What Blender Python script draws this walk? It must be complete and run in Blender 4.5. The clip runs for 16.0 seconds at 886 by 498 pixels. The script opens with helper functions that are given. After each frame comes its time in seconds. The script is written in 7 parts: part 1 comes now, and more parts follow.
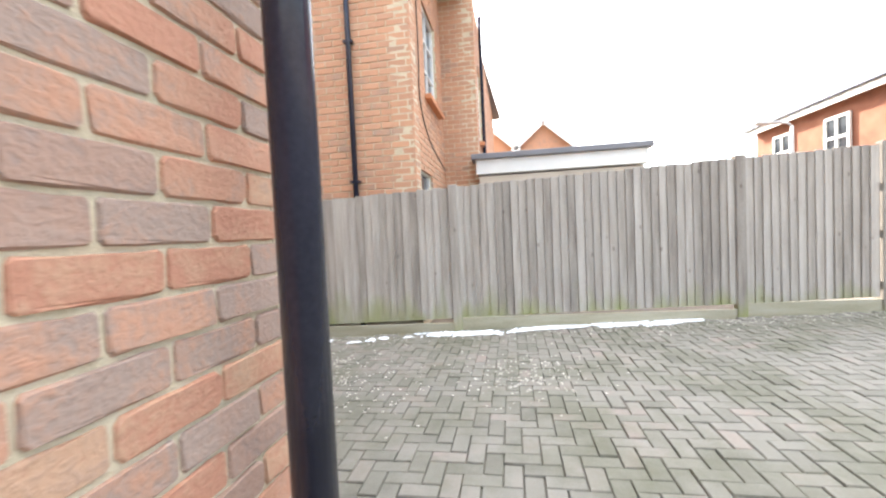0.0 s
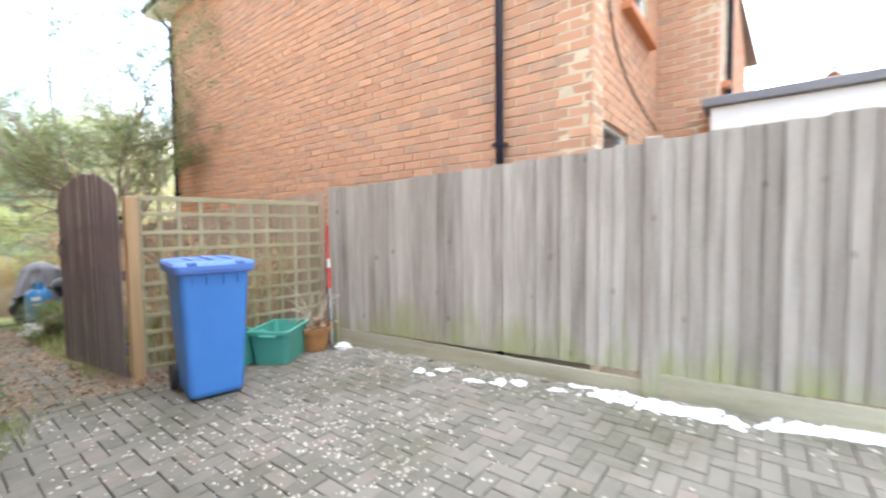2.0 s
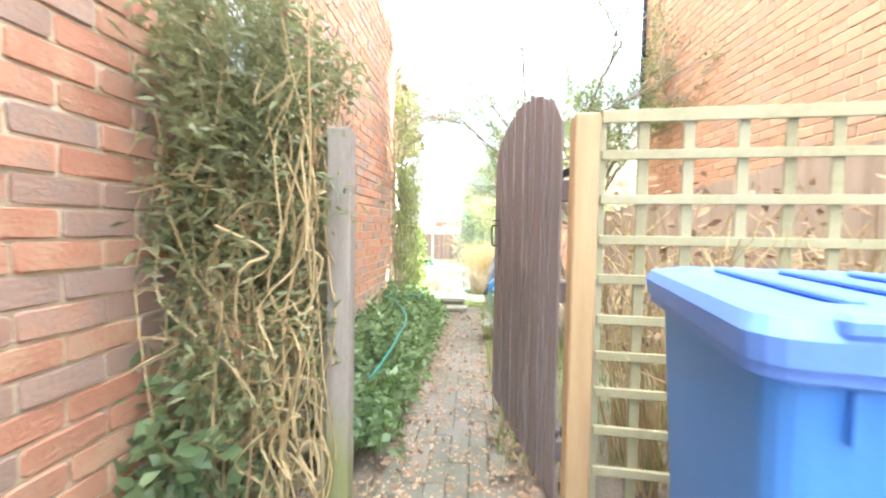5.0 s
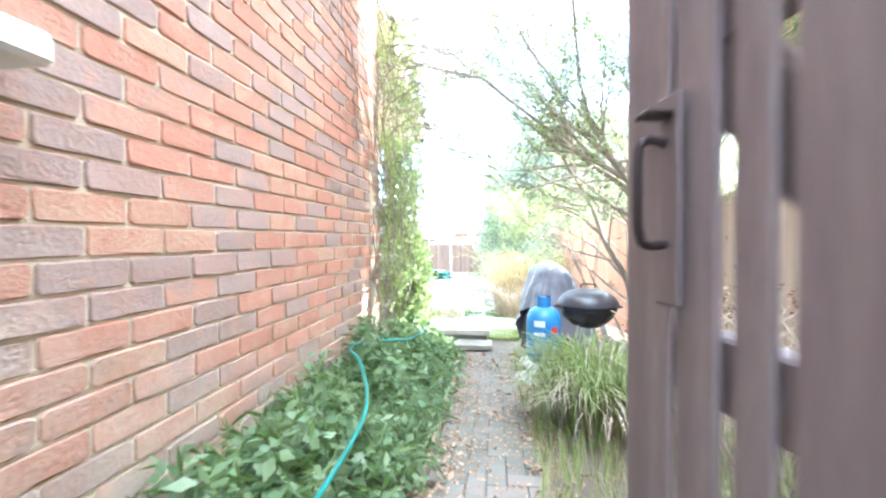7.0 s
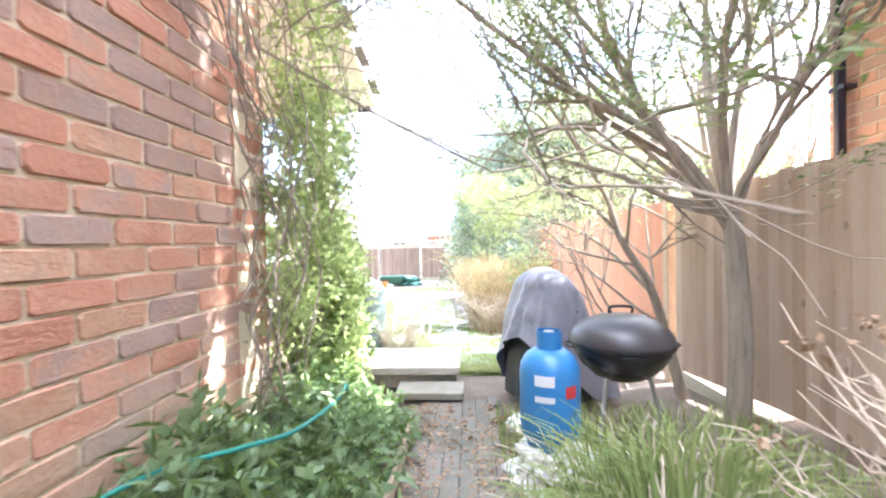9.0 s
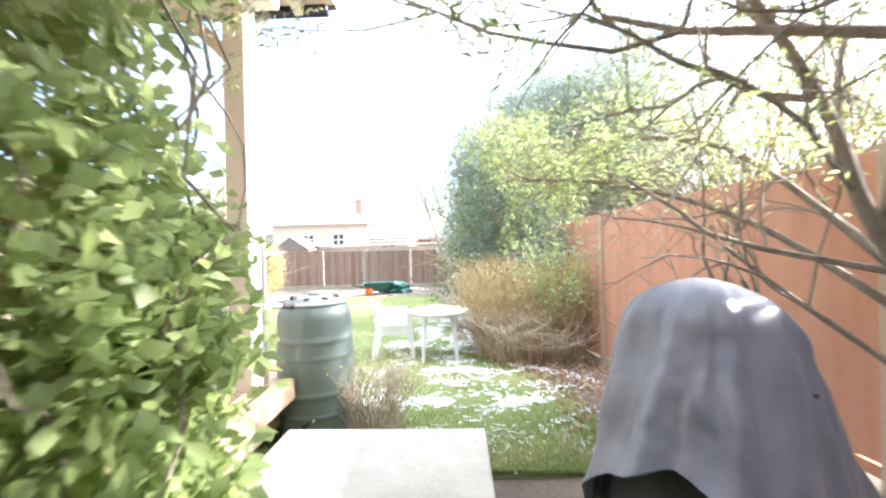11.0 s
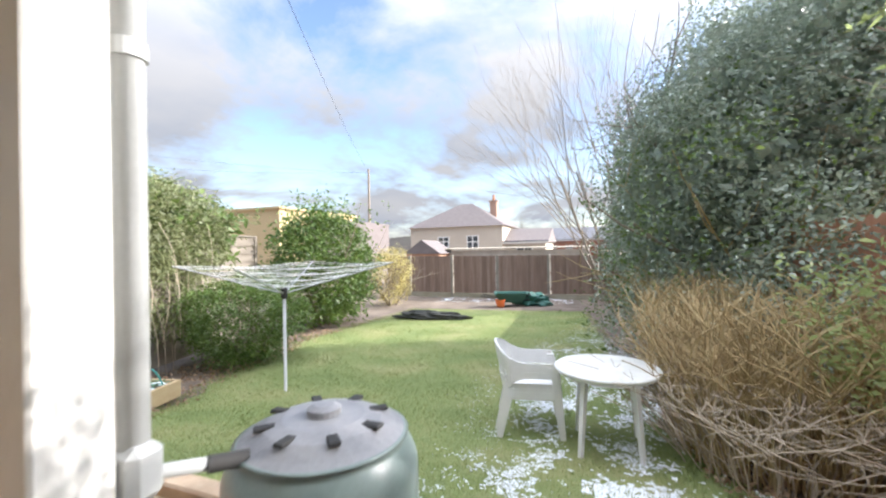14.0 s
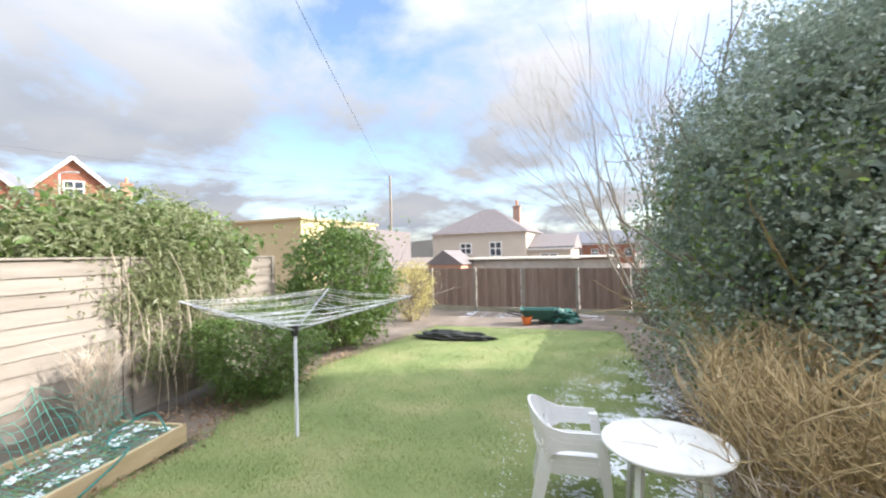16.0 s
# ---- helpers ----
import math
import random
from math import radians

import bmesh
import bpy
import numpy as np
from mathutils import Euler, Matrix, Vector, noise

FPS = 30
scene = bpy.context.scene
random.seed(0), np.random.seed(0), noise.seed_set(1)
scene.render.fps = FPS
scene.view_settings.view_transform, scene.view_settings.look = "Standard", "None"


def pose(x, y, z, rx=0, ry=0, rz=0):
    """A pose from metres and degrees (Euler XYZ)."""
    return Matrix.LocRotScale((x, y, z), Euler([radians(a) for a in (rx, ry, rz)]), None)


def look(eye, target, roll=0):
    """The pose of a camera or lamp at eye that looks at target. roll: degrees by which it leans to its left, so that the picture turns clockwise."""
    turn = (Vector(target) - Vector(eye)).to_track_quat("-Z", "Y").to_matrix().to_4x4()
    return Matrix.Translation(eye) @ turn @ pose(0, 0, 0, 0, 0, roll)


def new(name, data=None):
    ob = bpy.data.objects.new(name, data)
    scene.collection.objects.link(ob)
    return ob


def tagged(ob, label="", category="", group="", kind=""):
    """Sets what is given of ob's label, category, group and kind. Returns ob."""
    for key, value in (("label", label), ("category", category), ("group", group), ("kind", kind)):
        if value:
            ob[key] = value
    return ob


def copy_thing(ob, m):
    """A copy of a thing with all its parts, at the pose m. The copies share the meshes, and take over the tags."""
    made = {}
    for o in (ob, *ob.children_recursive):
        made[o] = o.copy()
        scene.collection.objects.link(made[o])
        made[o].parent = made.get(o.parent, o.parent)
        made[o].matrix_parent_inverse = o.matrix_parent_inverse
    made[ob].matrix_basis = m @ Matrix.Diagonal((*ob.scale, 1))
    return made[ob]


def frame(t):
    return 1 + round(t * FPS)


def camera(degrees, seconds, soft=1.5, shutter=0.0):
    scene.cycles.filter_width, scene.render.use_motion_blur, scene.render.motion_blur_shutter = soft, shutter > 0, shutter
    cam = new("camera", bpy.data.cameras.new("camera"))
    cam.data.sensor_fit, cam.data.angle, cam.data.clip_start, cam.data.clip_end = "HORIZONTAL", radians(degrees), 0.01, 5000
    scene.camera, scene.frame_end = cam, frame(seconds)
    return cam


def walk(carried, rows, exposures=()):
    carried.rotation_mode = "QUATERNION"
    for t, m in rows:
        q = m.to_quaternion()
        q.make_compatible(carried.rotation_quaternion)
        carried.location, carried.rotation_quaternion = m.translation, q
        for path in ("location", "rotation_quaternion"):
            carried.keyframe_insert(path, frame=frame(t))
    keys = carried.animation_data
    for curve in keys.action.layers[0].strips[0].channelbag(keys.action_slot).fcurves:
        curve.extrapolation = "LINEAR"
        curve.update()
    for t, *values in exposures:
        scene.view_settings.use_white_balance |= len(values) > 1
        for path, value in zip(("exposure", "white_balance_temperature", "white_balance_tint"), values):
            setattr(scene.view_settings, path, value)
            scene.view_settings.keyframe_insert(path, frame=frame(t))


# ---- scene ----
# the camera and its walk
cam = camera(94.4, 16.0, soft=2.2, shutter=0.4)
PATH = [
    (0, (0.669, 0.008, 1.305), (2.64, 0.343, 1.229), -2.7),
    (0.5, (1.01, -0.033, 1.318), (2.971, 0.348, 1.223), -2.1),
    (0.8, (1.289, -0.082, 1.32), (3.233, 0.379, 1.221), -2.1),
    (1, (1.522, -0.105, 1.319), (3.444, 0.439, 1.223), -1.7),
    (1.5, (2.144, -0.17, 1.275), (3.941, 0.702, 1.19), -1.1),
    (2, (2.58, 0.113, 1.291), (4.157, 1.34, 1.187), -0.7),
    (2.5, (2.931, 0.477, 1.284), (4.15, 2.059, 1.176), -0.2),
    (3, (3.149, 0.89, 1.246), (3.938, 2.724, 1.136), 0.1),
    (3.5, (3.262, 1.363, 1.218), (3.666, 3.319, 1.107), 0.3),
    (4, (3.296, 1.806, 1.19), (3.405, 3.8, 1.076), 0.1),
    (4.2, (3.27, 1.99, 1.175), (3.303, 3.986, 1.063), 0.1),
    (6.3, (3.381, 4.142, 1.156), (3.132, 6.125, 1.082), 0.8),
    (6.5, (3.36, 4.354, 1.135), (3.106, 6.337, 1.07), 0.2),
    (7, (3.247, 4.909, 1.064), (2.997, 6.893, 1.018), -0.5),
    (7.5, (3.194, 5.29, 1.044), (2.942, 7.274, 1.016), -1.3),
    (8, (3.182, 5.714, 1.023), (2.951, 7.701, 1.0), -1.1),
    (8.5, (3.246, 6.154, 1.01), (3.087, 8.148, 0.983), -1.2),
    (8.7, (3.284, 6.305, 1.009), (3.141, 8.3, 0.98), -1.2),
    (10.8, (3.044, 8.384, 0.937), (2.997, 10.383, 0.916), -1.6),
    (11, (3.039, 8.597, 0.92), (2.965, 10.595, 0.908), -1.3),
    (11.5, (3.041, 9.062, 0.924), (2.875, 11.055, 0.91), -1.7),
    (12, (3.009, 9.472, 0.96), (2.724, 11.452, 0.95), -1.2),
    (12.5, (2.939, 9.844, 0.93), (2.526, 11.801, 0.927), -1.1),
    (13, (2.89, 10.126, 0.901), (2.344, 12.05, 0.903), -1.1),
    (13.5, (2.749, 10.437, 0.92), (2.099, 12.329, 0.924), -1.0),
    (14, (2.683, 10.765, 1.045), (1.97, 12.633, 1.052), -1.0),
    (14.5, (2.681, 11.045, 1.182), (1.949, 12.907, 1.191), -1.4),
    (15, (2.645, 11.185, 1.289), (1.917, 13.048, 1.302), -1.5),
    (15.5, (2.554, 11.229, 1.378), (1.805, 13.084, 1.392), -1.5),
    (16, (2.486, 11.253, 1.421), (1.673, 13.081, 1.445), -1.4),
]
EXPOSURES = [(0.0, 3.32, 6400, 9), (2.0, 3.6, 6250, 9), (4.2, 4.4, 6800, 7), (6.3, 5.0, 5250, 5), (7.5, 4.72, 5400, 6), (8.7, 4.5, 5650, 14),
             (10.8, 3.75, 6000, 12), (11.5, 3.1, 6050, 14), (12.5, 2.42, 6050, 14), (16.0, 2.25, 6050, 12)]
walk(cam, [(t, look(eye, target, roll)) for t, eye, target, roll in PATH], EXPOSURES)

# ---- world, sun ----
SUN_AZ = 68.0       # degrees from +y towards +x
SUN_EL = 27.0


def make_world():
    w = bpy.data.worlds.new("sky_world")
    scene.world = w
    w.use_nodes = True
    nt = w.node_tree
    nt.nodes.clear()
    out = nt.nodes.new("ShaderNodeOutputWorld")
    bg = nt.nodes.new("ShaderNodeBackground")
    sky = nt.nodes.new("ShaderNodeTexSky")
    sky.sky_type = 'NISHITA'
    sky.sun_disc = False
    sky.sun_elevation = radians(SUN_EL)
    sky.sun_rotation = radians(SUN_AZ)
    sky.altitude = 50
    sky.dust_density = 1.5
    # clouds on a flat layer above: direction divided by its height
    tc = nt.nodes.new("ShaderNodeTexCoord")
    sep = nt.nodes.new("ShaderNodeSeparateXYZ")
    nt.links.new(tc.outputs["Generated"], sep.inputs[0])
    add = nt.nodes.new("ShaderNodeMath"); add.operation = 'ADD'; add.inputs[1].default_value = 0.22
    mx = nt.nodes.new("ShaderNodeMath"); mx.operation = 'MAXIMUM'; mx.inputs[1].default_value = 0.0
    nt.links.new(sep.outputs[2], mx.inputs[0]); nt.links.new(mx.outputs[0], add.inputs[0])
    comb = nt.nodes.new("ShaderNodeCombineXYZ")
    for i in (0, 1):
        d = nt.nodes.new("ShaderNodeMath"); d.operation = 'DIVIDE'
        nt.links.new(sep.outputs[i], d.inputs[0]); nt.links.new(add.outputs[0], d.inputs[1])
        nt.links.new(d.outputs[0], comb.inputs[i])
    mp = nt.nodes.new("ShaderNodeMapping")
    mp.inputs["Location"].default_value = CLOUD_SHIFT
    mp.inputs["Scale"].default_value = (0.9, 0.9, 1)
    nt.links.new(comb.outputs[0], mp.inputs[0])
    n1 = nt.nodes.new("ShaderNodeTexNoise"); n1.inputs["Scale"].default_value = 1.15; n1.inputs["Detail"].default_value = 9; n1.inputs["Roughness"].default_value = 0.58
    n1.inputs["Distortion"].default_value = 0.25
    nt.links.new(mp.outputs[0], n1.inputs["Vector"])
    r1 = nt.nodes.new("ShaderNodeValToRGB")
    r1.color_ramp.elements[0].position = 0.42; r1.color_ramp.elements[1].position = 0.55
    nt.links.new(n1.outputs["Fac"], r1.inputs[0])
    n2 = nt.nodes.new("ShaderNodeTexNoise"); n2.inputs["Scale"].default_value = 2.0; n2.inputs["Detail"].default_value = 6
    mp2 = nt.nodes.new("ShaderNodeMapping"); mp2.inputs["Location"].default_value = (3.1, 7.7, 0)
    nt.links.new(comb.outputs[0], mp2.inputs[0]); nt.links.new(mp2.outputs[0], n2.inputs["Vector"])
    cr = nt.nodes.new("ShaderNodeValToRGB")
    cr.color_ramp.elements[0].position = 0.35; cr.color_ramp.elements[0].color = (0.80, 0.84, 0.90, 1)
    cr.color_ramp.elements[1].position = 0.62; cr.color_ramp.elements[1].color = (1.0, 0.99, 0.97, 1)
    nt.links.new(n2.outputs["Fac"], cr.inputs[0])
    bright = nt.nodes.new("ShaderNodeVectorMath"); bright.operation = 'SCALE'; bright.inputs["Scale"].default_value = CLOUD_LIGHT
    nt.links.new(cr.outputs[0], bright.inputs[0])
    # clouds shine more towards the sun, as thin cloud does
    dotn = nt.nodes.new("ShaderNodeVectorMath"); dotn.operation = 'DOT_PRODUCT'
    dotn.inputs[1].default_value = (math.sin(radians(SUN_AZ)) * math.cos(radians(SUN_EL)), math.cos(radians(SUN_AZ)) * math.cos(radians(SUN_EL)), math.sin(radians(SUN_EL)))
    nt.links.new(tc.outputs["Generated"], dotn.inputs[0])
    pos = nt.nodes.new("ShaderNodeMath"); pos.operation = 'MAXIMUM'; pos.inputs[1].default_value = 0.0
    pw = nt.nodes.new("ShaderNodeMath"); pw.operation = 'POWER'; pw.inputs[1].default_value = 6.0
    gl = nt.nodes.new("ShaderNodeMath"); gl.operation = 'MULTIPLY_ADD'; gl.inputs[1].default_value = CLOUD_LIGHT * CLOUD_GLOW
    # an overcast sky is about three times as bright overhead as at the horizon
    sq = nt.nodes.new("ShaderNodeMath")
    sq.operation = 'POWER'; sq.inputs[1].default_value = 3.0
    nt.links.new(mx.outputs[0], sq.inputs[0])
    zen = nt.nodes.new("ShaderNodeMath"); zen.operation = 'MULTIPLY_ADD'; zen.inputs[1].default_value = CLOUD_LIGHT * 2.9; zen.inputs[2].default_value = CLOUD_LIGHT * 0.38
    nt.links.new(sq.outputs[0], zen.inputs[0]); nt.links.new(zen.outputs[0], gl.inputs[2])
    nt.links.new(dotn.outputs["Value"], pos.inputs[0]); nt.links.new(pos.outputs[0], pw.inputs[0]); nt.links.new(pw.outputs[0], gl.inputs[0])
    nt.links.new(gl.outputs[0], bright.inputs["Scale"])
    mix = nt.nodes.new("ShaderNodeMixRGB")
    blue = nt.nodes.new("ShaderNodeVectorMath"); blue.operation = 'SCALE'; blue.inputs["Scale"].default_value = 0.5
    nt.links.new(sky.outputs[0], blue.inputs[0])
    nt.links.new(r1.outputs[0], mix.inputs[0]); nt.links.new(blue.outputs[0], mix.inputs[1]); nt.links.new(bright.outputs[0], mix.inputs[2])
    nt.links.new(mix.outputs[0], bg.inputs["Color"])
    bg.inputs["Strength"].default_value = SKY_STRENGTH
    nt.links.new(bg.outputs[0], out.inputs[0])


CLOUD_SHIFT = (0.35, -0.25, 0.0)
CLOUD_LIGHT = 2.3
CLOUD_GLOW = 5.0
SKY_STRENGTH = 0.15
make_world()
sun_data = bpy.data.lights.new("sun", 'SUN')
sun_data.energy = 2.3
sun_data.angle = radians(0.6)
sun_data.color = (1.0, 0.93, 0.82)
sun = new("sun", sun_data)
_sd = Vector((math.sin(radians(SUN_AZ)) * math.cos(radians(SUN_EL)), math.cos(radians(SUN_AZ)) * math.cos(radians(SUN_EL)), math.sin(radians(SUN_EL))))
sun.matrix_world = look(_sd * 60, (0, 0, 0))

# ---- materials ----
def mat(name, cols, rough=0.8, scale=4.0, fine=60.0, bump=0.3, metal=0.0, vary=0.0, stretch=(1, 1, 1), trans=0.0, spread=(0.3, 0.7), spec=0.5, dist=0.004, coat=0.0):
    """Two scales of noise between the colours; vary: how far each piece or island goes its own way along the colours."""
    m = bpy.data.materials.new(name)
    m.use_nodes = True
    nt = m.node_tree
    N, L = nt.nodes, nt.links
    b = N["Principled BSDF"]
    geo = N.new("ShaderNodeNewGeometry")
    mp = N.new("ShaderNodeMapping"); mp.inputs["Scale"].default_value = stretch
    L.new(geo.outputs["Position"], mp.inputs[0])
    n1 = N.new("ShaderNodeTexNoise"); n1.inputs["Scale"].default_value = scale; n1.inputs["Detail"].default_value = 4
    n2 = N.new("ShaderNodeTexNoise"); n2.inputs["Scale"].default_value = fine; n2.inputs["Detail"].default_value = 5; n2.inputs["Roughness"].default_value = 0.65
    L.new(mp.outputs[0], n1.inputs["Vector"]); L.new(mp.outputs[0], n2.inputs["Vector"])
    mixn = N.new("ShaderNodeMath"); mixn.operation = 'MULTIPLY_ADD'; mixn.inputs[1].default_value = 0.45
    half = N.new("ShaderNodeMath"); half.operation = 'MULTIPLY'; half.inputs[1].default_value = 0.55
    L.new(n1.outputs["Fac"], half.inputs[0]); L.new(n2.outputs["Fac"], mixn.inputs[0]); L.new(half.outputs[0], mixn.inputs[2])
    stre = N.new("ShaderNodeMapRange"); stre.inputs[1].default_value = spread[0]; stre.inputs[2].default_value = spread[1]
    L.new(mixn.outputs[0], stre.inputs[0])
    fac = stre.outputs[0]
    if vary:
        oi = N.new("ShaderNodeObjectInfo")
        sm = N.new("ShaderNodeMath"); sm.operation = 'ADD'
        L.new(oi.outputs["Random"], sm.inputs[0]); L.new(geo.outputs["Random Per Island"], sm.inputs[1])
        fr = N.new("ShaderNodeMath"); fr.operation = 'FRACT'; L.new(sm.outputs[0], fr.inputs[0])
        mv = N.new("ShaderNodeMix"); mv.inputs[0].default_value = vary
        L.new(stre.outputs[0], mv.inputs[2]); L.new(fr.outputs[0], mv.inputs[3])
        fac = mv.outputs[0]
    ramp = N.new("ShaderNodeValToRGB")
    els = ramp.color_ramp.elements
    while len(els) < len(cols):
        els.new(0.5)
    for i, c in enumerate(cols):
        els[i].position = i / max(1, len(cols) - 1)
        els[i].color = (*c, 1)
    L.new(fac, ramp.inputs[0])
    L.new(ramp.outputs[0], b.inputs["Base Color"])
    b.inputs["Roughness"].default_value = rough
    b.inputs["Metallic"].default_value = metal
    b.inputs["Specular IOR Level"].default_value = spec
    b.inputs["Coat Weight"].default_value = coat
    if bump:
        bp = N.new("ShaderNodeBump"); bp.inputs["Strength"].default_value = bump; bp.inputs["Distance"].default_value = dist
        L.new(n2.outputs["Fac"], bp.inputs["Height"]); L.new(bp.outputs[0], b.inputs["Normal"])
    if trans:
        tr = N.new("ShaderNodeBsdfTranslucent")
        mixs = N.new("ShaderNodeMixShader"); mixs.inputs[0].default_value = trans
        hs = N.new("ShaderNodeHueSaturation"); hs.inputs["Value"].default_value = 1.5; hs.inputs["Hue"].default_value = 0.48
        L.new(ramp.outputs[0], hs.inputs["Color"]); L.new(hs.outputs[0], tr.inputs["Color"])
        L.new(b.outputs[0], mixs.inputs[1]); L.new(tr.outputs[0], mixs.inputs[2])
        L.new(mixs.outputs[0], N["Material Output"].inputs[0])
    return m


def glass_mat(name):
    m = bpy.data.materials.new(name)
    m.use_nodes = True
    b = m.node_tree.nodes["Principled BSDF"]
    b.inputs["Base Color"].default_value = (0.05, 0.06, 0.07, 1)
    b.inputs["Roughness"].default_value = 0.04
    b.inputs["Specular IOR Level"].default_value = 0.8
    return m


M = {}
M["brick_red"] = mat("brick_red", [(0.26, 0.21, 0.19), (0.39, 0.25, 0.19), (0.35, 0.26, 0.215), (0.49, 0.27, 0.18), (0.46, 0.22, 0.145), (0.51, 0.32, 0.21), (0.36, 0.25, 0.195)], 0.9, 9, 60, 0.9, vary=0.68, spec=0.25, dist=0.008)
M["house_red"] = mat("house_red", [(0.20, 0.085, 0.055), (0.30, 0.125, 0.075), (0.34, 0.16, 0.10)], 0.9, 2, 30, 0.4, spec=0.2)
M["brick_orange"] = mat("brick_orange", [(0.30, 0.24, 0.195), (0.49, 0.285, 0.185), (0.56, 0.315, 0.195), (0.47, 0.26, 0.165), (0.58, 0.39, 0.265)], 0.9, 7, 90, 0.4, vary=0.7, spec=0.25)
M["mortar"] = mat("mortar", [(0.44, 0.37, 0.25), (0.60, 0.515, 0.365), (0.68, 0.60, 0.45)], 0.95, 4, 110, 0.9, dist=0.006)
M["fence_grey"] = mat("fence_grey", [(0.15, 0.122, 0.10), (0.355, 0.315, 0.275), (0.52, 0.475, 0.42)], 0.85, 2.6, 48, 0.8, vary=0.45, stretch=(6, 6, 0.6), spec=0.25)
M["fence_brown"] = mat("fence_brown", [(0.14, 0.10, 0.075), (0.245, 0.17, 0.13), (0.35, 0.27, 0.215)], 0.85, 2.2, 26, 0.35, vary=0.4, stretch=(6, 6, 0.6), spec=0.25)
M["fence_red"] = mat("fence_red", [(0.40, 0.185, 0.115), (0.49, 0.25, 0.16), (0.53, 0.305, 0.21)], 0.8, 1.6, 22, 0.3, vary=0.3, stretch=(5, 5, 0.6), spec=0.25)
M["fence_cream"] = mat("fence_cream", [(0.14, 0.12, 0.095), (0.22, 0.19, 0.155), (0.28, 0.25, 0.21)], 0.8, 1.6, 22, 0.3, vary=0.3, stretch=(0.8, 0.8, 8), spec=0.25)
M["gate_brown"] = mat("gate_brown", [(0.13, 0.10, 0.10), (0.20, 0.16, 0.16), (0.31, 0.27, 0.265)], 0.6, 2.4, 30, 0.4, vary=0.2, stretch=(8, 8, 0.5), spec=0.4)
M["post_new"] = mat("post_new", [(0.40, 0.26, 0.13), (0.55, 0.38, 0.21)], 0.75, 3, 30, 0.3, stretch=(8, 8, 0.5))
M["trellis"] = mat("trellis", [(0.24, 0.21, 0.12), (0.36, 0.33, 0.20), (0.42, 0.39, 0.27)], 0.85, 4, 40, 0.3, vary=0.4)
M["gravel_board"] = mat("gravel_board", [(0.22, 0.195, 0.12), (0.33, 0.30, 0.215), (0.39, 0.36, 0.29)], 0.9, 2.2, 40, 0.4, stretch=(1, 0.6, 5))
M["concrete"] = mat("concrete", [(0.34, 0.31, 0.26), (0.48, 0.45, 0.39), (0.55, 0.52, 0.46)], 0.9, 2.5, 80, 0.4)
M["paver"] = mat("paver", [(0.105, 0.098, 0.08), (0.16, 0.15, 0.125), (0.20, 0.185, 0.158), (0.24, 0.18, 0.155)], 0.88, 5, 120, 0.5, vary=0.5, spec=0.3)
M["paver_bed"] = mat("paver_bed", [(0.06, 0.055, 0.04), (0.12, 0.105, 0.085), (0.11, 0.12, 0.06)], 1.0, 2, 120, 0.5)
M["patio_brick"] = mat("patio_brick", [(0.30, 0.17, 0.11), (0.45, 0.27, 0.18), (0.52, 0.36, 0.26)], 0.9, 5, 90, 0.4, vary=0.5)
M["soil"] = mat("soil", [(0.10, 0.075, 0.06), (0.19, 0.15, 0.115), (0.29, 0.235, 0.185)], 1.0, 1.5, 45, 1.0, dist=0.02)
M["lawn"] = mat("lawn", [(0.12, 0.165, 0.05), (0.20, 0.24, 0.085), (0.33, 0.30, 0.15)], 1.0, 1.1, 40, 0.8, dist=0.02)
M["grass"] = mat("grass", [(0.11, 0.18, 0.05), (0.205, 0.26, 0.085), (0.40, 0.37, 0.19)], 0.7, 1.1, 9, 0, vary=0.45, trans=0.4)
M["snow"] = mat("snow", [(0.78, 0.82, 0.88), (0.88, 0.90, 0.93)], 0.6, 8, 90, 0.5)
M["white_paint"] = mat("white_paint", [(0.76, 0.75, 0.71), (0.83, 0.82, 0.79)], 0.5, 3, 40, 0.1)
M["cream_paint"] = mat("cream_paint", [(0.70, 0.64, 0.55), (0.80, 0.75, 0.67)], 0.55, 2, 30, 0.15, stretch=(3, 3, 0.5))
M["post_paint"] = mat("post_paint", [(0.72, 0.69, 0.63), (0.80, 0.78, 0.73), (0.82, 0.80, 0.76)], 0.5, 3, 40, 0.15, stretch=(3, 3, 0.5))
M["black_pipe"] = mat("black_pipe", [(0.012, 0.014, 0.028), (0.03, 0.032, 0.055)], 0.2, 3, 60, 0.05)
M["grey_pipe"] = mat("grey_pipe", [(0.42, 0.43, 0.42), (0.50, 0.51, 0.50)], 0.4, 3, 50, 0.05)
M["bin_blue"] = mat("bin_blue", [(0.05, 0.19, 0.56), (0.075, 0.25, 0.64)], 0.45, 3, 120, 0.08)
M["bin_lid"] = mat("bin_lid", [(0.10, 0.21, 0.60), (0.13, 0.26, 0.68)], 0.5, 3, 120, 0.08)
M["black_rubber"] = mat("black_rubber", [(0.015, 0.015, 0.015), (0.035, 0.033, 0.03)], 0.7, 4, 60, 0.2)
M["green_box"] = mat("green_box", [(0.07, 0.29, 0.22), (0.10, 0.37, 0.30)], 0.5, 3, 80, 0.1)
M["terracotta"] = mat("terracotta", [(0.45, 0.17, 0.075), (0.58, 0.25, 0.12)], 0.85, 6, 70, 0.25)
M["glazed_brown"] = mat("glazed_brown", [(0.32, 0.13, 0.045), (0.46, 0.23, 0.09)], 0.3, 8, 40, 0.1)
M["red_plastic"] = mat("red_plastic", [(0.50, 0.03, 0.03), (0.60, 0.06, 0.05)], 0.45, 4, 60, 0.05)
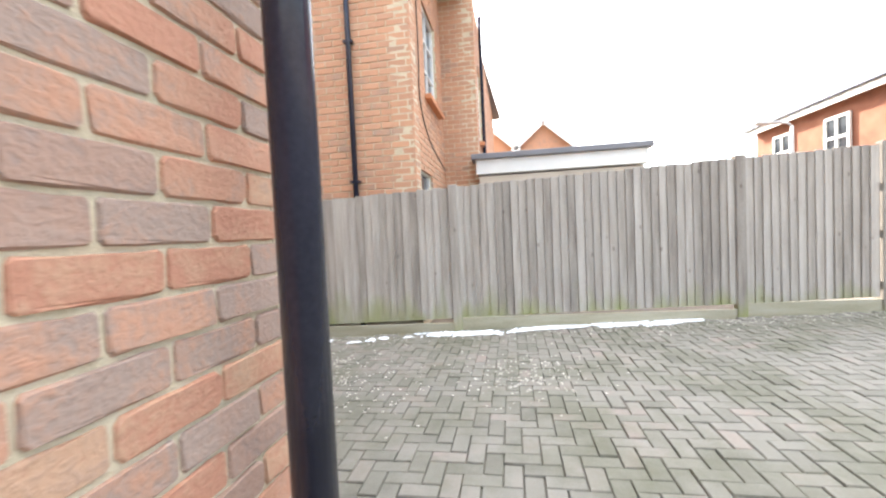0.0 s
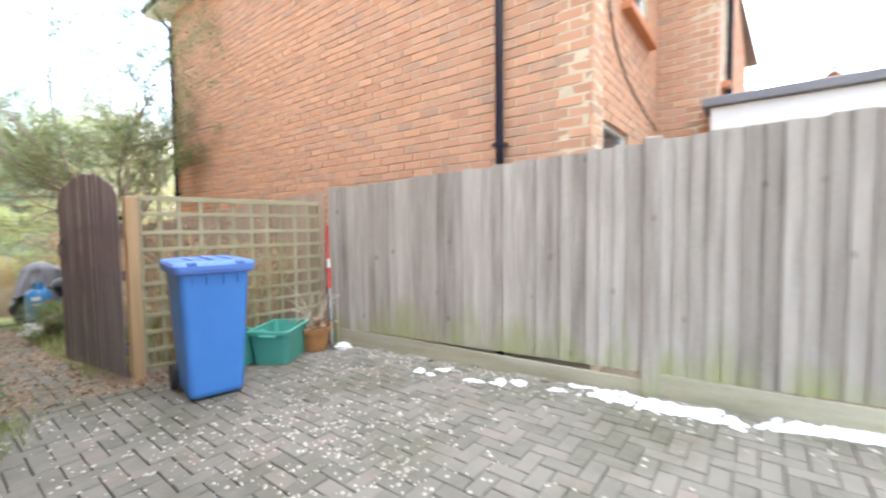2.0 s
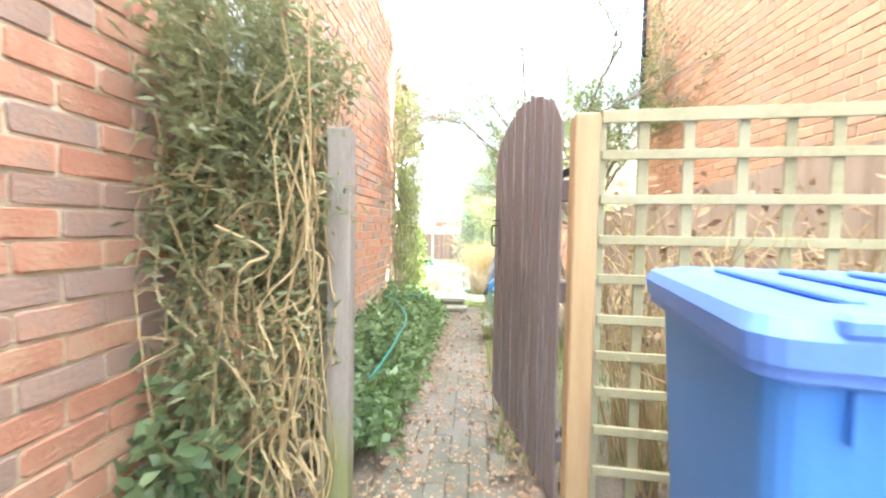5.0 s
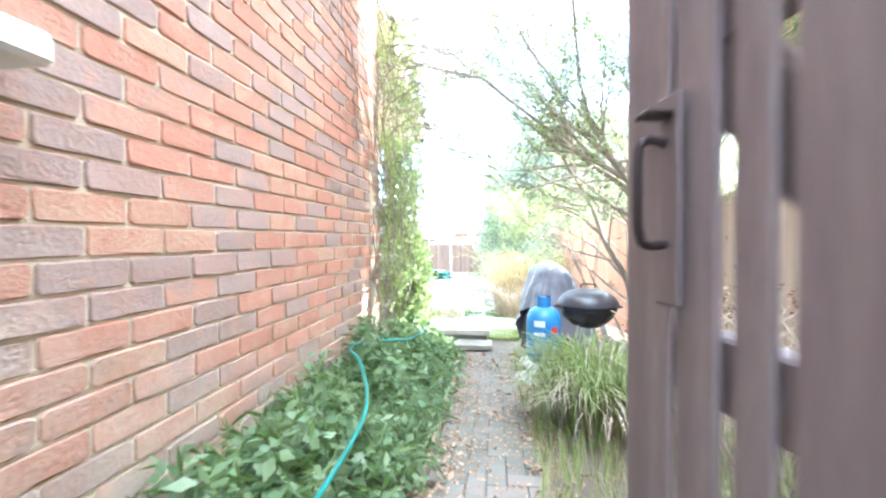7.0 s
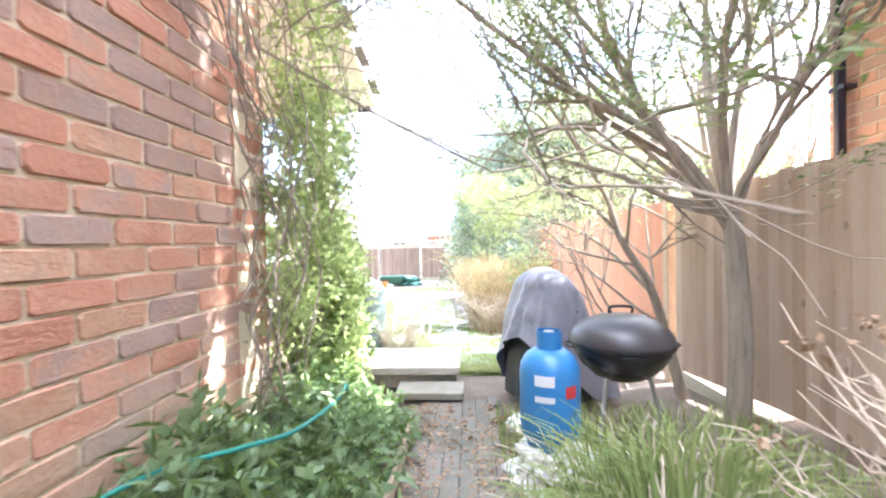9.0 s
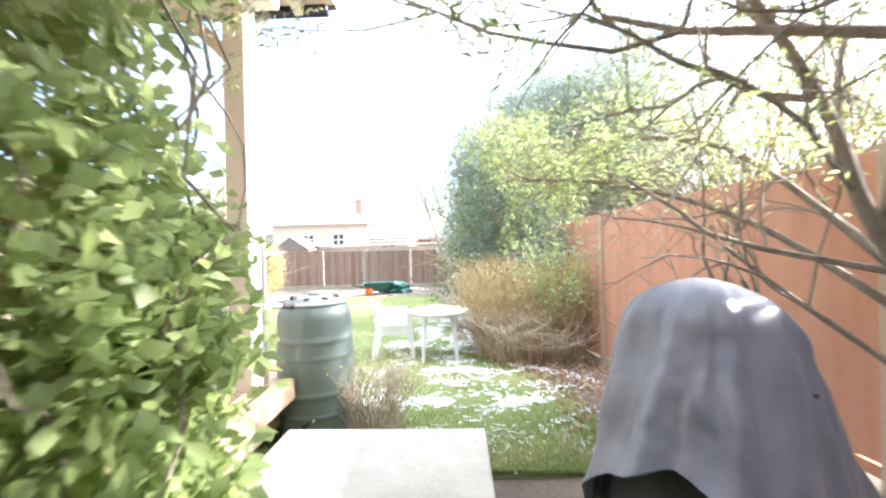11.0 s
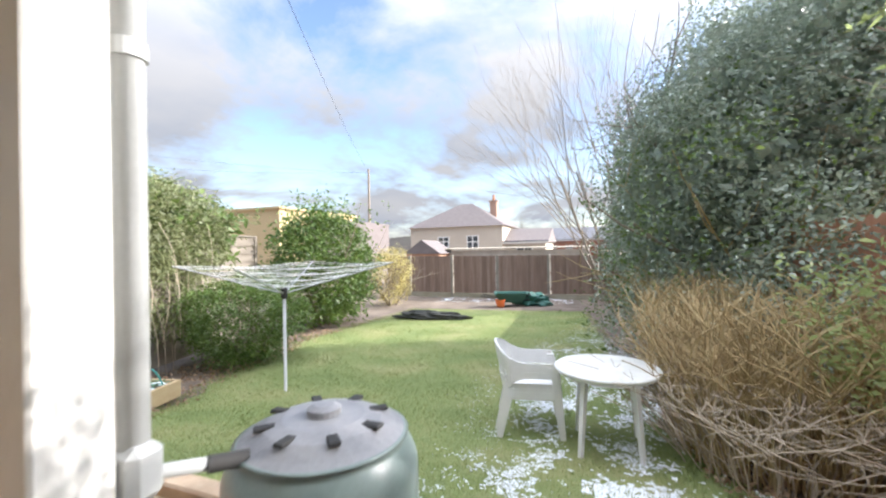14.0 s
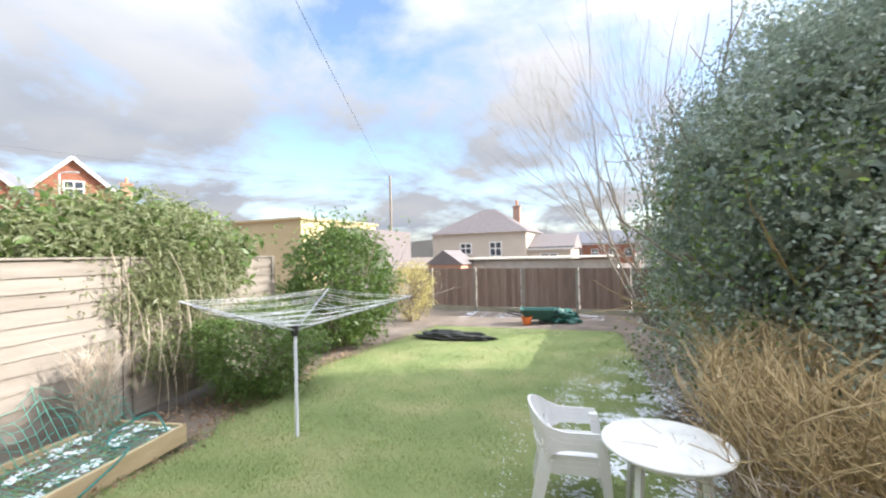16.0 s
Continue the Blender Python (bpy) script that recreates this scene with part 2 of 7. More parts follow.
M["stone_old"] = mat("stone_old", [(0.17, 0.15, 0.12), (0.26, 0.235, 0.19), (0.35, 0.32, 0.27)], 0.95, 5, 70, 0.6)
M["steel"] = mat("steel", [(0.45, 0.46, 0.48), (0.58, 0.59, 0.60)], 0.35, 5, 60, 0.08, metal=0.9)
M["iron"] = mat("iron", [(0.02, 0.016, 0.016), (0.06, 0.04, 0.035)], 0.5, 8, 80, 0.2, metal=0.5)
M["leaf_dark"] = mat("leaf_dark", [(0.18, 0.235, 0.17), (0.26, 0.315, 0.235), (0.36, 0.41, 0.325)], 0.3, 0.8, 20, 0, vary=0.6, trans=0.3, spec=1.0)
M["leaf_olive"] = mat("leaf_olive", [(0.135, 0.16, 0.075), (0.205, 0.23, 0.11), (0.29, 0.31, 0.17)], 0.45, 0.8, 20, 0, vary=0.6, trans=0.4)
M["fence_tan"] = mat("fence_tan", [(0.24, 0.175, 0.125), (0.36, 0.275, 0.205), (0.45, 0.365, 0.285)], 0.85, 2.2, 26, 0.35, vary=0.45, stretch=(6, 6, 0.6), spec=0.25)
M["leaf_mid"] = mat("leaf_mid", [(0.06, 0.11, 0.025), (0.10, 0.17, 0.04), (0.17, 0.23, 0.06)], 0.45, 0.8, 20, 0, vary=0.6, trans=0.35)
M["leaf_ivy"] = mat("leaf_ivy", [(0.12, 0.20, 0.09), (0.20, 0.285, 0.14), (0.30, 0.375, 0.21)], 0.35, 0.8, 20, 0, vary=0.6, trans=0.45)
M["leaf_light"] = mat("leaf_light", [(0.19, 0.27, 0.10), (0.29, 0.37, 0.15), (0.40, 0.46, 0.24)], 0.42, 0.8, 20, 0, vary=0.6, trans=0.55)
M["leaf_yellow"] = mat("leaf_yellow", [(0.30, 0.27, 0.08), (0.45, 0.40, 0.14), (0.50, 0.46, 0.22)], 0.6, 0.8, 20, 0, vary=0.6, trans=0.35)
M["leaf_dry"] = mat("leaf_dry", [(0.19, 0.115, 0.07), (0.33, 0.22, 0.135), (0.46, 0.35, 0.24)], 0.9, 3, 30, 0, vary=0.7, trans=0.1)
M["bark"] = mat("bark", [(0.16, 0.13, 0.10), (0.27, 0.225, 0.175), (0.36, 0.305, 0.24)], 0.9, 6, 60, 0.5, stretch=(3, 3, 0.6))
M["twig"] = mat("twig", [(0.30, 0.215, 0.105), (0.46, 0.35, 0.18), (0.58, 0.46, 0.26)], 0.8, 3, 40, 0.1, vary=0.6)
M["twig_pale"] = mat("twig_pale", [(0.34, 0.27, 0.195), (0.50, 0.415, 0.32), (0.60, 0.515, 0.41)], 0.8, 3, 40, 0.1, vary=0.6)
M["cover_grey"] = mat("cover_grey", [(0.17, 0.17, 0.20), (0.25, 0.25, 0.295)], 0.36, 3, 30, 0.15)
M["black_enamel"] = mat("black_enamel", [(0.015, 0.015, 0.016), (0.035, 0.034, 0.034)], 0.24, 5, 60, 0.05)
# greyer than the bowl: the lid's sheen is put into its colour
M["lid_enamel_sheen"] = mat("lid_enamel_sheen", [(0.035, 0.033, 0.036), (0.075, 0.07, 0.075)], 0.36, 4, 60, 0.1)
M["gas_blue"] = mat("gas_blue", [(0.035, 0.18, 0.44), (0.06, 0.25, 0.53)], 0.35, 5, 60, 0.1)
M["butt_green"] = mat("butt_green", [(0.15, 0.195, 0.185), (0.205, 0.255, 0.24)], 0.33, 2, 60, 0.06)
M["butt_lid"] = mat("butt_lid", [(0.20, 0.20, 0.21), (0.30, 0.30, 0.31)], 0.45, 4, 60, 0.1)
M["plastic_white"] = mat("plastic_white", [(0.70, 0.70, 0.68), (0.80, 0.80, 0.79)], 0.4, 6, 60, 0.05)
M["plastic_dirty"] = mat("plastic_dirty", [(0.55, 0.55, 0.50), (0.73, 0.73, 0.69), (0.80, 0.80, 0.77)], 0.5, 5, 30, 0.1)
M["hose_green"] = mat("hose_green", [(0.012, 0.15, 0.125), (0.022, 0.22, 0.18)], 0.4, 6, 60, 0.05)
M["net_green"] = mat("net_green", [(0.03, 0.28, 0.20), (0.06, 0.40, 0.31)], 0.6, 6, 60, 0.1)
M["timber_new"] = mat("timber_new", [(0.42, 0.30, 0.16), (0.56, 0.43, 0.26)], 0.8, 3, 30, 0.3, stretch=(1, 1, 4))
M["timber_old"] = mat("timber_old", [(0.34, 0.25, 0.17), (0.50, 0.39, 0.28)], 0.85, 3, 30, 0.3)
M["roof_tile"] = mat("roof_tile", [(0.13, 0.11, 0.105), (0.22, 0.19, 0.18)], 0.85, 3, 30, 0.3, vary=0.4)
M["slate"] = mat("slate", [(0.14, 0.14, 0.155), (0.21, 0.21, 0.225)], 0.7, 3, 30, 0.2, vary=0.4)
M["render_cream"] = mat("render_cream", [(0.50, 0.43, 0.34), (0.58, 0.51, 0.42)], 0.9, 1, 30, 0.2)
M["render_ochre"] = mat("render_ochre", [(0.46, 0.35, 0.19), (0.54, 0.42, 0.24)], 0.9, 1, 30, 0.2)
M["black_net"] = mat("black_net", [(0.015, 0.017, 0.015), (0.05, 0.05, 0.045)], 0.8, 6, 60, 0.3)
M["orange_plastic"] = mat("orange_plastic", [(0.65, 0.14, 0.03), (0.75, 0.2, 0.05)], 0.5, 6, 60, 0.05)
M["tarp_green"] = mat("tarp_green", [(0.02, 0.09, 0.07), (0.04, 0.14, 0.11)], 0.5, 6, 40, 0.2)
M["dark"] = mat("dark", [(0.01, 0.01, 0.01), (0.02, 0.02, 0.02)], 0.9, 6, 40, 0)
M["glass"] = glass_mat("glass")


def algae(m, top=0.55):
    """Green algae creeping up from the damp foot of a fence, in uneven tongues."""
    nt = m.node_tree
    N, L = nt.nodes, nt.links
    b = N["Principled BSDF"]
    src = b.inputs["Base Color"].links[0].from_socket
    geo = N.new("ShaderNodeNewGeometry")
    sp = N.new("ShaderNodeSeparateXYZ"); L.new(geo.outputs["Position"], sp.inputs[0])
    nz = N.new("ShaderNodeTexNoise"); nz.inputs["Scale"].default_value = 2.2; nz.inputs["Detail"].default_value = 6
    mp = N.new("ShaderNodeMapping"); mp.inputs["Scale"].default_value = (1.6, 1.6, 0.5)
    L.new(geo.outputs["Position"], mp.inputs[0]); L.new(mp.outputs[0], nz.inputs["Vector"])
    ma = N.new("ShaderNodeMath"); ma.operation = 'MULTIPLY_ADD'; ma.inputs[1].default_value = 1.5; ma.inputs[2].default_value = -0.55
    L.new(nz.outputs["Fac"], ma.inputs[0])
    su_ = N.new("ShaderNodeMath"); su_.operation = 'SUBTRACT'; L.new(ma.outputs[0], su_.inputs[0]); L.new(sp.outputs[2], su_.inputs[1])
    mr = N.new("ShaderNodeMapRange"); mr.inputs[1].default_value = -0.30; mr.inputs[2].default_value = 0.15; mr.inputs[4].default_value = 0.75
    L.new(su_.outputs[0], mr.inputs[0])
    mx = N.new("ShaderNodeMixRGB"); mx.inputs[2].default_value = (0.24, 0.26, 0.08, 1)
    L.new(mr.outputs[0], mx.inputs[0]); L.new(src, mx.inputs[1]); L.new(mx.outputs[0], b.inputs["Base Color"])


def knots(m, tone=(0.09, 0.065, 0.05, 1), scale=5.0, size=0.11):
    """Dark round knots, here and there, drawn out along the grain."""
    nt = m.node_tree
    N, L = nt.nodes, nt.links
    b = N["Principled BSDF"]
    src = b.inputs["Base Color"].links[0].from_socket
    geo = N.new("ShaderNodeNewGeometry")
    mp = N.new("ShaderNodeMapping"); mp.inputs["Scale"].default_value = (1.0, 1.0, 0.6)
    vo = N.new("ShaderNodeTexVoronoi"); vo.inputs["Scale"].default_value = scale
    L.new(geo.outputs["Position"], mp.inputs[0]); L.new(mp.outputs[0], vo.inputs["Vector"])
    mr = N.new("ShaderNodeMapRange"); mr.inputs[1].default_value = size; mr.inputs[2].default_value = size * 0.45; mr.inputs[4].default_value = 0.5
    L.new(vo.outputs["Distance"], mr.inputs[0])
    mx = N.new("ShaderNodeMixRGB"); mx.inputs[2].default_value = tone
    L.new(mr.outputs[0], mx.inputs[0]); L.new(src, mx.inputs[1]); L.new(mx.outputs[0], b.inputs["Base Color"])


def grime(m, tone=(0.085, 0.085, 0.05, 1), most=0.6):
    """Dark mossy blotches of two sizes over paving."""
    nt = m.node_tree
    N, L = nt.nodes, nt.links
    b = N["Principled BSDF"]
    src = b.inputs["Base Color"].links[0].from_socket
    geo = N.new("ShaderNodeNewGeometry")
    nz = N.new("ShaderNodeTexNoise"); nz.inputs["Scale"].default_value = 1.0; nz.inputs["Detail"].default_value = 9; nz.inputs["Roughness"].default_value = 0.72
    L.new(geo.outputs["Position"], nz.inputs["Vector"])
    mr = N.new("ShaderNodeMapRange"); mr.inputs[1].default_value = 0.46; mr.inputs[2].default_value = 0.66; mr.inputs[4].default_value = most
    L.new(nz.outputs["Fac"], mr.inputs[0])
    mx = N.new("ShaderNodeMixRGB"); mx.inputs[2].default_value = tone
    L.new(mr.outputs[0], mx.inputs[0]); L.new(src, mx.inputs[1]); L.new(mx.outputs[0], b.inputs["Base Color"])


grime(M["paver"], most=0.72)
grime(M["concrete"], (0.20, 0.19, 0.13, 1), 0.5)


def bloom(m, top=0.75):
    """Pale salt bloom and old mortar wash over the lower courses, in ragged patches."""
    nt = m.node_tree
    N, L = nt.nodes, nt.links
    b = N["Principled BSDF"]
    src = b.inputs["Base Color"].links[0].from_socket
    geo = N.new("ShaderNodeNewGeometry")
    sp = N.new("ShaderNodeSeparateXYZ"); L.new(geo.outputs["Position"], sp.inputs[0])
    nz = N.new("ShaderNodeTexNoise"); nz.inputs["Scale"].default_value = 1.1; nz.inputs["Detail"].default_value = 8; nz.inputs["Roughness"].default_value = 0.7
    L.new(geo.outputs["Position"], nz.inputs["Vector"])
    ma = N.new("ShaderNodeMath"); ma.operation = 'MULTIPLY_ADD'; ma.inputs[1].default_value = 3.2; ma.inputs[2].default_value = top - 1.75
    L.new(nz.outputs["Fac"], ma.inputs[0])
    su_ = N.new("ShaderNodeMath"); su_.operation = 'SUBTRACT'; L.new(ma.outputs[0], su_.inputs[0]); L.new(sp.outputs[2], su_.inputs[1])
    mr = N.new("ShaderNodeMapRange"); mr.inputs[1].default_value = -0.25; mr.inputs[2].default_value = 0.5; mr.inputs[4].default_value = 0.5
    # damp passage only, fading out towards the drive
    dy = N.new("ShaderNodeMapRange"); dy.inputs[1].default_value = 4.2; dy.inputs[2].default_value = 5.4; dy.inputs[3].default_value = -1.2; dy.inputs[4].default_value = 0.0
    L.new(sp.outputs[1], dy.inputs[0])
    ad = N.new("ShaderNodeMath"); L.new(su_.outputs[0], ad.inputs[0]); L.new(dy.outputs[0], ad.inputs[1])
    L.new(ad.outputs[0], mr.inputs[0])
    mx = N.new("ShaderNodeMixRGB"); mx.inputs[2].default_value = (0.52, 0.44, 0.33, 1)
    L.new(mr.outputs[0], mx.inputs[0]); L.new(src, mx.inputs[1]); L.new(mx.outputs[0], b.inputs["Base Color"])


bloom(M["brick_red"])
knots(M["fence_grey"]); knots(M["fence_tan"]); knots(M["fence_brown"])
algae(M["fence_grey"])
M["label_white"] = mat("label_white", [(0.75, 0.76, 0.78), (0.8, 0.81, 0.82)], 0.5, 6, 40, 0)
M["net_curtain"] = mat("net_curtain", [(0.55, 0.57, 0.58), (0.66, 0.67, 0.68)], 0.9, 6, 40, 0)
M["wood_far"] = mat("wood_far", [(0.10, 0.085, 0.07), (0.16, 0.14, 0.12), (0.15, 0.16, 0.11)], 1.0, 0.05, 0.6, 0)

# ---- building helpers ----
rng = np.random.default_rng(7)


def mesh_obj(name, verts, faces, material, parent=None, label="", smooth=False):
    me = bpy.data.meshes.new(name)
    me.from_pydata([tuple(v) for v in verts], [], faces)
    me.materials.append(material)
    if smooth:
        me.polygons.foreach_set("use_smooth", [True] * len(me.polygons))
    me.update()
    ob = new(name, me)
    if parent is not None:
        ob.parent = parent
    if label:
        ob["label"] = label
    return ob


def part(name, bm, material, parent, label="", smooth=False):
    """Links a bmesh as one mesh object under a thing or a part."""
    me = bpy.data.meshes.new(name)
    bmesh.ops.recalc_face_normals(bm, faces=bm.faces)
    bm.to_mesh(me)
    bm.free()
    me.materials.append(material)
    if smooth:
        me.polygons.foreach_set("use_smooth", [True] * len(me.polygons))
    ob = new(name, me)
    if parent is not None:
        ob.parent = parent
    if label:
        ob["label"] = label
    return ob


def thing(name, m, label, category, group="", kind=""):
    ob = new(name)
    ob.empty_display_size = 0.1
    ob.matrix_basis = m
    return tagged(ob, label, category, group, kind)


def box(bm, c, s, bevel=0.0, m=None):
    """A box of size s round c in the bmesh, with bevelled edges."""
    r = bmesh.ops.create_cube(bm, size=1.0)
    vs = r["verts"]
    for v in vs:
        v.co = Vector((v.co.x * s[0] + c[0], v.co.y * s[1] + c[1], v.co.z * s[2] + c[2]))
    if bevel:
        es = list({e for v in vs for e in v.link_edges})
        g = bmesh.ops.bevel(bm, geom=es, offset=bevel, segments=1, affect='EDGES')
        vs = list({v for f in g["faces"] for v in f.verts} | {v for v in vs if v.is_valid})
    if m is not None:
        for v in vs:
            if v.is_valid:
                v.co = m @ v.co
    return bm


def boxm(c, s, bevel=0.0, m=None):
    return box(bmesh.new(), c, s, bevel, m)


def lathe(profile, n=32, close=True):
    """A turned mesh from (radius, z) pairs."""
    bm = bmesh.new()
    rings = []
    for r, z in profile:
        rings.append([bm.verts.new((r * math.cos(2 * math.pi * i / n), r * math.sin(2 * math.pi * i / n), z)) for i in range(n)])
    for a, b in zip(rings, rings[1:]):
        for i in range(n):
            bm.faces.new((a[i], a[(i + 1) % n], b[(i + 1) % n], b[i]))
    if close:
        for ring in (rings[0], rings[-1]):
            bm.faces.new(ring)
    return bm


def tube(pts, radii, sides=6, cap=True, V=None, F=None):
    """A tapered tube along pts, appended to the lists V and F."""
    V = [] if V is None else V
    F = [] if F is None else F
    pts = [Vector(p) for p in pts]
    base = len(V)
    for i, p in enumerate(pts):
        d = (pts[min(i + 1, len(pts) - 1)] - pts[max(i - 1, 0)])
        d = d.normalized() if d.length > 1e-6 else Vector((0, 0, 1))
        up = Vector((0, 0, 1)) if abs(d.z) < 0.9 else Vector((1, 0, 0))
        a = d.cross(up).normalized()
        b = d.cross(a)
        r = radii[i] if hasattr(radii, "__len__") else radii
        for k in range(sides):
            t = 2 * math.pi * k / sides
            V.append(tuple(p + a * (r * math.cos(t)) + b * (r * math.sin(t))))
    for i in range(len(pts) - 1):
        for k in range(sides):
            o = base + i * sides
            F.append((o + k, o + (k + 1) % sides, o + sides + (k + 1) % sides, o + sides + k))
    if cap:
        F.append(tuple(base + k for k in range(sides)))
        F.append(tuple(base + (len(pts) - 1) * sides + k for k in range(sides)))
    return V, F


def spline(pts, n=8):
    """A smooth line through pts."""
    pts = [Vector(p) for p in pts]
    out = []
    for i in range(len(pts) - 1):
        p0, p1, p2, p3 = pts[max(i - 1, 0)], pts[i], pts[i + 1], pts[min(i + 2, len(pts) - 1)]
        for k in range(n):
            t = k / n
            out.append(0.5 * (2 * p1 + (p2 - p0) * t + (2 * p0 - 5 * p1 + 4 * p2 - p3) * t * t + (3 * p1 - p0 - 3 * p2 + p3) * t ** 3))
    out.append(pts[-1])
    return out


def leaves(name, P, length, width, material, parent=None, droop=0.2, up=0.3, label="", out_dir=None, fold=0.25):
    """Many small pointed leaves, each of two bent halves, at the points P; length and width are means."""
    P = np.asarray(P, float)
    n = len(P)
    d = rng.normal(size=(n, 3))
    if out_dir is not None:
        d = d * 0.6 + np.asarray(out_dir)
    d[:, 2] = d[:, 2] * 0.7 + up - droop
    d /= np.linalg.norm(d, axis=1)[:, None]
    q = rng.normal(size=(n, 3))
    s = np.cross(d, q)
    s /= np.linalg.norm(s, axis=1)[:, None] + 1e-9
    nn = np.cross(d, s)
    ln = (length * rng.uniform(0.6, 1.4, n))[:, None]
    wd = (width * rng.uniform(0.7, 1.3, n))[:, None] * 0.5
    v0 = P
    v1 = P + d * ln * 0.45 + s * wd + nn * wd * fold
    v2 = P + d * ln - np.array([0, 0, 1]) * ln * 0.15
    v3 = P + d * ln * 0.45 - s * wd + nn * wd * fold
    V = np.stack([v0, v1, v2, v3], 1).reshape(-1, 3)
    i = np.arange(n)[:, None] * 4
    F = np.concatenate([i + np.array([[0, 1, 2]]), i + np.array([[0, 2, 3]])], 1).reshape(-1, 3)
    me = bpy.data.meshes.new(name)
    me.vertices.add(len(V)); me.vertices.foreach_set("co", V.ravel())
    me.loops.add(len(F) * 3); me.loops.foreach_set("vertex_index", F.ravel())
    me.polygons.add(len(F)); me.polygons.foreach_set("loop_start", np.arange(len(F)) * 3)
    me.update(calc_edges=True)
    me.materials.append(material)
    ob = new(name, me)
    if parent is not None:
        ob.parent = parent
    if label:
        ob["label"] = label
    return ob


def blades(name, P, height, width, material, parent=None, lean=0.4):
    """Upright grass blades: thin bent triangles at the points P."""
    P = np.asarray(P, float)
    n = len(P)
    a = rng.uniform(0, 2 * np.pi, n)
    h = (height * rng.uniform(0.5, 1.4, n))[:, None]
    w = width * 0.5
    s = np.stack([np.cos(a), np.sin(a), np.zeros(n)], 1)
    f = np.stack([-np.sin(a), np.cos(a), np.zeros(n)], 1)
    up = np.array([[0, 0, 1.0]])
    ln = rng.uniform(0.1, 1.0, n)[:, None] * lean
    v = [P - s * w, P + s * w, P + up * h * 0.6 + f * h * ln * 0.4 + s * w * 0.7, P + up * h * 0.6 + f * h * ln * 0.4 - s * w * 0.7, P + up * h * (1 - 0.35 * ln) + f * h * ln]
    V = np.stack(v, 1).reshape(-1, 3)
    i = np.arange(n)[:, None] * 5
    F = np.concatenate([i + np.array([[0, 1, 2]]), i + np.array([[0, 2, 3]]), i + np.array([[3, 2, 4]])], 1).reshape(-1, 3)
    me = bpy.data.meshes.new(name)
    me.vertices.add(len(V)); me.vertices.foreach_set("co", V.ravel())
    me.loops.add(len(F) * 3); me.loops.foreach_set("vertex_index", F.ravel())
    me.polygons.add(len(F)); me.polygons.foreach_set("loop_start", np.arange(len(F)) * 3)
    me.update(calc_edges=True)
    me.materials.append(material)
    ob = new(name, me)
    if parent is not None:
        ob.parent = parent
    return ob


def gz(x, y):
    """Height of the ground: a drive, a path that falls gently, a lawn that falls to the left."""
    z = float(np.interp(y, [-30, -6, 4, 4.4, 9.5, 14.6, 27, 60], [.2, .2, 0, 0, -.28, -.745, -.83, -1.0]))
    k = float(np.interp(y, [9.5, 12.5, 18, 27], [0, .03, .03, .01]))
    return z - k * min(max(0.0, 2.5 - x), 6.0)


def gza(x, y):
    z = np.interp(y, [-30, -6, 4, 4.4, 9.5, 14.6, 27, 60], [.2, .2, 0, 0, -.28, -.745, -.83, -1.0])
    k = np.interp(y, [9.5, 12.5, 18, 27], [0, .03, .03, .01])
    return z - k * np.minimum(np.maximum(0.0, 2.5 - x), 6.0)


# ---- ground ----
def make_ground():
    xs = np.unique(np.concatenate([np.linspace(-1500, -60, 10), np.linspace(-60, -10, 18), np.linspace(-10, 12, 89), np.linspace(12, 60, 16), np.linspace(60, 1500, 10)]))
    ys = np.unique(np.concatenate([np.linspace(-1500, -40, 10), np.linspace(-40, -8, 12), np.linspace(-8, 30, 153), np.linspace(30, 80, 16), np.linspace(80, 2500, 12)]))
    V, F = [], []
    for y in ys:
        for x in xs:
            b = 0.015 * noise.noise((x * 1.3, y * 1.3, 0)) if (-10 < x < 12 and 4.6 < y < 30) else 0
            V.append((x, y, gz(x, y) - 0.03 + b))
    nx = len(xs)
    for j in range(len(ys) - 1):
        for i in range(nx - 1):
            F.append((j * nx + i, j * nx + i + 1, (j + 1) * nx + i + 1, (j + 1) * nx + i))
    g = mesh_obj("ground", V, F, M["soil"], smooth=True)
    return tagged(g, "dark bare soil with leaf litter under the whole place", "ground", kind="structure")


ground = make_ground()


def lawn_right(y):
    return float(np.interp(y, [10.9, 12, 13, 13.7, 14.5, 15.2, 17, 20, 23.5], [3.9, 4.1, 4.1, 3.95, 3.6, 3.3, 2.9, 2.7, 2.2]))


def lawn_left(y):
    return float(np.interp(y, [10.9, 12.1, 13.2, 14.4, 15.4, 17, 18.5, 21, 23.5], [2.0, 0.2, -2.15, -2.5, -2.95, -3.25, -3.7, -3.45, -3.2]))


def make_lawn():
    V, F = [], []
    ny, nx = 110, 60
    for j in range(ny + 1):
        y = 10.95 + (23.5 - 10.95) * j / ny
        l, r = lawn_left(y), lawn_right(y)
        l += 0.12 * noise.noise((0, y * 2.5, 3)); r += 0.15 * noise.noise((5, y * 2.5, 3))
        for i in range(nx + 1):
            x = l + (r - l) * i / nx
            edge = min(i, nx - i, j, ny - j, 3) / 3.0
            V.append((x, y, gz(x, y) - 0.028 + 0.03 * edge + 0.012 * noise.noise((x * 1.7, y * 1.7, 1))))
    for j in range(ny):
        for i in range(nx):
            o = j * (nx + 1) + i
            F.append((o, o + 1, o + nx + 2, o + nx + 1))
    ob = mesh_obj("lawn", V, F, M["lawn"], smooth=True)
    return tagged(ob, "mossy green lawn sloping gently down the garden", "lawn", kind="structure")


lawn = make_lawn()

# ---- brick walls ----
BL, BH, JT = 0.258, 0.084, 0.011
BRICK_MESHES = {}


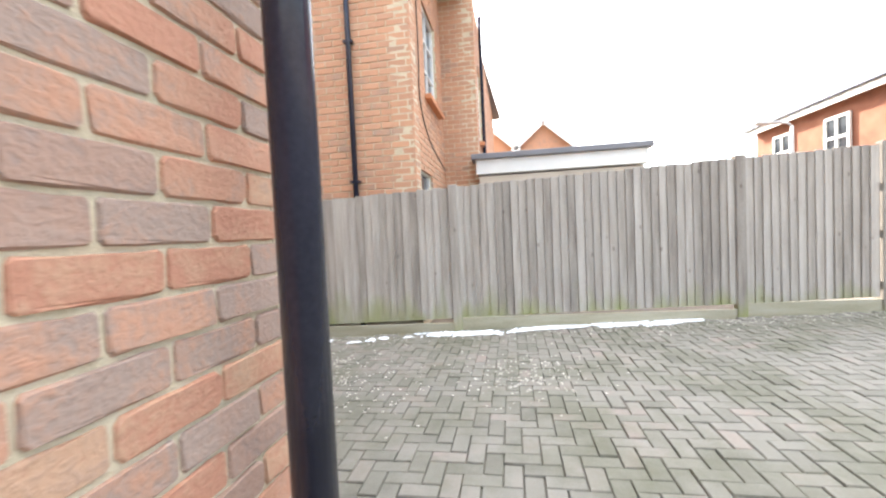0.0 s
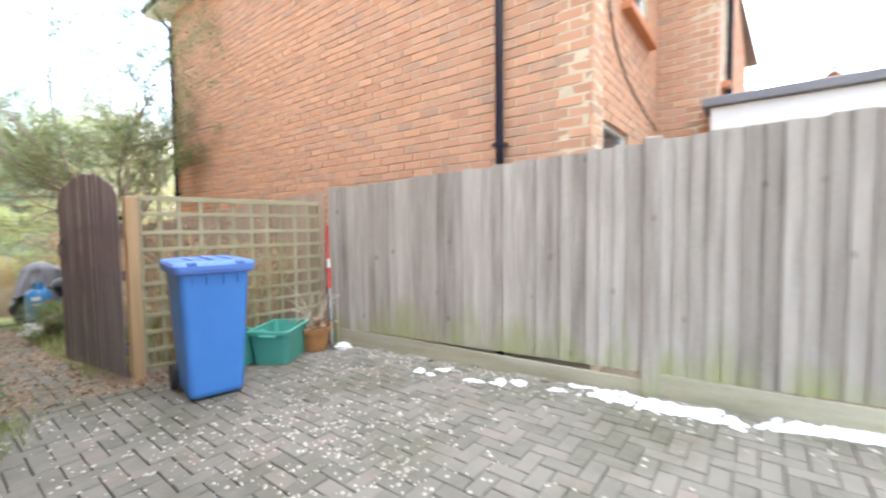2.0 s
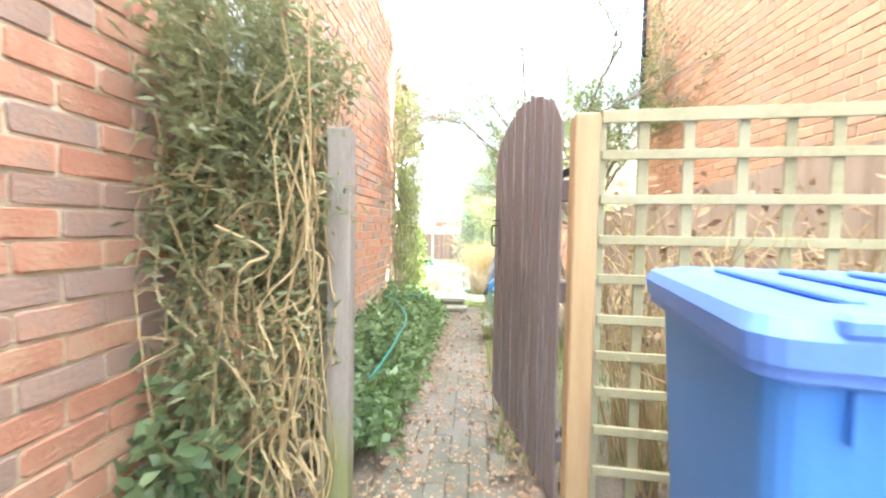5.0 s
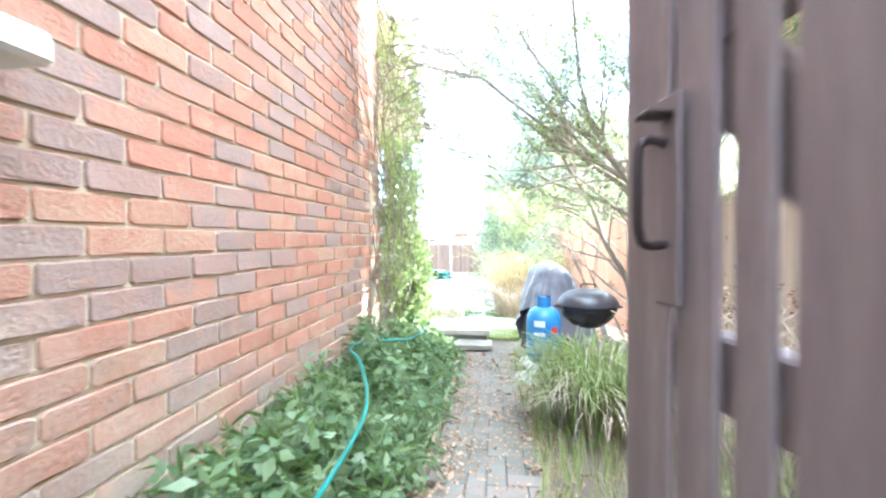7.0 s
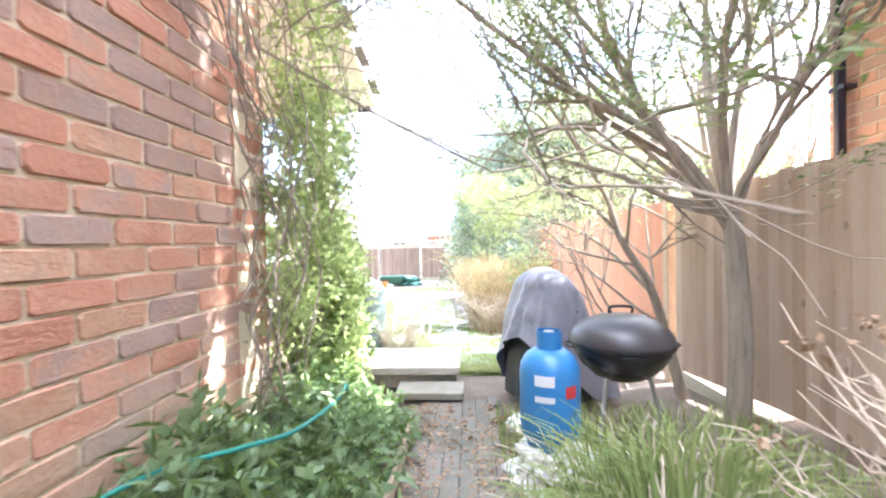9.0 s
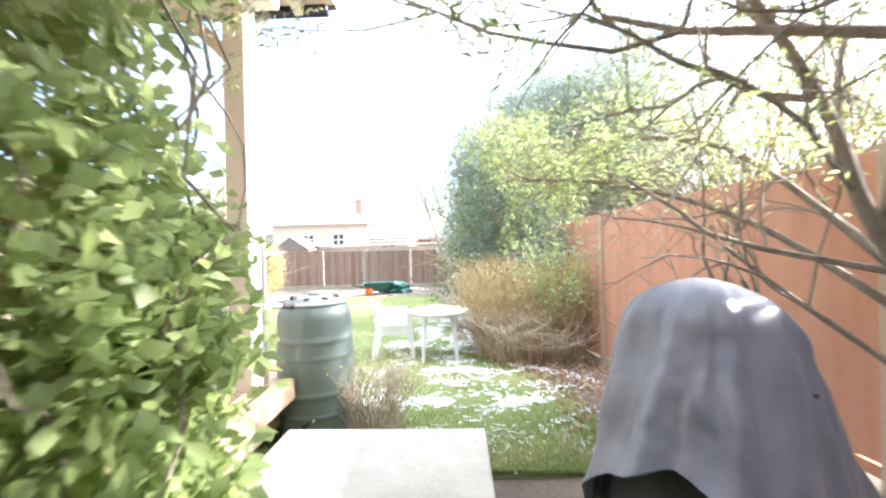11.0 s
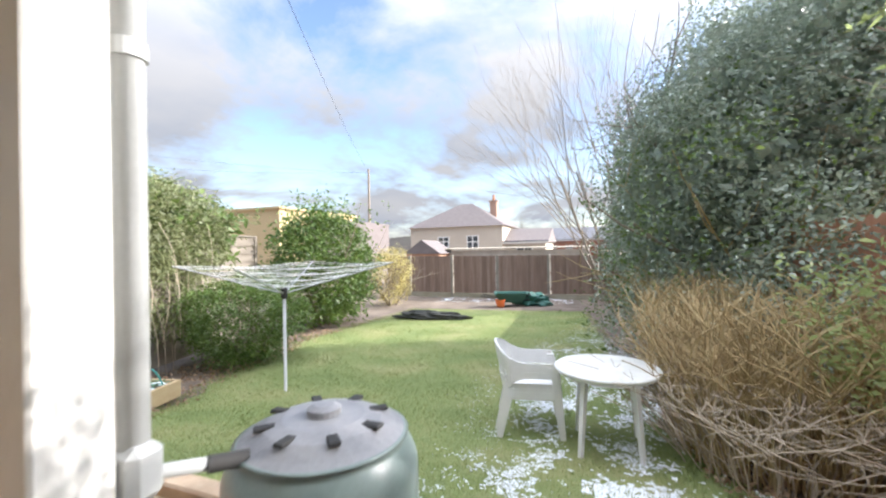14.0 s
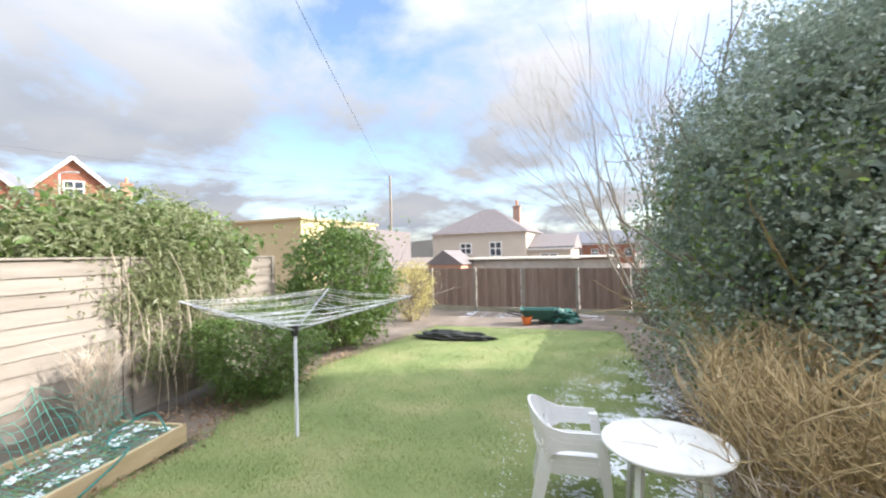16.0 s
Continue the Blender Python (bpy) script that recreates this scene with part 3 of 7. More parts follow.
def brick_mesh(material, length, k):
    key = (material.name, round(length, 3), k)
    if key in BRICK_MESHES:
        return BRICK_MESHES[key]
    r = random.Random(hash((round(length * 1000), k)))
    V, F = brick_geo(length, r)
    me = bpy.data.meshes.new("brick")
    me.from_pydata(V, [], F)
    me.materials.append(material)
    me.update()
    BRICK_MESHES[key] = me
    return me


def brick_geo(length, r, h=BH, rough=True):
    """One brick: a front with worn, uneven edges; u along, w out, v up; the origin at its lower start on the face."""
    j = lambda a: r.uniform(-a, a)
    c = 0.0025 if rough else 0.005
    o = r.uniform(0.0, 0.005)
    if rough and length > 0.07:
        k = 0.012 + j(.004)
        us = [length * q for q in (0.28, 0.55, 0.8)]
        line = [(k, 0), (us[0], 0), (us[1], 0), (us[2], 0), (length - k, 0), (length, k), (length, h - k), (length - k, h), (us[2], h), (us[1], h), (us[0], h), (k, h), (0, h - k), (0, k)]
    else:
        line = [(0, 0), (length, 0), (length, h), (0, h)]
    n = len(line)
    cx, cz = length / 2, h / 2
    inner = lambda u, v, d: (u + (d if u < cx else -d) * (abs(u - cx) > cx - .03), v + (d if v < cz else -d))
    back = [(u, -0.03, v) for u, v in line]
    rim = [(u + j(.0025), -0.004, v + j(.003)) for u, v in line]
    ta, tb = j(.002), j(.0025)
    fr = []
    for u, v in line:
        iu, iv = inner(u, v, c + (r.uniform(0, .0025) if rough else 0))
        fr.append((iu, o + ta * (u - cx) / cx + tb * (v - cz) / cz + (r.uniform(-.003, 0) if r.random() < .15 else 0), iv))
    V = back + rim + fr
    F = [tuple(range(2 * n, 3 * n))]
    for a, b in ((0, n), (n, 2 * n)):
        for i in range(n):
            F.append((a + i, a + (i + 1) % n, b + (i + 1) % n, b + i))
    return V, F


def brick_wall(wall, u0, u1, v0, v1, material, singles, openings=(), gable=None, seed=1, bl=BL, rowh=BH + JT, shift=0.0, rough=True):
    """Bricks in stretcher bond on the face w = 0 of the wall (local x along, -y out of the face, z up).
    singles: a stretch (u0, u1, v0, v1) whose bricks are objects of their own; openings: holes (u0, u1, v0, v1)."""
    r = random.Random(seed)
    V, F = [], []
    rows = int((v1 - v0) / rowh)
    count = 0
    for i in range(rows):
        v = v0 + i * rowh
        u = u0 - (bl + JT) * (0.5 if i % 2 else 0.0) - shift % (bl + JT)
        while u < u1:
            a, b = max(u, u0), min(u + bl, u1)
            u += bl + JT
            if b - a < 0.02:
                continue
            segs = [(a, b)]
            for (p, q, s, t) in openings:
                if v + rowh * 0.5 < s or v + rowh * 0.5 > t:
                    continue
                nxt = []
                for (c, d) in segs:
                    if d <= p or c >= q:
                        nxt.append((c, d))
                    else:
                        if p - c > 0.03:
                            nxt.append((c, p))
                        if d - q > 0.03:
                            nxt.append((q, d))
                segs = nxt
            for (c, d) in segs:
                if gable and not gable((c + d) / 2, v):
                    continue
                ln = d - c
                if singles and any(s[0] <= (c + d) / 2 <= s[1] and s[2] <= v <= s[3] for s in singles) and count < 300:
                    me = brick_mesh(material, ln, r.randrange(5))
                    ob = new("brick", me)
                    ob.parent = wall
                    ob.matrix_basis = Matrix(((1, 0, 0, c), (0, -1, 0, 0), (0, 0, 1, v), (0, 0, 0, 1)))
                    count += 1
                else:
                    gv, gf = brick_geo(ln, r, rowh - JT, rough)
                    o = len(V)
                    V += [(c + x, -w, v + z) for x, w, z in gv]
                    F += [tuple(o + k for k in f) for f in gf]
    if V:
        ob = mesh_obj("bricks", V, F, material, wall)
        tagged(ob, "the further courses of weathered red brick", kind="stuff")
    return wall


def wall_core(name, m, length, height, thick, material, openings=(), gable_top=0.0, parent=None):
    """A wall slab with holes through it: local x along, y into the wall, z up; its face lies 6 mm behind the brick face."""
    bm = bmesh.new()
    us = sorted({0.0, length} | {o[0] for o in openings} | {o[1] for o in openings})
    vs = sorted({0.0, height} | {o[2] for o in openings} | {o[3] for o in openings})
    for a, b in zip(us, us[1:]):
        for c, d in zip(vs, vs[1:]):
            if any(o[0] <= (a + b) / 2 <= o[1] and o[2] <= (c + d) / 2 <= o[3] for o in openings):
                continue
            box(bm, ((a + b) / 2, 0.006 + thick / 2, (c + d) / 2), (b - a, thick, d - c))
    bmesh.ops.remove_doubles(bm, verts=bm.verts, dist=0.0005)
    if gable_top:
        v0 = bm.verts.new((0, 0.006, height)); v1 = bm.verts.new((length, 0.006, height)); v2 = bm.verts.new((length / 2, 0.006, height + gable_top))
        w0 = bm.verts.new((0, 0.006 + thick, height)); w1 = bm.verts.new((length, 0.006 + thick, height)); w2 = bm.verts.new((length / 2, 0.006 + thick, height + gable_top))
        for f in ((v0, v1, v2), (w0, w2, w1), (v1, w1, w2, v2), (v0, v2, w2, w0)):
            bm.faces.new(f)
    ob = part(name, bm, material, parent)
    ob.matrix_basis = m
    return ob


# the house: its side wall runs along the drive and the passage, its front faces the street
HX0, HY0 = 2.05, 0.69
HX1, HY1 = 2.135, 8.80
side_yaw = math.degrees(math.atan2(HY1 - HY0, HX1 - HX0))
SIDE_LEN = math.hypot(HX1 - HX0, HY1 - HY0)
# local x runs along the wall from the front corner to the back, local -y points out to the passage
m_side = pose(HX0, HY0, -0.4, 0, 0, side_yaw)
Z0 = 0.4


def su(y):
    return (y - HY0) / (HY1 - HY0) * SIDE_LEN


WIN1 = (su(2.0), su(3.25), 0.82 + Z0, 2.02 + Z0)
WIN2 = (su(4.74), su(5.68), 1.53 + Z0, 2.57 + Z0)
VENT = (su(4.98), su(5.12), 2.43 + Z0, 2.60 + Z0)
OPEN_SIDE = [WIN1, WIN2]
wall_1 = wall_core("wall_1", m_side, SIDE_LEN, 5.3, 0.28, M["mortar"], OPEN_SIDE)
tagged(wall_1, "side wall of the house in mixed red and grey brick", "wall", kind="structure")
FRONT_LEN = 8.0
m_front = pose(HX0 - FRONT_LEN, HY0, -0.4, 0, 0, 0)
wall_2 = wall_core("wall_2", m_front, FRONT_LEN - 0.0, 5.3, 0.27, M["mortar"])
tagged(wall_2, "front wall of the house in worn red brick", "wall", kind="structure")
wall_3 = wall_core("wall_3", pose(HX1, HY1 - 0.02, -0.4, 0, 0, 180), 8.2, 5.3, 0.27, M["mortar"])
tagged(wall_3, "plain rear wall of the house under the porch", "wall", kind="structure")
wall_4 = wall_core("wall_4", pose(HX0 - FRONT_LEN + 0.3, HY1 - 0.3, -0.4, 0, 0, -90), 7.5, 5.3, 0.27, M["mortar"])
tagged(wall_4, "plain far side wall of the house", "wall", kind="structure")
bm = bmesh.new()
for (x, y, z) in ((-6.3, 0.3, 4.88), (2.45, 0.3, 4.88), (2.5, 9.15, 4.88), (-6.3, 9.15, 4.88), (-3.5, 4.7, 7.6), (-0.6, 4.7, 7.6)):
    bm.verts.new((x, y, z))
bm.verts.ensure_lookup_table()
for f in ((0, 1, 5, 4), (1, 2, 5), (2, 3, 4, 5), (3, 0, 4), (0, 3, 2, 1)):
    bm.faces.new([bm.verts[i] for i in f])
house_roof = part("house_roof", bm, M["roof_tile"], None)
tagged(house_roof, "hipped roof of dark tiles over the house", "roof", kind="structure")
bm = bmesh.new()
box(bm, (2.44, 4.75, 4.84), (0.03, 8.8, 0.18)); box(bm, (-1.9, 9.1, 4.84), (8.6, 0.03, 0.18))
trim_1 = part("trim", bm, M["white_paint"], None)
tagged(trim_1, "white painted eaves board under the roof edge", "eaves", kind="structure")


def window(name, wall_m, op, label, cols=2, rows=1, frame_mat="white_paint", sill=True, deep=0.12, curtain=True, over=0.10, proud=0.09):
    """A framed window in the opening op of a wall: frame, panes, sill."""
    u0, u1, v0, v1 = op
    w = thing(name, wall_m @ Matrix.Translation(((u0 + u1) / 2, deep, v0)), label, "window", kind="structure")
    W, H = u1 - u0, v1 - v0
    bm = bmesh.new()
    f = 0.055
    box(bm, (-W / 2 + f / 2, 0, H / 2), (f, 0.06, H), 0.006); box(bm, (W / 2 - f / 2, 0, H / 2), (f, 0.06, H), 0.006)
    box(bm, (0, 0, f / 2), (W - 2 * f, 0.06, f), 0.006); box(bm, (0, 0, H - f / 2), (W - 2 * f, 0.06, f), 0.006)
    for i in range(1, cols):
        box(bm, (-W / 2 + W * i / cols, 0, H / 2), (0.035, 0.05, H - 2 * f), 0.005)
    for i in range(1, rows):
        box(bm, (0, 0.0, H * i / rows), (W - 2 * f, 0.045, 0.03), 0.005)
    part("window_frame", bm, M[frame_mat], w)
    for i in range(cols):
        for k in range(rows):
            a, b = -W / 2 + W * i / cols + 0.02, -W / 2 + W * (i + 1) / cols - 0.02
            c, d = H * k / rows + 0.02, H * (k + 1) / rows - 0.02
            part("pane", boxm(((a + b) / 2, 0.012, (c + d) / 2), (b - a, 0.006, d - c)), M["glass"], w)
    if curtain:
        part("net_curtain", boxm((0, 0.10, H / 2), (W - 0.06, 0.01, H - 0.05)), M["net_curtain"], w, "pale net curtain behind the glass")
    for sx in (-1, 1):
        bm = bmesh.new()
        i = 0
        z = math.ceil(v0 / (BH + JT)) * (BH + JT) - v0
        while z < H:
            hh = min(BH, H - z)
            if hh > .02:
                box(bm, (sx * (W / 2 - .001 * (i % 3)), 0.006 - deep / 2, z + hh / 2), (0.024, deep + 0.006, hh), 0.004)
            z += BH + JT
            i += 1
        part("reveal", bm, M["brick_red"], w, "coursed brick reveal")
        part("reveal_bed", boxm((sx * (W / 2 + .004), 0.01 - deep / 2, H / 2), (0.02, deep, H)), M["mortar"], w)
    part("reveal", boxm((0, 0.012 - deep / 2, H), (W - 0.016, deep + 0.03, 0.014)), M["brick_red"], w)
    if sill:
        bm = boxm((0.0, -(deep + proud) / 2, -0.035), (W + over, deep + proud, 0.075), 0.012)
        part("window_sill", bm, M["white_paint"], w, "white painted stone sill")
    return w


window("window_1", m_side, WIN1, "white framed side window with a thick white sill", 2, 1, deep=0.20, over=0.02, proud=0.06)
window("window_2", m_side, WIN2, "white framed passage window with a flaking sill", 2, 1, proud=0.17)


# ---- fences ----
def board_fence(name, p0, p1, z_top, label, bw, mat_key, posts=(), post_key="fence_grey", gravel=0.16, gap=0.0, base=None, step=0.0, post_w=0.10, kind=None, board_jit=0.01, lift=0.0, thick=0.018):
    """A run of upright overlapping boards from p0 to p1 with a gravel board, rails behind and posts; z_top: height at both ends.
    posts: distances of the posts along the run. The boards face the side to the left of p0 -> p1."""
    a, b = Vector((*p0, 0)), Vector((*p1, 0))
    d = (b - a); ln = d.length; d.normalize()
    yaw = math.degrees(math.atan2(d.y, d.x))
    base = gz(*p0) if base is None else base
    f = thing(name, pose(p0[0], p0[1], 0, 0, 0, yaw), label, "fence", kind="structure")
    r = random.Random(hash((round(p0[0] * 100), round(p0[1] * 100))))
    n = int(ln / bw)
    pool = []
    for i in range(n):
        u = (i + 0.5) * ln / n
        if any(abs(u - q) < post_w * 0.55 for q in posts):
            continue
        wp = a + d * u
        g = gz(wp.x, wp.y) + gravel + lift
        top = z_top[0] + (z_top[1] - z_top[0]) * u / ln + r.uniform(-board_jit, board_jit)
        h = top - g
        w = ln / n * (1.10 - gap)
        bm = bmesh.new()
        # wedge-shaped board, thick at one edge, chipped at the top
        y0, y1 = r.uniform(0, 0.004), thick + r.uniform(0, 0.005)
        c = r.uniform(-0.006, 0.006)
        pts = [(-w / 2, y0, 0), (w / 2, y1 * 0.35, 0), (w / 2, y1 + 0.006, 0), (-w / 2, y0 + 0.006, 0)]
        vb = [bm.verts.new((x, yy, zz)) for x, yy, zz in pts]
        vt = [bm.verts.new((x + c, yy, h + (r.uniform(-0.004, 0.004)))) for x, yy, zz in pts]
        bm.faces.new(vb); bm.faces.new(vt)
        for k in range(4):
            bm.faces.new((vb[k], vb[(k + 1) % 4], vt[(k + 1) % 4], vt[k]))
        ob = part("board", bm, M[mat_key], f)
        ob.matrix_basis = pose(u, 0.006, g, 0, 0, 0)
    edges = [0.0] + sorted(posts) + [ln]
    for s, e in zip(edges, edges[1:]):
        if e - s < 0.2:
            continue
        w0, w1 = a + d * s, a + d * e
        zz = min(gz(w0.x, w0.y), gz(w1.x, w1.y))
        if gravel:
            bm = boxm(((s + e) / 2, 0.016, zz + gravel / 2 - 0.02 + lift), (e - s - post_w, 0.03, gravel + 0.05), 0.004)
            part("gravel_board", bm, M["gravel_board"], f, "mossy timber gravel board")
        for hz in (0.35, 0.95, 1.5):
            t = (z_top[0] + z_top[1]) / 2
            if zz + hz < t - 0.1:
                part("rail", boxm(((s + e) / 2, -0.03, zz + hz), (e - s, 0.05, 0.07)), M[mat_key], f)
    for q in posts:
        w0 = a + d * q
        g = gz(w0.x, w0.y)
        t = z_top[0] + (z_top[1] - z_top[0]) * q / ln + 0.03
        bm = boxm((q, 0.0, (g - 0.1 + t) / 2), (post_w, 0.10, t - g + 0.1), 0.008)
        part("post", bm, M[post_key], f)
    return f


# drive boundary, street end to the corner by the trellis
board_fence("fence_1", (6.28, -4.6), (5.52, 4.02), (2.12, 1.73), "tall weathered grey boarded fence with mossy foot", 0.098, "fence_grey", posts=[0.32, 1.93, 5.35, 8.60], post_w=0.115)
# passage boundary, grey then brown
board_fence("fence_2", (5.50, 4.12), (5.31, 10.66), (1.72, 1.36), "brown grey boarded fence along the passage", 0.098, "fence_tan", posts=[], gravel=0.12)
board_fence("fence_3", (5.29, 10.74), (4.45, 19.5), (1.38, 1.2), "red brown stained boarded fence beside the lawn", 0.12, "fence_red", posts=[0.05, 3.4, 6.6], post_key="timber_old", gravel=0.12, post_w=0.09, board_jit=0.003, thick=0.01)
board_fence("fence_4", (4.45, 19.5), (3.6, 26.6), (1.2, 0.95), "grey boarded fence at the shady garden side", 0.14, "fence_grey", posts=[2.4, 4.8], gravel=0.12)
board_fence("fence_5", (3.6, 26.7), (-6.2, 27.1), (0.78, 0.82), "dark brown boarded fence across the garden end", 0.11, "fence_brown", posts=[0.9, 2.75, 4.75, 6.72, 8.7], post_key="stone_old", gravel=0.16, post_w=0.10)


def lap_fence(name, p0, p1, z_top, label, panel=1.83):
    """Panels of overlapping level slats between posts, with a capping rail."""
    a, b = Vector((*p0, 0)), Vector((*p1, 0))
    d = (b - a); ln = d.length; d.normalize()
    f = thing(name, pose(p0[0], p0[1], 0, 0, 0, math.degrees(math.atan2(d.y, d.x))), label, "fence", kind="structure")
    r = random.Random(5)
    n = max(1, round(ln / panel))
    w = ln / n
    for i in range(n):
        mid = a + d * (w * (i + 0.5))
        g = gz(mid.x, mid.y) + 0.05
        t = z_top[0] + (z_top[1] - z_top[0]) * (i + 0.5) / n
        rows = 12
        for k in range(rows):
            z0 = g + (t - g) * k / rows
            hh = (t - g) / rows * 1.25
            V, F = [], []
            m = 12
            for q in range(m + 1):
                x = w * i + 0.05 + (w - 0.1) * q / m
                wob = 0.018 * noise.noise((x * 2.2, k * 1.7, i)) if k else 0
                for (yy, zz) in ((0.0, z0 + hh), (0.030, z0 + wob), (0.044, z0 + wob), (0.008, z0 + hh)):
                    V.append((x, yy, zz))
            for q in range(m):
                for e in range(4):
                    F.append((q * 4 + e, q * 4 + (e + 1) % 4, q * 4 + 4 + (e + 1) % 4, q * 4 + 4 + e))
            mesh_obj("slat", V, F, M["fence_cream"], f)
        part("capping", boxm((w * (i + 0.5), 0.018, t + 0.035), (w - 0.09, 0.09, 0.03), 0.005), M["fence_cream"], f)
        for e in (0.07, w / 2, w - 0.07):
            part("batten", boxm((w * i + e, 0.05 if e != w / 2 else -0.012, (g + t) / 2), (0.04, 0.02, t - g), 0.003), M["fence_cream"], f)
    for i in range(n + 1):
        mid = a + d * (w * i)
        g = gz(mid.x, mid.y)
        t = z_top[0] + (z_top[1] - z_top[0]) * i / n + 0.06
        part("post", boxm((w * i, 0, (g + t - 0.1) / 2), (0.09, 0.09, t - g + 0.1), 0.006), M["fence_cream"], f)
    return f


lap_fence("fence_6", (-5.3, 18.6), (-3.35, 11.2), (1.42, 1.46), "pale overlapped slat fence panels along the lawn")


# ---- the neighbour's house ----
NX = 6.0
NY0, NY1 = 1.22, 9.82
neighbour = thing("house", pose(NX, NY0, 0), "two storey orange brick house next door", "house")
n_side_m = pose(0, NY1 - NY0, -0.2, 0, 0, -90)     # local x runs from the back corner to the front, -y faces the drive
n_len = NY1 - NY0
n_wall = wall_core("wall", n_side_m, n_len, 6.0, 0.28, M["mortar"], parent=neighbour)
n_front_m = pose(0, 0, -0.2, 0, 0, 0)
NWIN1 = (0.87, 1.95, 3.62, 5.1)
NLOW = (0.25, 1.15, 1.3, 2.45)
n_wall2 = wall_core("wall", n_front_m, 2.5, 6.0, 0.28, M["mortar"], [NWIN1, NLOW], parent=neighbour)
n_ret_m = pose(2.5, 0.3, -0.2, 0, 0, -90)
n_wall3 = wall_core("wall", n_ret_m, 0.95, 6.0, 0.28, M["mortar"], parent=neighbour)
n_bay_m = pose(2.5, -0.65, -0.2, 0, 0, 0)
NWIN2 = (0.5, 1.4, 3.3, 4.9)
n_wall4 = wall_core("wall", n_bay_m, 8.5, 6.0, 0.28, M["mortar"], [NWIN2], parent=neighbour)
part("wall", boxm((10.8, 4.0, 2.9), (0.3, 8.8, 6.0)), M["brick_orange"], neighbour)
part("wall", boxm((5.6, n_len - 0.15, 2.9), (10.6, 0.3, 6.0)), M["brick_orange"], neighbour)


def sub_window(wm, op, parent, cols=2, rows=2, sill=True, deep=0.08):
    u0, u1, v0, v1 = op
    w = new("window")
    w.parent = parent
    w.matrix_basis = wm @ Matrix.Translation(((u0 + u1) / 2, deep, v0))
    W, H = u1 - u0, v1 - v0
    bm = bmesh.new()
    f = 0.06
    box(bm, (-W / 2 + f / 2, 0, H / 2), (f, 0.06, H)); box(bm, (W / 2 - f / 2, 0, H / 2), (f, 0.06, H))
    box(bm, (0, 0, f / 2), (W - 2 * f, 0.06, f)); box(bm, (0, 0, H - f / 2), (W - 2 * f, 0.06, f))
    for i in range(1, cols):
        box(bm, (-W / 2 + W * i / cols, 0, H / 2), (0.03, 0.045, H - 2 * f))
    for i in range(1, rows):
        box(bm, (0, 0, H * i / rows), (W - 2 * f, 0.04, 0.03))
    part("frame", bm, M["white_paint"], w, "white painted frame")
    part("pane", boxm((0, 0.015, H / 2), (W - 0.06, 0.006, H - 0.06)), M["glass"], w)
    if sill:
        part("sill", boxm((0, -deep - 0.02, -0.04), (W + 0.12, 0.16, 0.08), 0.008), M["terracotta"], w, "brick coloured sill")
    return w


sub_window(n_front_m, NWIN1, neighbour, 2, 3)
sub_window(n_front_m, NLOW, neighbour, 1, 1, False)
sub_window(n_bay_m, NWIN2, neighbour, 2, 3)
bm = bmesh.new()
for p in ((-0.35, -0.35, 5.72), (11.3, -0.95, 5.72), (11.3, n_len + 0.35, 5.72), (-0.35, n_len + 0.35, 5.72), (4.2, 4.2, 9.0), (7.0, 4.2, 9.0)):
    bm.verts.new(p)
bm.verts.ensure_lookup_table()
for f in ((0, 1, 5, 4), (1, 2, 5), (2, 3, 4, 5), (3, 0, 4), (0, 3, 2, 1)):
    bm.faces.new([bm.verts[i] for i in f])
part("roof", bm, M["roof_tile"], neighbour, "hipped dark tiled roof")
part("soffit", boxm((-0.17, n_len / 2, 5.68), (0.34, n_len + 0.7, 0.05)), M["white_paint"], neighbour, "white soffit")
part("gutter", boxm((-0.36, n_len / 2, 5.74), (0.10, n_len + 0.7, 0.09), 0.03), M["black_pipe"], neighbour)
for yy, zb in ((2.05 - NY0, -0.2), (9.66 - NY0, -0.3)):
    V, F = tube([(-0.30, yy, 5.68), (-0.30, yy, 5.6), (-0.06, yy, 5.35), (-0.06, yy, 5.2), (-0.06, yy, zb)], 0.036, 10)
    mesh_obj("downpipe", V, F, M["black_pipe"], neighbour, "black plastic downpipe", True)
    for zz in (2.05, 3.9):
        part("pipe_clip", boxm((-0.045, yy, zz), (0.09, 0.13, 0.03)), M["black_pipe"], neighbour)
V, F = tube([(3.1, -0.73, 5.6), (3.1, -0.73, 1.0)], 0.035, 8)
mesh_obj("downpipe", V, F, M["black_pipe"], neighbour, "", True)
V, F = tube(spline([(0.42, -0.012, 5.4), (0.43, -0.012, 3.9), (0.40, -0.012, 3.2), (1.0, -0.012, 2.75), (2.45, -0.012, 2.5)], 5), 0.008, 5)
mesh_obj("cable", V, F, M["black_rubber"], neighbour)

# flat roofed garage behind the fence
garage = thing("garage", pose(10.2, -0.85, 0), "white flat roofed garage with a grey roof edge", "garage")
part("wall", boxm((0, 0, 1.15), (4.1, 2.8, 2.3)), M["render_cream"], garage)
part("fascia", boxm((0, 0, 2.46), (4.2, 2.9, 0.26), 0.01), M["white_paint"], garage, "white fascia board")
part("roof", boxm((0, 0, 2.64), (4.35, 3.05, 0.10), 0.01), M["slate"], garage)


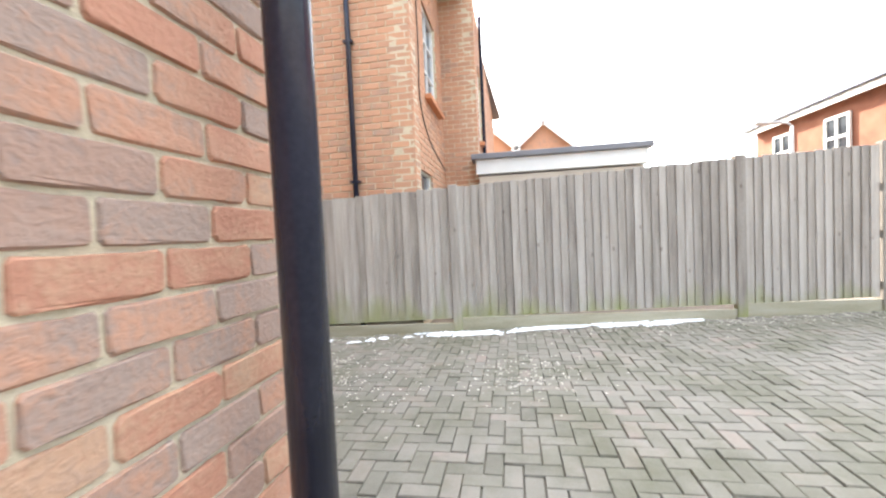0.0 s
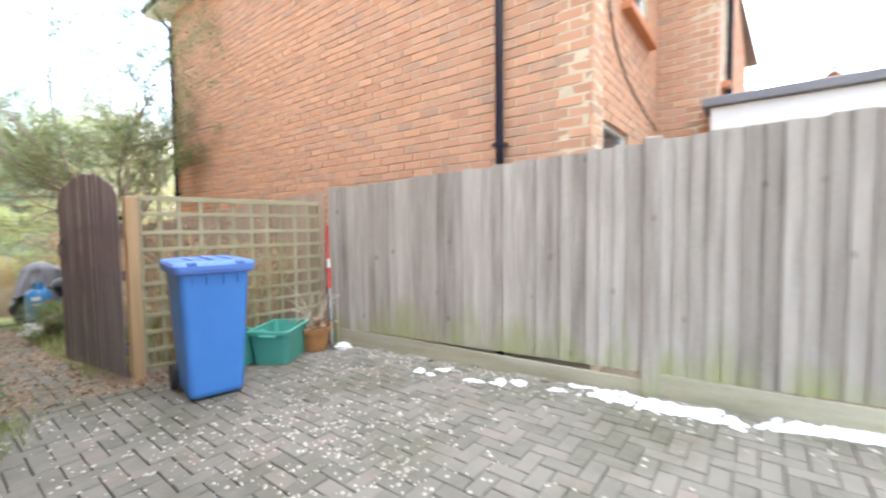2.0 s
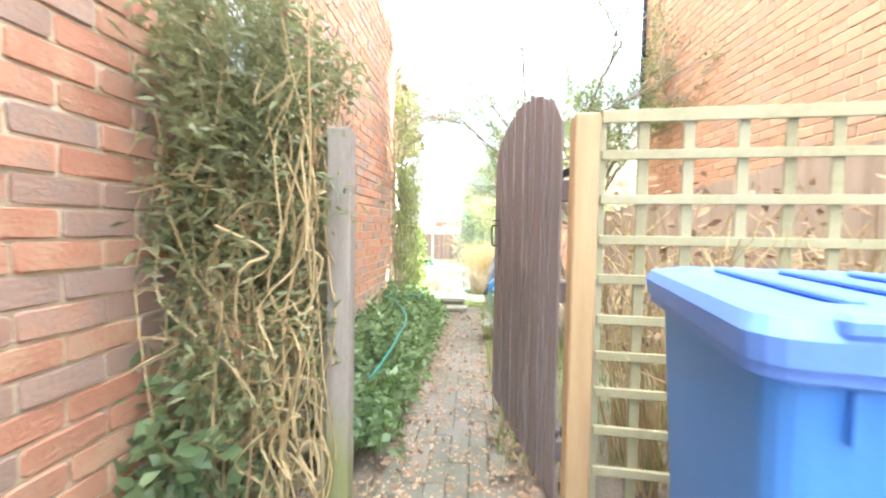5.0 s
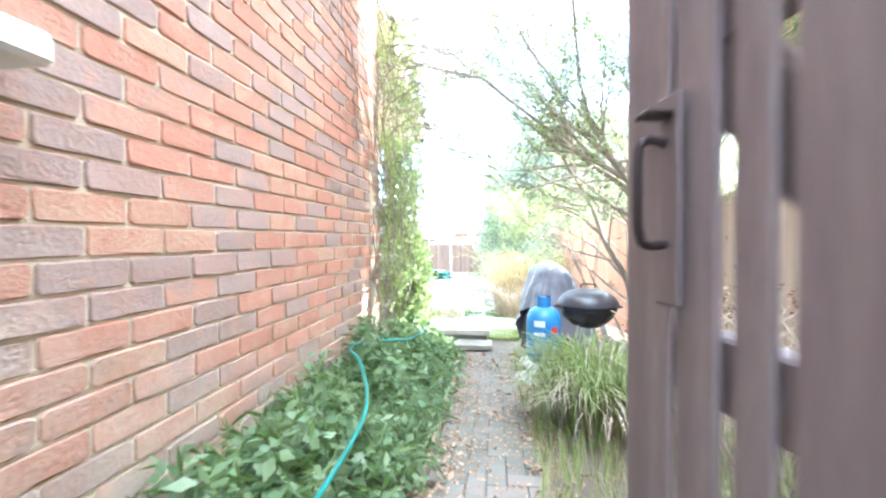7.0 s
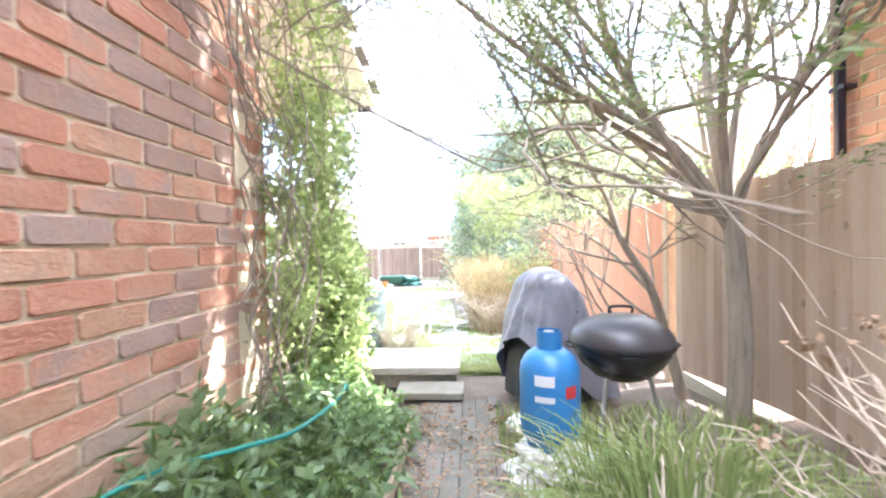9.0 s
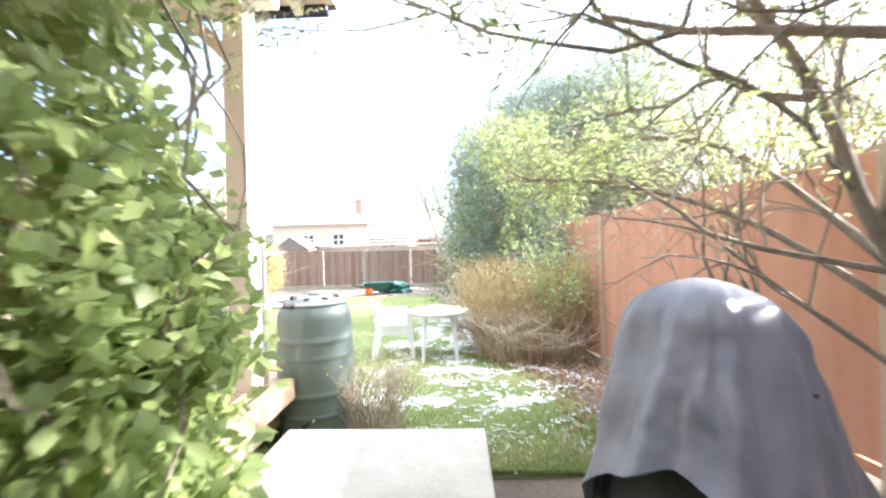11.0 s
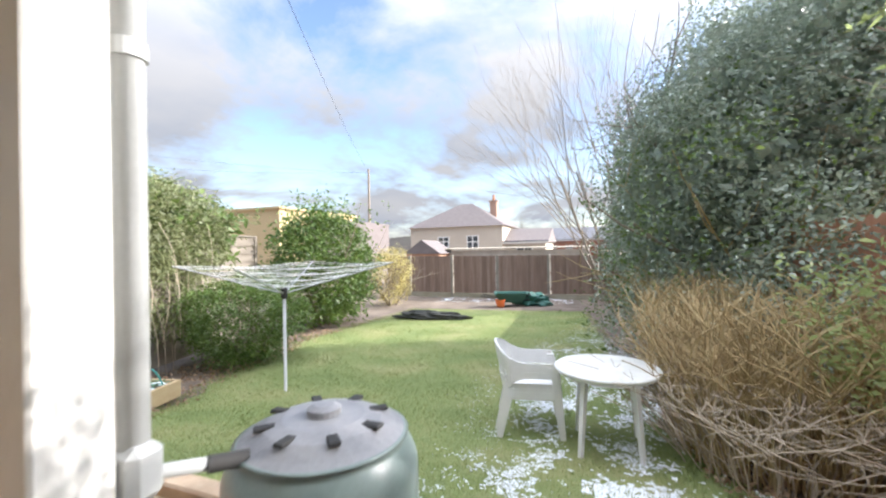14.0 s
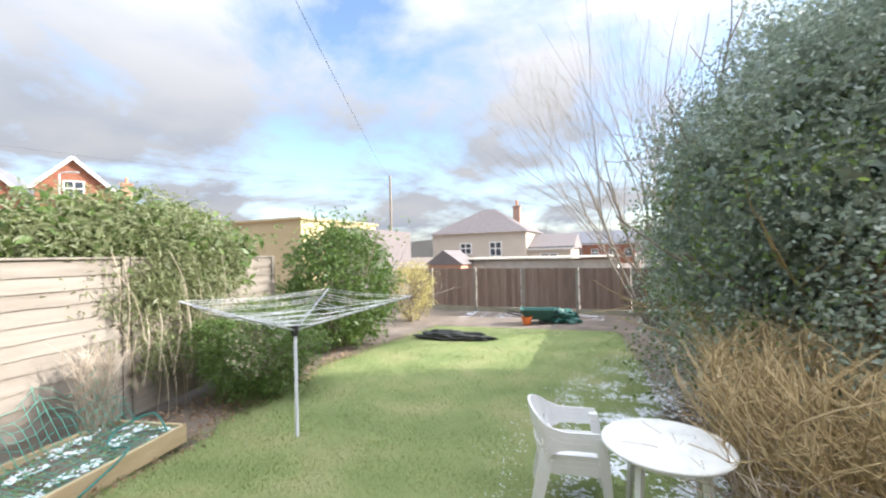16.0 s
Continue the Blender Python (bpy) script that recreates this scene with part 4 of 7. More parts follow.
def simple_house(name, m, w, d, h, rise, wall_key, roof_key, label, wins, ridge_along=True, hip=False, chimneys=(), eave=0.3):
    """A far house: walls, pitched roof, windows in the front (local -y), chimneys."""
    hs = thing(name, m, label, "house")
    part("wall", boxm((0, d / 2, h / 2), (w, d, h)), M[wall_key], hs)
    bm = bmesh.new()
    e = eave
    if hip:
        k = min(w, d) / 2
        P = [(-w / 2 - e, -e, h), (w / 2 + e, -e, h), (w / 2 + e, d + e, h), (-w / 2 - e, d + e, h), (-w / 2 + k, d / 2, h + rise), (w / 2 - k, d / 2, h + rise)]
        if w / 2 - k <= 0.05:
            P[4] = (-0.05, d / 2, h + rise); P[5] = (0.05, d / 2, h + rise)
        FF = ((0, 1, 5, 4), (1, 2, 5), (2, 3, 4, 5), (3, 0, 4), (0, 3, 2, 1))
    elif ridge_along:
        P = [(-w / 2 - e, -e, h), (w / 2 + e, -e, h), (w / 2 + e, d + e, h), (-w / 2 - e, d + e, h), (-w / 2 - e, d / 2, h + rise), (w / 2 + e, d / 2, h + rise)]
        FF = ((0, 1, 5, 4), (1, 2, 5), (2, 3, 4, 5), (3, 0, 4), (0, 3, 2, 1))
    else:
        P = [(-w / 2 - e, -e, h - e * 0.6), (w / 2 + e, -e, h - e * 0.6), (w / 2 + e, d + e, h - e * 0.6), (-w / 2 - e, d + e, h - e * 0.6), (0, -e, h + rise), (0, d + e, h + rise)]
        FF = ((0, 4, 5, 3), (1, 2, 5, 4))
    for p in P:
        bm.verts.new(p)
    bm.verts.ensure_lookup_table()
    for f in FF:
        bm.faces.new([bm.verts[i] for i in f])
    rf = part("roof", bm, M[roof_key], hs)
    if not hip and not ridge_along:
        sm = rf.modifiers.new("thick", 'SOLIDIFY'); sm.thickness = 0.15; sm.offset = 1
        bm = bmesh.new()
        vs = [bm.verts.new(p) for p in ((-w / 2, 0, h - 0.01), (w / 2, 0, h - 0.01), (0, 0, h + rise - 0.05), (-w / 2, 0.25, h - 0.01), (w / 2, 0.25, h - 0.01), (0, 0.25, h + rise - 0.05))]
        for f in ((0, 1, 2), (3, 5, 4), (0, 2, 5, 3), (1, 4, 5, 2)):
            bm.faces.new([vs[i] for i in f])
        part("gable", bm, M[wall_key], hs)
        for s in (-1, 1):
            bm = bmesh.new()
            L = math.hypot(w / 2 + e, rise + e * 0.6)
            a = math.degrees(math.atan2(rise + e * 0.6, w / 2 + e))
            box(bm, (0, 0, 0), (L, 0.06, 0.26), 0, pose(s * (w / 4 + e / 2), -e - 0.05, h + rise / 2 - e * 0.3, 0, s * a, 0))
            part("bargeboard", bm, M["white_paint"], hs, "white bargeboard")
    if ridge_along and not hip:
        part("fascia", boxm((0, -e - 0.03, h + 0.02), (w + 2 * e, 0.05, 0.28)), M["white_paint"], hs, "white fascia board")
        part("gutter", boxm((0, -e - 0.10, h + 0.12), (w + 2 * e, 0.10, 0.09), 0.03), M["black_pipe"], hs)
    for (x, z, ww, hh) in wins:
        wn = new("window"); wn.parent = hs; wn.matrix_basis = pose(x, -0.03, z)
        bm = bmesh.new()
        for bx in (-ww / 2, 0, ww / 2):
            box(bm, (bx, -0.03, hh / 2), (0.09, 0.08, hh))
        for bz in (0, hh * 0.55, hh):
            box(bm, (0, -0.025, bz), (ww + 0.1, 0.07, 0.09))
        part("frame", bm, M["white_paint"], wn, "white window frame")
        part("pane", boxm((0, 0.0, hh / 2), (ww, 0.04, hh)), M["glass"], wn)
    for (x, y, z, s, hh) in chimneys:
        ch = part("chimney", boxm((x, y, z + hh / 2), (s, s * 0.8, hh), 0.02), M["brick_red"], hs, "red brick chimney stack")
        part("chimney_cap", boxm((x, y, z + hh), (s * 1.25, s * 1.05, 0.12)), M["brick_red"], ch)
        bmp = lathe([(0.13, 0), (0.15, 0.1), (0.11, 0.55), (0.12, 0.6)], 10)
        pt = part("chimney_pot", bmp, M["terracotta"], ch); pt.location = (x, y, z + hh + 0.06)
    return hs


# red houses beyond the drive, and gables over the garage roof
simple_house("house", pose(14.0, -10.8, 0.2, 0, 0, 180), 14, 8, 4.85, 3.1, "house_red", "slate", "orange brick house with grey roof and white fascia",
             [(-5.2, 2.85, 1.0, 1.5), (-2.4, 2.85, 1.0, 1.5), (1.2, 2.85, 1.0, 1.5), (4.8, 2.85, 1.0, 1.5)])
simple_house("house", pose(25.6, 1.2, 0.2, 0, 0, -90), 3.0, 8, 5.9, 1.4, "brick_orange", "roof_tile", "brick house gable with white bargeboards", [], False)
simple_house("house", pose(25.6, -2.0, 0.2, 0, 0, -90), 3.0, 8, 5.9, 1.4, "brick_orange", "roof_tile", "brick house gable with white bargeboards", [], False)

# houses beyond the end of the garden
simple_house("house", pose(-11.0, 50, -2.2, 0, 0, 0), 9.8, 8.5, 5.6, 2.75, "render_cream", "roof_tile", "cream rendered house with hipped brown tile roof",
             [(-1.2, 3.55, 1.15, 1.05), (1.9, 3.3, 1.15, 1.35)], hip=True, chimneys=[(3.0, 4.5, 6.6, 0.75, 1.9)])
simple_house("house", pose(-4.1, 50.6, -2.2, 0, 0, 0), 4.0, 7, 3.9, 1.5, "render_cream", "roof_tile", "low cream side extension with tiled roof", [(0.0, 2.35, 1.5, 1.05)], hip=False)
simple_house("house", pose(-1.5, 92, -3, 0, 0, 0), 11.0, 9, 5.6, 2.6, "house_red", "slate", "far red brick terrace with slate roof",
             [(-4.2, 3.2, 1.2, 1.4), (-1.2, 3.2, 1.2, 1.4), (1.8, 3.2, 1.2, 1.4), (4.4, 3.2, 1.2, 1.4)])
simple_house("house", pose(-40.5, 30.5, -1.5, 0, 0, 55), 5.0, 9, 9.3, 2.6, "house_red", "slate", "orange brick house with white window and bargeboards", [(0.0, 8.5, 1.3, 1.4)], False, chimneys=[(2.9, 6.0, 8.8, 0.9, 2.0)])
simple_house("house", pose(-47.5, 27.0, -1.5, 0, 0, 55), 5.0, 9, 9.3, 2.6, "house_red", "slate", "orange brick house with slate roof", [(0.0, 8.5, 1.3, 1.4)], False)


def street_lamp(m, h):
    """A thin column with a flat lantern on a short bent arm."""
    t = thing("street_lamp", m, "pale grey street lamp with a flat lantern", "street lamp", "street lamps")
    V, F = tube([(0, 0, 0), (0, 0, h * .7), (0, 0, h)], [.09, .06, .05], 8)
    mesh_obj("column", V, F, M["grey_pipe"], t, "", True)
    V, F = tube(spline([(0, 0, h - .05), (.12, 0, h + .08), (.45, 0, h + .12)], 4), .035, 6)
    mesh_obj("arm", V, F, M["grey_pipe"], t, "", True)
    part("lantern", boxm((.85, 0, h + .12), (.85, .26, .10), .03), M["grey_pipe"], t)
    return t


street_lamp(pose(16.55, -9.5, 0.2, 0, 0, 100), 4.2)
street_lamp(pose(-36.0, 27.6, -1.5, 0, 0, 35), 9.6)
# long ochre building with a flat roof
och = thing("outbuilding", pose(-19.8, 30, -1.0), "ochre rendered flat roofed building with dark opening", "building")
part("wall", boxm((0, 4, 2.35), (9.6, 8, 4.7)), M["render_ochre"], och)
part("roof", boxm((0, 4, 4.76), (9.9, 8.3, 0.14)), M["render_ochre"], och)
# the wall is solid: a black panel paints the dark of an opening
part("doorway", boxm((-0.3, -0.01, 1.55), (1.9, 0.04, 2.9)), M["dark"], och, "black panel standing for the shade inside a doorway")
part("side_roof", boxm((5.35, 7, 2.2), (1.1, 9, 4.2)), M["roof_tile"], och)
# a low shed roof and small gable just past the far fence
shed = thing("shed", pose(-5.8, 30.0, -0.9), "small dark gabled shed behind the end fence", "shed")
part("wall", boxm((0, 1, 0.9), (1.8, 2, 1.8)), M["brick_red"], shed)
bm = bmesh.new()
vs = [bm.verts.new(p) for p in ((-1.05, -0.1, 1.78), (1.05, -0.1, 1.78), (0, -0.1, 2.5), (-1.05, 2.1, 1.78), (1.05, 2.1, 1.78), (0, 2.1, 2.5))]
for f in ((0, 1, 2), (3, 5, 4), (0, 2, 5, 3), (1, 4, 5, 2), (0, 3, 4, 1)):
    bm.faces.new([vs[i] for i in f])
part("roof", bm, M["roof_tile"], shed)
gar2 = thing("garage", pose(-1.6, 31.5, -0.9), "long low garage with pale corrugated roof", "garage")
part("wall", boxm((0, 1.5, 0.95), (7.5, 3, 1.9)), M["concrete"], gar2)
V, F = [], []
for i in range(201):
    x = -3.85 + i * 7.75 / 200
    z = 1.99 + .022 * math.sin(i * 1.57)
    V += [(x, -.25, z), (x, 3.05, z + .05), (x, 3.05, z + .075), (x, -.25, z + .025)]
for i in range(200):
    for e in range(4):
        F.append((i * 4 + e, i * 4 + (e + 1) % 4, i * 4 + 4 + (e + 1) % 4, i * 4 + 4 + e))
F += [(0, 1, 2, 3), (803, 802, 801, 800)]
mesh_obj("roof", V, F, M["stone_old"], gar2, "pale corrugated roof sheets")

# wooded hills far off
V, F = [], []
n = 120
for i in range(n + 1):
    x = -420 + 840 * i / n
    top = 14 + 9 * noise.noise((x * 0.012, 0, 0)) + 2.5 * noise.noise((x * 0.12, 4, 0)) + 1.2 * noise.noise((x * 0.5, 8, 0))
    V += [(x, 330, -8), (x, 345, top)]
for i in range(n):
    F.append((2 * i, 2 * i + 2, 2 * i + 3, 2 * i + 1))
tagged(mesh_obj("backdrop", V, F, M["wood_far"]), "distant bare wooded hillside", "hill", kind="structure")

# telegraph pole and wires
pole = thing("telegraph_pole", pose(-20.9, 50, -2), "tall dark wooden telegraph pole", "pole")
V, F = tube([(0, 0, 0), (0, 0, 12.1)], [0.16, 0.11], 8)
mesh_obj("mast", V, F, M["bark"], pole)
for k, (p, q, sag) in enumerate([((-20.9, 50, 9.9), (1.6, 9.05, 5.3), 0.5), ((-20.9, 50, 9.7), (-46, 22, 11.5), 0.8), ((-20.9, 50, 9.8), (-40, 28, 9.0), 0.6)]):
    pts = []
    for i in range(25):
        t = i / 24
        pt = Vector(p).lerp(Vector(q), t)
        pt.z -= sag * 4 * t * (1 - t)
        pts.append(pt)
    V, F = tube(pts, 0.006, 4)
    tagged(mesh_obj("overhead_cable", V, F, M["black_rubber"]), "thin overhead cable strung from the pole", "cable", "overhead cables")


# ---- drive and gate ----
def downpipe_front():
    t = thing("soil_pipe", pose(1.566, 0.50, gz(1.5, 0.5) - 0.02), "black plastic soil pipe fixed to the front brick wall", "pipe")
    bm = lathe([(0.055, 0), (0.055, 4.9)], 24)
    part("pipe", bm, M["black_pipe"], t, smooth=True)
    for z in (0.35, 2.35, 4.2):
        b = lathe([(0.055, z - 0.03), (0.062, z - 0.03), (0.062, z + 0.03), (0.055, z + 0.03)], 24, False)
        part("collar", b, M["black_pipe"], t)
        part("bracket", boxm((0, 0.11, z), (0.04, 0.14, 0.03)), M["black_pipe"], t)
    return t


downpipe_front()

# gate posts and gate
left_post = part("gate_post", boxm((0, 0, 0.78), (0.095, 0.095, 1.60), 0.006), M["fence_grey"], None)
left_post.matrix_basis = pose(2.765, 4.40, -0.03, 0, 0.4, 3)
tagged(left_post, "weathered grey square timber gate post", "gate post")
right_post = part("gate_post", boxm((0, 0, 0.79), (0.09, 0.09, 1.66), 0.006), M["post_new"], None)
right_post.matrix_basis = pose(3.715, 4.37, -0.03, 0, 0, 0)
tagged(right_post, "newer orange brown square timber gate post", "gate post")


def make_gate():
    hinge, free = Vector((3.70, 4.44, 0)), Vector((3.503, 5.585, 0))
    d = free - hinge
    W = d.length
    g = thing("gate", pose(hinge.x, hinge.y, 0.03, 0, 0, math.degrees(math.atan2(d.y, d.x))), "dark brown boarded garden gate with arched top, standing open", "gate")
    r = random.Random(3)
    # broad and narrow boards in turn, with open gaps between them
    spans = ((.02, .115), (.134, .170), (.188, .226), (.244, .353), (.378, .433), (.453, .511), (.545, .700), (.735, .872), (.894, .942), (.966, 1.035), (1.052, W))

    def arch(q):
        return 0.31 * math.sqrt(max(0.0, 1 - min(1, abs(q / W - 0.5) * 2) ** 2))
    for q0, q1 in spans:
        u, bw = (q0 + q1) / 2, q1 - q0
        h = 1.48 + arch(u) + r.uniform(-.012, .008)
        sl = arch(u + bw / 2) - arch(u - bw / 2)
        bm = bmesh.new()
        for (x, y, z) in ((-bw / 2, 0, 0), (bw / 2, 0, 0), (bw / 2, 0.010, 0), (-bw / 2, 0.010, 0), (-bw / 2, 0, h - sl / 2), (bw / 2, 0, h + sl / 2), (bw / 2, 0.010, h + sl / 2), (-bw / 2, 0.010, h - sl / 2)):
            bm.verts.new((x, y, z))
        bm.verts.ensure_lookup_table()
        for f in ((0, 1, 2, 3), (4, 5, 6, 7), (0, 1, 5, 4), (1, 2, 6, 5), (2, 3, 7, 6), (3, 0, 4, 7)):
            bm.faces.new([bm.verts[k] for k in f])
        bmesh.ops.bevel(bm, geom=list(bm.edges), offset=0.002, segments=1, affect='EDGES')
        ob = part("board", bm, M["gate_brown"], g)
        ob.matrix_basis = pose(u, 0.041 + r.uniform(0, .003), 0.0, 0, r.uniform(-.25, .25), 0)
    for z in (0.22, 0.88, 1.29):
        part("rail", boxm((W / 2, 0.022, z), (W * 0.96, 0.035, 0.085), 0.004), M["gate_brown"], g)
    L = math.hypot(W * 0.86, 1.06)
    part("brace", boxm((0, 0, 0), (L, 0.03, 0.09), 0.004, pose(W / 2, 0.022, 0.79, 0, -math.degrees(math.atan2(1.06, W * 0.86)), 0)), M["gate_brown"], g)
    # latch with a curved pull on the free edge, on the passage side of the boards
    lx = W - 0.125
    lt = part("latch", boxm((lx, 0.062, 1.08), (0.045, 0.006, 0.26), 0.002), M["gate_brown"], g, "brown painted iron thumb latch")
    V, F = tube(spline([(lx, 0.068, 1.15), (lx, 0.098, 1.150), (lx, 0.103, 1.09), (lx, 0.098, 1.03), (lx, 0.068, 1.025)], 6), 0.006, 8)
    mesh_obj("pull", V, F, M["iron"], lt, "", True)
    part("thumb_lever", boxm((lx, 0.082, 1.185), (0.032, 0.034, 0.008), 0.002), M["iron"], lt)
    for z in (0.24, 1.38):
        part("hinge", boxm((0.16, -0.032, z), (0.36, 0.006, 0.035), 0.001), M["iron"], g)
    return g


make_gate()


def make_trellis(name, p0, p1, z1, label, cell=0.155):
    a, b = Vector((*p0, 0)), Vector((*p1, 0))
    d = b - a; W = d.length
    t = thing(name, pose(p0[0], p0[1], gz(*p0), 0, 0, math.degrees(math.atan2(d.y, d.x))), label, "trellis")
    r = random.Random(9)
    nu = max(2, round(W / cell)); nv = round(z1 / cell)
    for i in range(nu + 1):
        u = W * i / nu
        ob = part("upright_slat", boxm((u + r.uniform(-.012, .012), 0.0, z1 / 2 + 0.04 + r.uniform(-.02, .02)), (0.038, 0.014, z1 - 0.06), 0.002), M["trellis"], t)
    for k in range(nv + 1):
        z = 0.1 + (z1 - 0.1) * k / nv
        wd = 0.034 if k < nv else 0.046
        part("cross_slat", boxm((W / 2, -0.015, z + (r.uniform(-.014, .014) if k < nv else 0)), (W, 0.014, wd), 0.002), M["trellis"], t)
    part("edge_post", boxm((W - 0.02, 0.02, z1 / 2), (0.04, 0.035, z1), 0.003), M["trellis"], t)
    return t


make_trellis("trellis", (3.775, 4.37), (5.49, 4.20), 1.58, "mossy square timber trellis panel beside the gate")
make_trellis("trellis", (2.12, 4.42), (2.71, 4.42), 1.50, "small timber trellis panel smothered in climber")


def make_bin():
    b = thing("wheelie_bin", pose(3.985, 3.58, gz(3.99, 3.58), 0, 0, -11) @ Matrix.Diagonal((0.935, 0.90, 1.03, 1)), "bright blue plastic wheelie bin with closed lid", "bin")

    def loft(rings, n=10, cap=True):
        """Rounded rectangles (half width, half depth, z, corner radius, y shift) joined into a hull."""
        bm = bmesh.new()
        R = []
        for hw, hd, z, cr, sy in rings:
            ring = []
            for cx, cy, a0 in ((hw - cr, hd - cr, 0), (-hw + cr, hd - cr, 90), (-hw + cr, -hd + cr, 180), (hw - cr, -hd + cr, 270)):
                for k in range(5):
                    an = radians(a0 + 90 * k / 4)
                    ring.append(bm.verts.new((cx + cr * math.cos(an), cy + cr * math.sin(an) + sy, z)))
            R.append(ring)
        for p, q in zip(R, R[1:]):
            for i in range(len(p)):
                bm.faces.new((p[i], p[(i + 1) % len(p)], q[(i + 1) % len(q)], q[i]))
        if cap:
            bm.faces.new(R[0]); bm.faces.new(R[-1])
        return bm
    part("body", loft([(0.195, 0.245, 0.03, 0.05, 0.02), (0.205, 0.26, 0.06, 0.05, 0.02), (0.225, 0.29, 0.45, 0.05, 0.01), (0.252, 0.325, 0.93, 0.05, 0.0), (0.252, 0.325, 0.95, 0.05, 0)]), M["bin_blue"], b, smooth=False)
    part("rim", loft([(0.262, 0.335, 0.935, 0.05, 0), (0.285, 0.36, 0.945, 0.06, 0), (0.285, 0.36, 0.985, 0.06, 0), (0.262, 0.335, 0.99, 0.05, 0)]), M["bin_lid"], b)
    lid = part("lid", loft([(0.292, 0.372, 0.965, 0.06, -0.005), (0.296, 0.376, 1.0, 0.06, -0.005), (0.285, 0.36, 1.022, 0.06, -0.005), (0.23, 0.30, 1.035, 0.06, -0.005), (0.22, 0.29, 1.028, 0.06, -0.005)]), M["bin_lid"], b, "slightly paler blue lid")
    for sx in (-0.14, 0, 0.14):
        part("lid_rib", boxm((sx, -0.03, 1.035), (0.03, 0.52, 0.012), 0.004), M["bin_lid"], lid)
    for sx in (-0.17, 0.17):
        part("lid_lug", boxm((sx, -0.372, 1.018), (0.07, 0.03, 0.03), 0.008), M["bin_lid"], lid)
    for sx in (-0.16, -0.06, 0.06, 0.16):
        part("rim_web", boxm((sx, -0.315, 0.90), (0.008, 0.05, 0.07)), M["bin_blue"], b)
    V, F = tube([(-0.22, 0.385, 1.0), (0.22, 0.385, 1.0)], 0.016, 10)
    mesh_obj("handle", V, F, M["bin_lid"], b, "", True)
    for sx in (-0.235, 0.235):
        w = part("wheel", lathe([(0.05, -0.025), (0.095, -0.025), (0.10, -0.015), (0.10, 0.015), (0.095, 0.025), (0.05, 0.025)], 24), M["black_rubber"], b, "black rubber wheel")
        w.matrix_basis = pose(sx, 0.26, 0.10, 0, 90, 0)
        h = part("hub", lathe([(0.05, -0.018), (0.05, 0.018)], 16), M["black_rubber"], w)
    V, F = tube([(-0.24, 0.26, 0.10), (0.24, 0.26, 0.10)], 0.011, 8)
    mesh_obj("axle", V, F, M["steel"], b)
    return b


make_bin()


def make_box(name, m, w, d, h, key, label):
    t = thing(name, m, label, "recycling box")
    bm = bmesh.new()
    prof = [(0.0, 0.80), (h, 1.0)]
    V = []
    def ring(k, z, inset):
        return [bm.verts.new((sx * (w / 2 * k - inset), sy * (d / 2 * k - inset), z)) for sx, sy in ((-1, -1), (1, -1), (1, 1), (-1, 1))]
    A, B = ring(0.84, 0.0, 0), ring(1.0, h - 0.03, 0)
    C, D2 = ring(1.0, h - 0.03, -0.018), ring(1.0, h, -0.018)
    E, Fi = ring(1.0, h, 0.012), ring(0.84, 0.012, 0.012)
    for p, q in ((A, B), (B, C), (C, D2), (D2, E), (E, Fi)):
        for i in range(4):
            bm.faces.new((p[i], p[(i + 1) % 4], q[(i + 1) % 4], q[i]))
    bm.faces.new(A); bm.faces.new(Fi)
    bmesh.ops.bevel(bm, geom=[e for e in bm.edges if abs(e.verts[0].co.z - e.verts[1].co.z) > 0.05], offset=0.03, segments=3, affect='EDGES')
    part("tub", bm, M[key], t)
    for s in (-1, 1):
        part("grip", boxm((s * (w / 2 + 0.012), 0, h - 0.045), (0.03, 0.16, 0.03), 0.008), M[key], t)
    return t


make_box("recycling_box", pose(4.79, 3.92, gz(4.8, 3.9), 0, 0, 35), 0.54, 0.38, 0.33, "green_box", "open green plastic recycling box by the trellis")
make_box("recycling_box", pose(4.36, 4.10, gz(4.3, 4.1) , 0, 0, 15), 0.52, 0.36, 0.30, "green_box", "green plastic recycling box behind the bin")


def make_pot(name, m, r, h, key, label, lip=0.02):
    t = thing(name, m, label, "plant pot")
    prof = [(r * 0.68, 0), (r * 0.74, 0.01), (r * 0.95, h * 0.78), (r * 0.95 + lip, h * 0.80), (r + lip, h), (r, h), (r * 0.88, h - 0.05), (r * 0.6, h - 0.06)]
    bm = lathe(prof, 28)
    part("pot", bm, M[key], t, smooth=False)
    bm = lathe([(r * 0.87, h - 0.055), (r * 0.5, h - 0.04), (0.01, h - 0.03)], 16)
    part("soil", bm, M["soil"], t)
    return t


p = make_pot("plant_pot", pose(5.17, 3.89, gz(5.2, 3.9), 0, 0, 0), 0.17, 0.25, "glazed_brown", "brown glazed pot holding a withered plant", 0.015)
V, F = [], []
r0 = random.Random(2)
for i in range(22):
    a = r0.uniform(0, 6.28); l = r0.uniform(0.15, 0.5)
    tube(spline([(0.06 * math.cos(a), 0.06 * math.sin(a), 0.21), (0.1 * math.cos(a), 0.1 * math.sin(a), 0.21 + l * 0.6), ((0.1 + l * 0.4) * math.cos(a), (0.1 + l * 0.4) * math.sin(a), 0.21 + l * r0.uniform(0.4, 1))], 3), 0.004, 4, True, V, F)
mesh_obj("withered_stem_mass", V, F, M["twig_pale"], p)
leaves("withered_foliage", [(r0.gauss(0, .09), r0.gauss(0, .09), 0.24 + abs(r0.gauss(0, .04))) for i in range(120)], 0.07, 0.035, M["leaf_dry"], p)
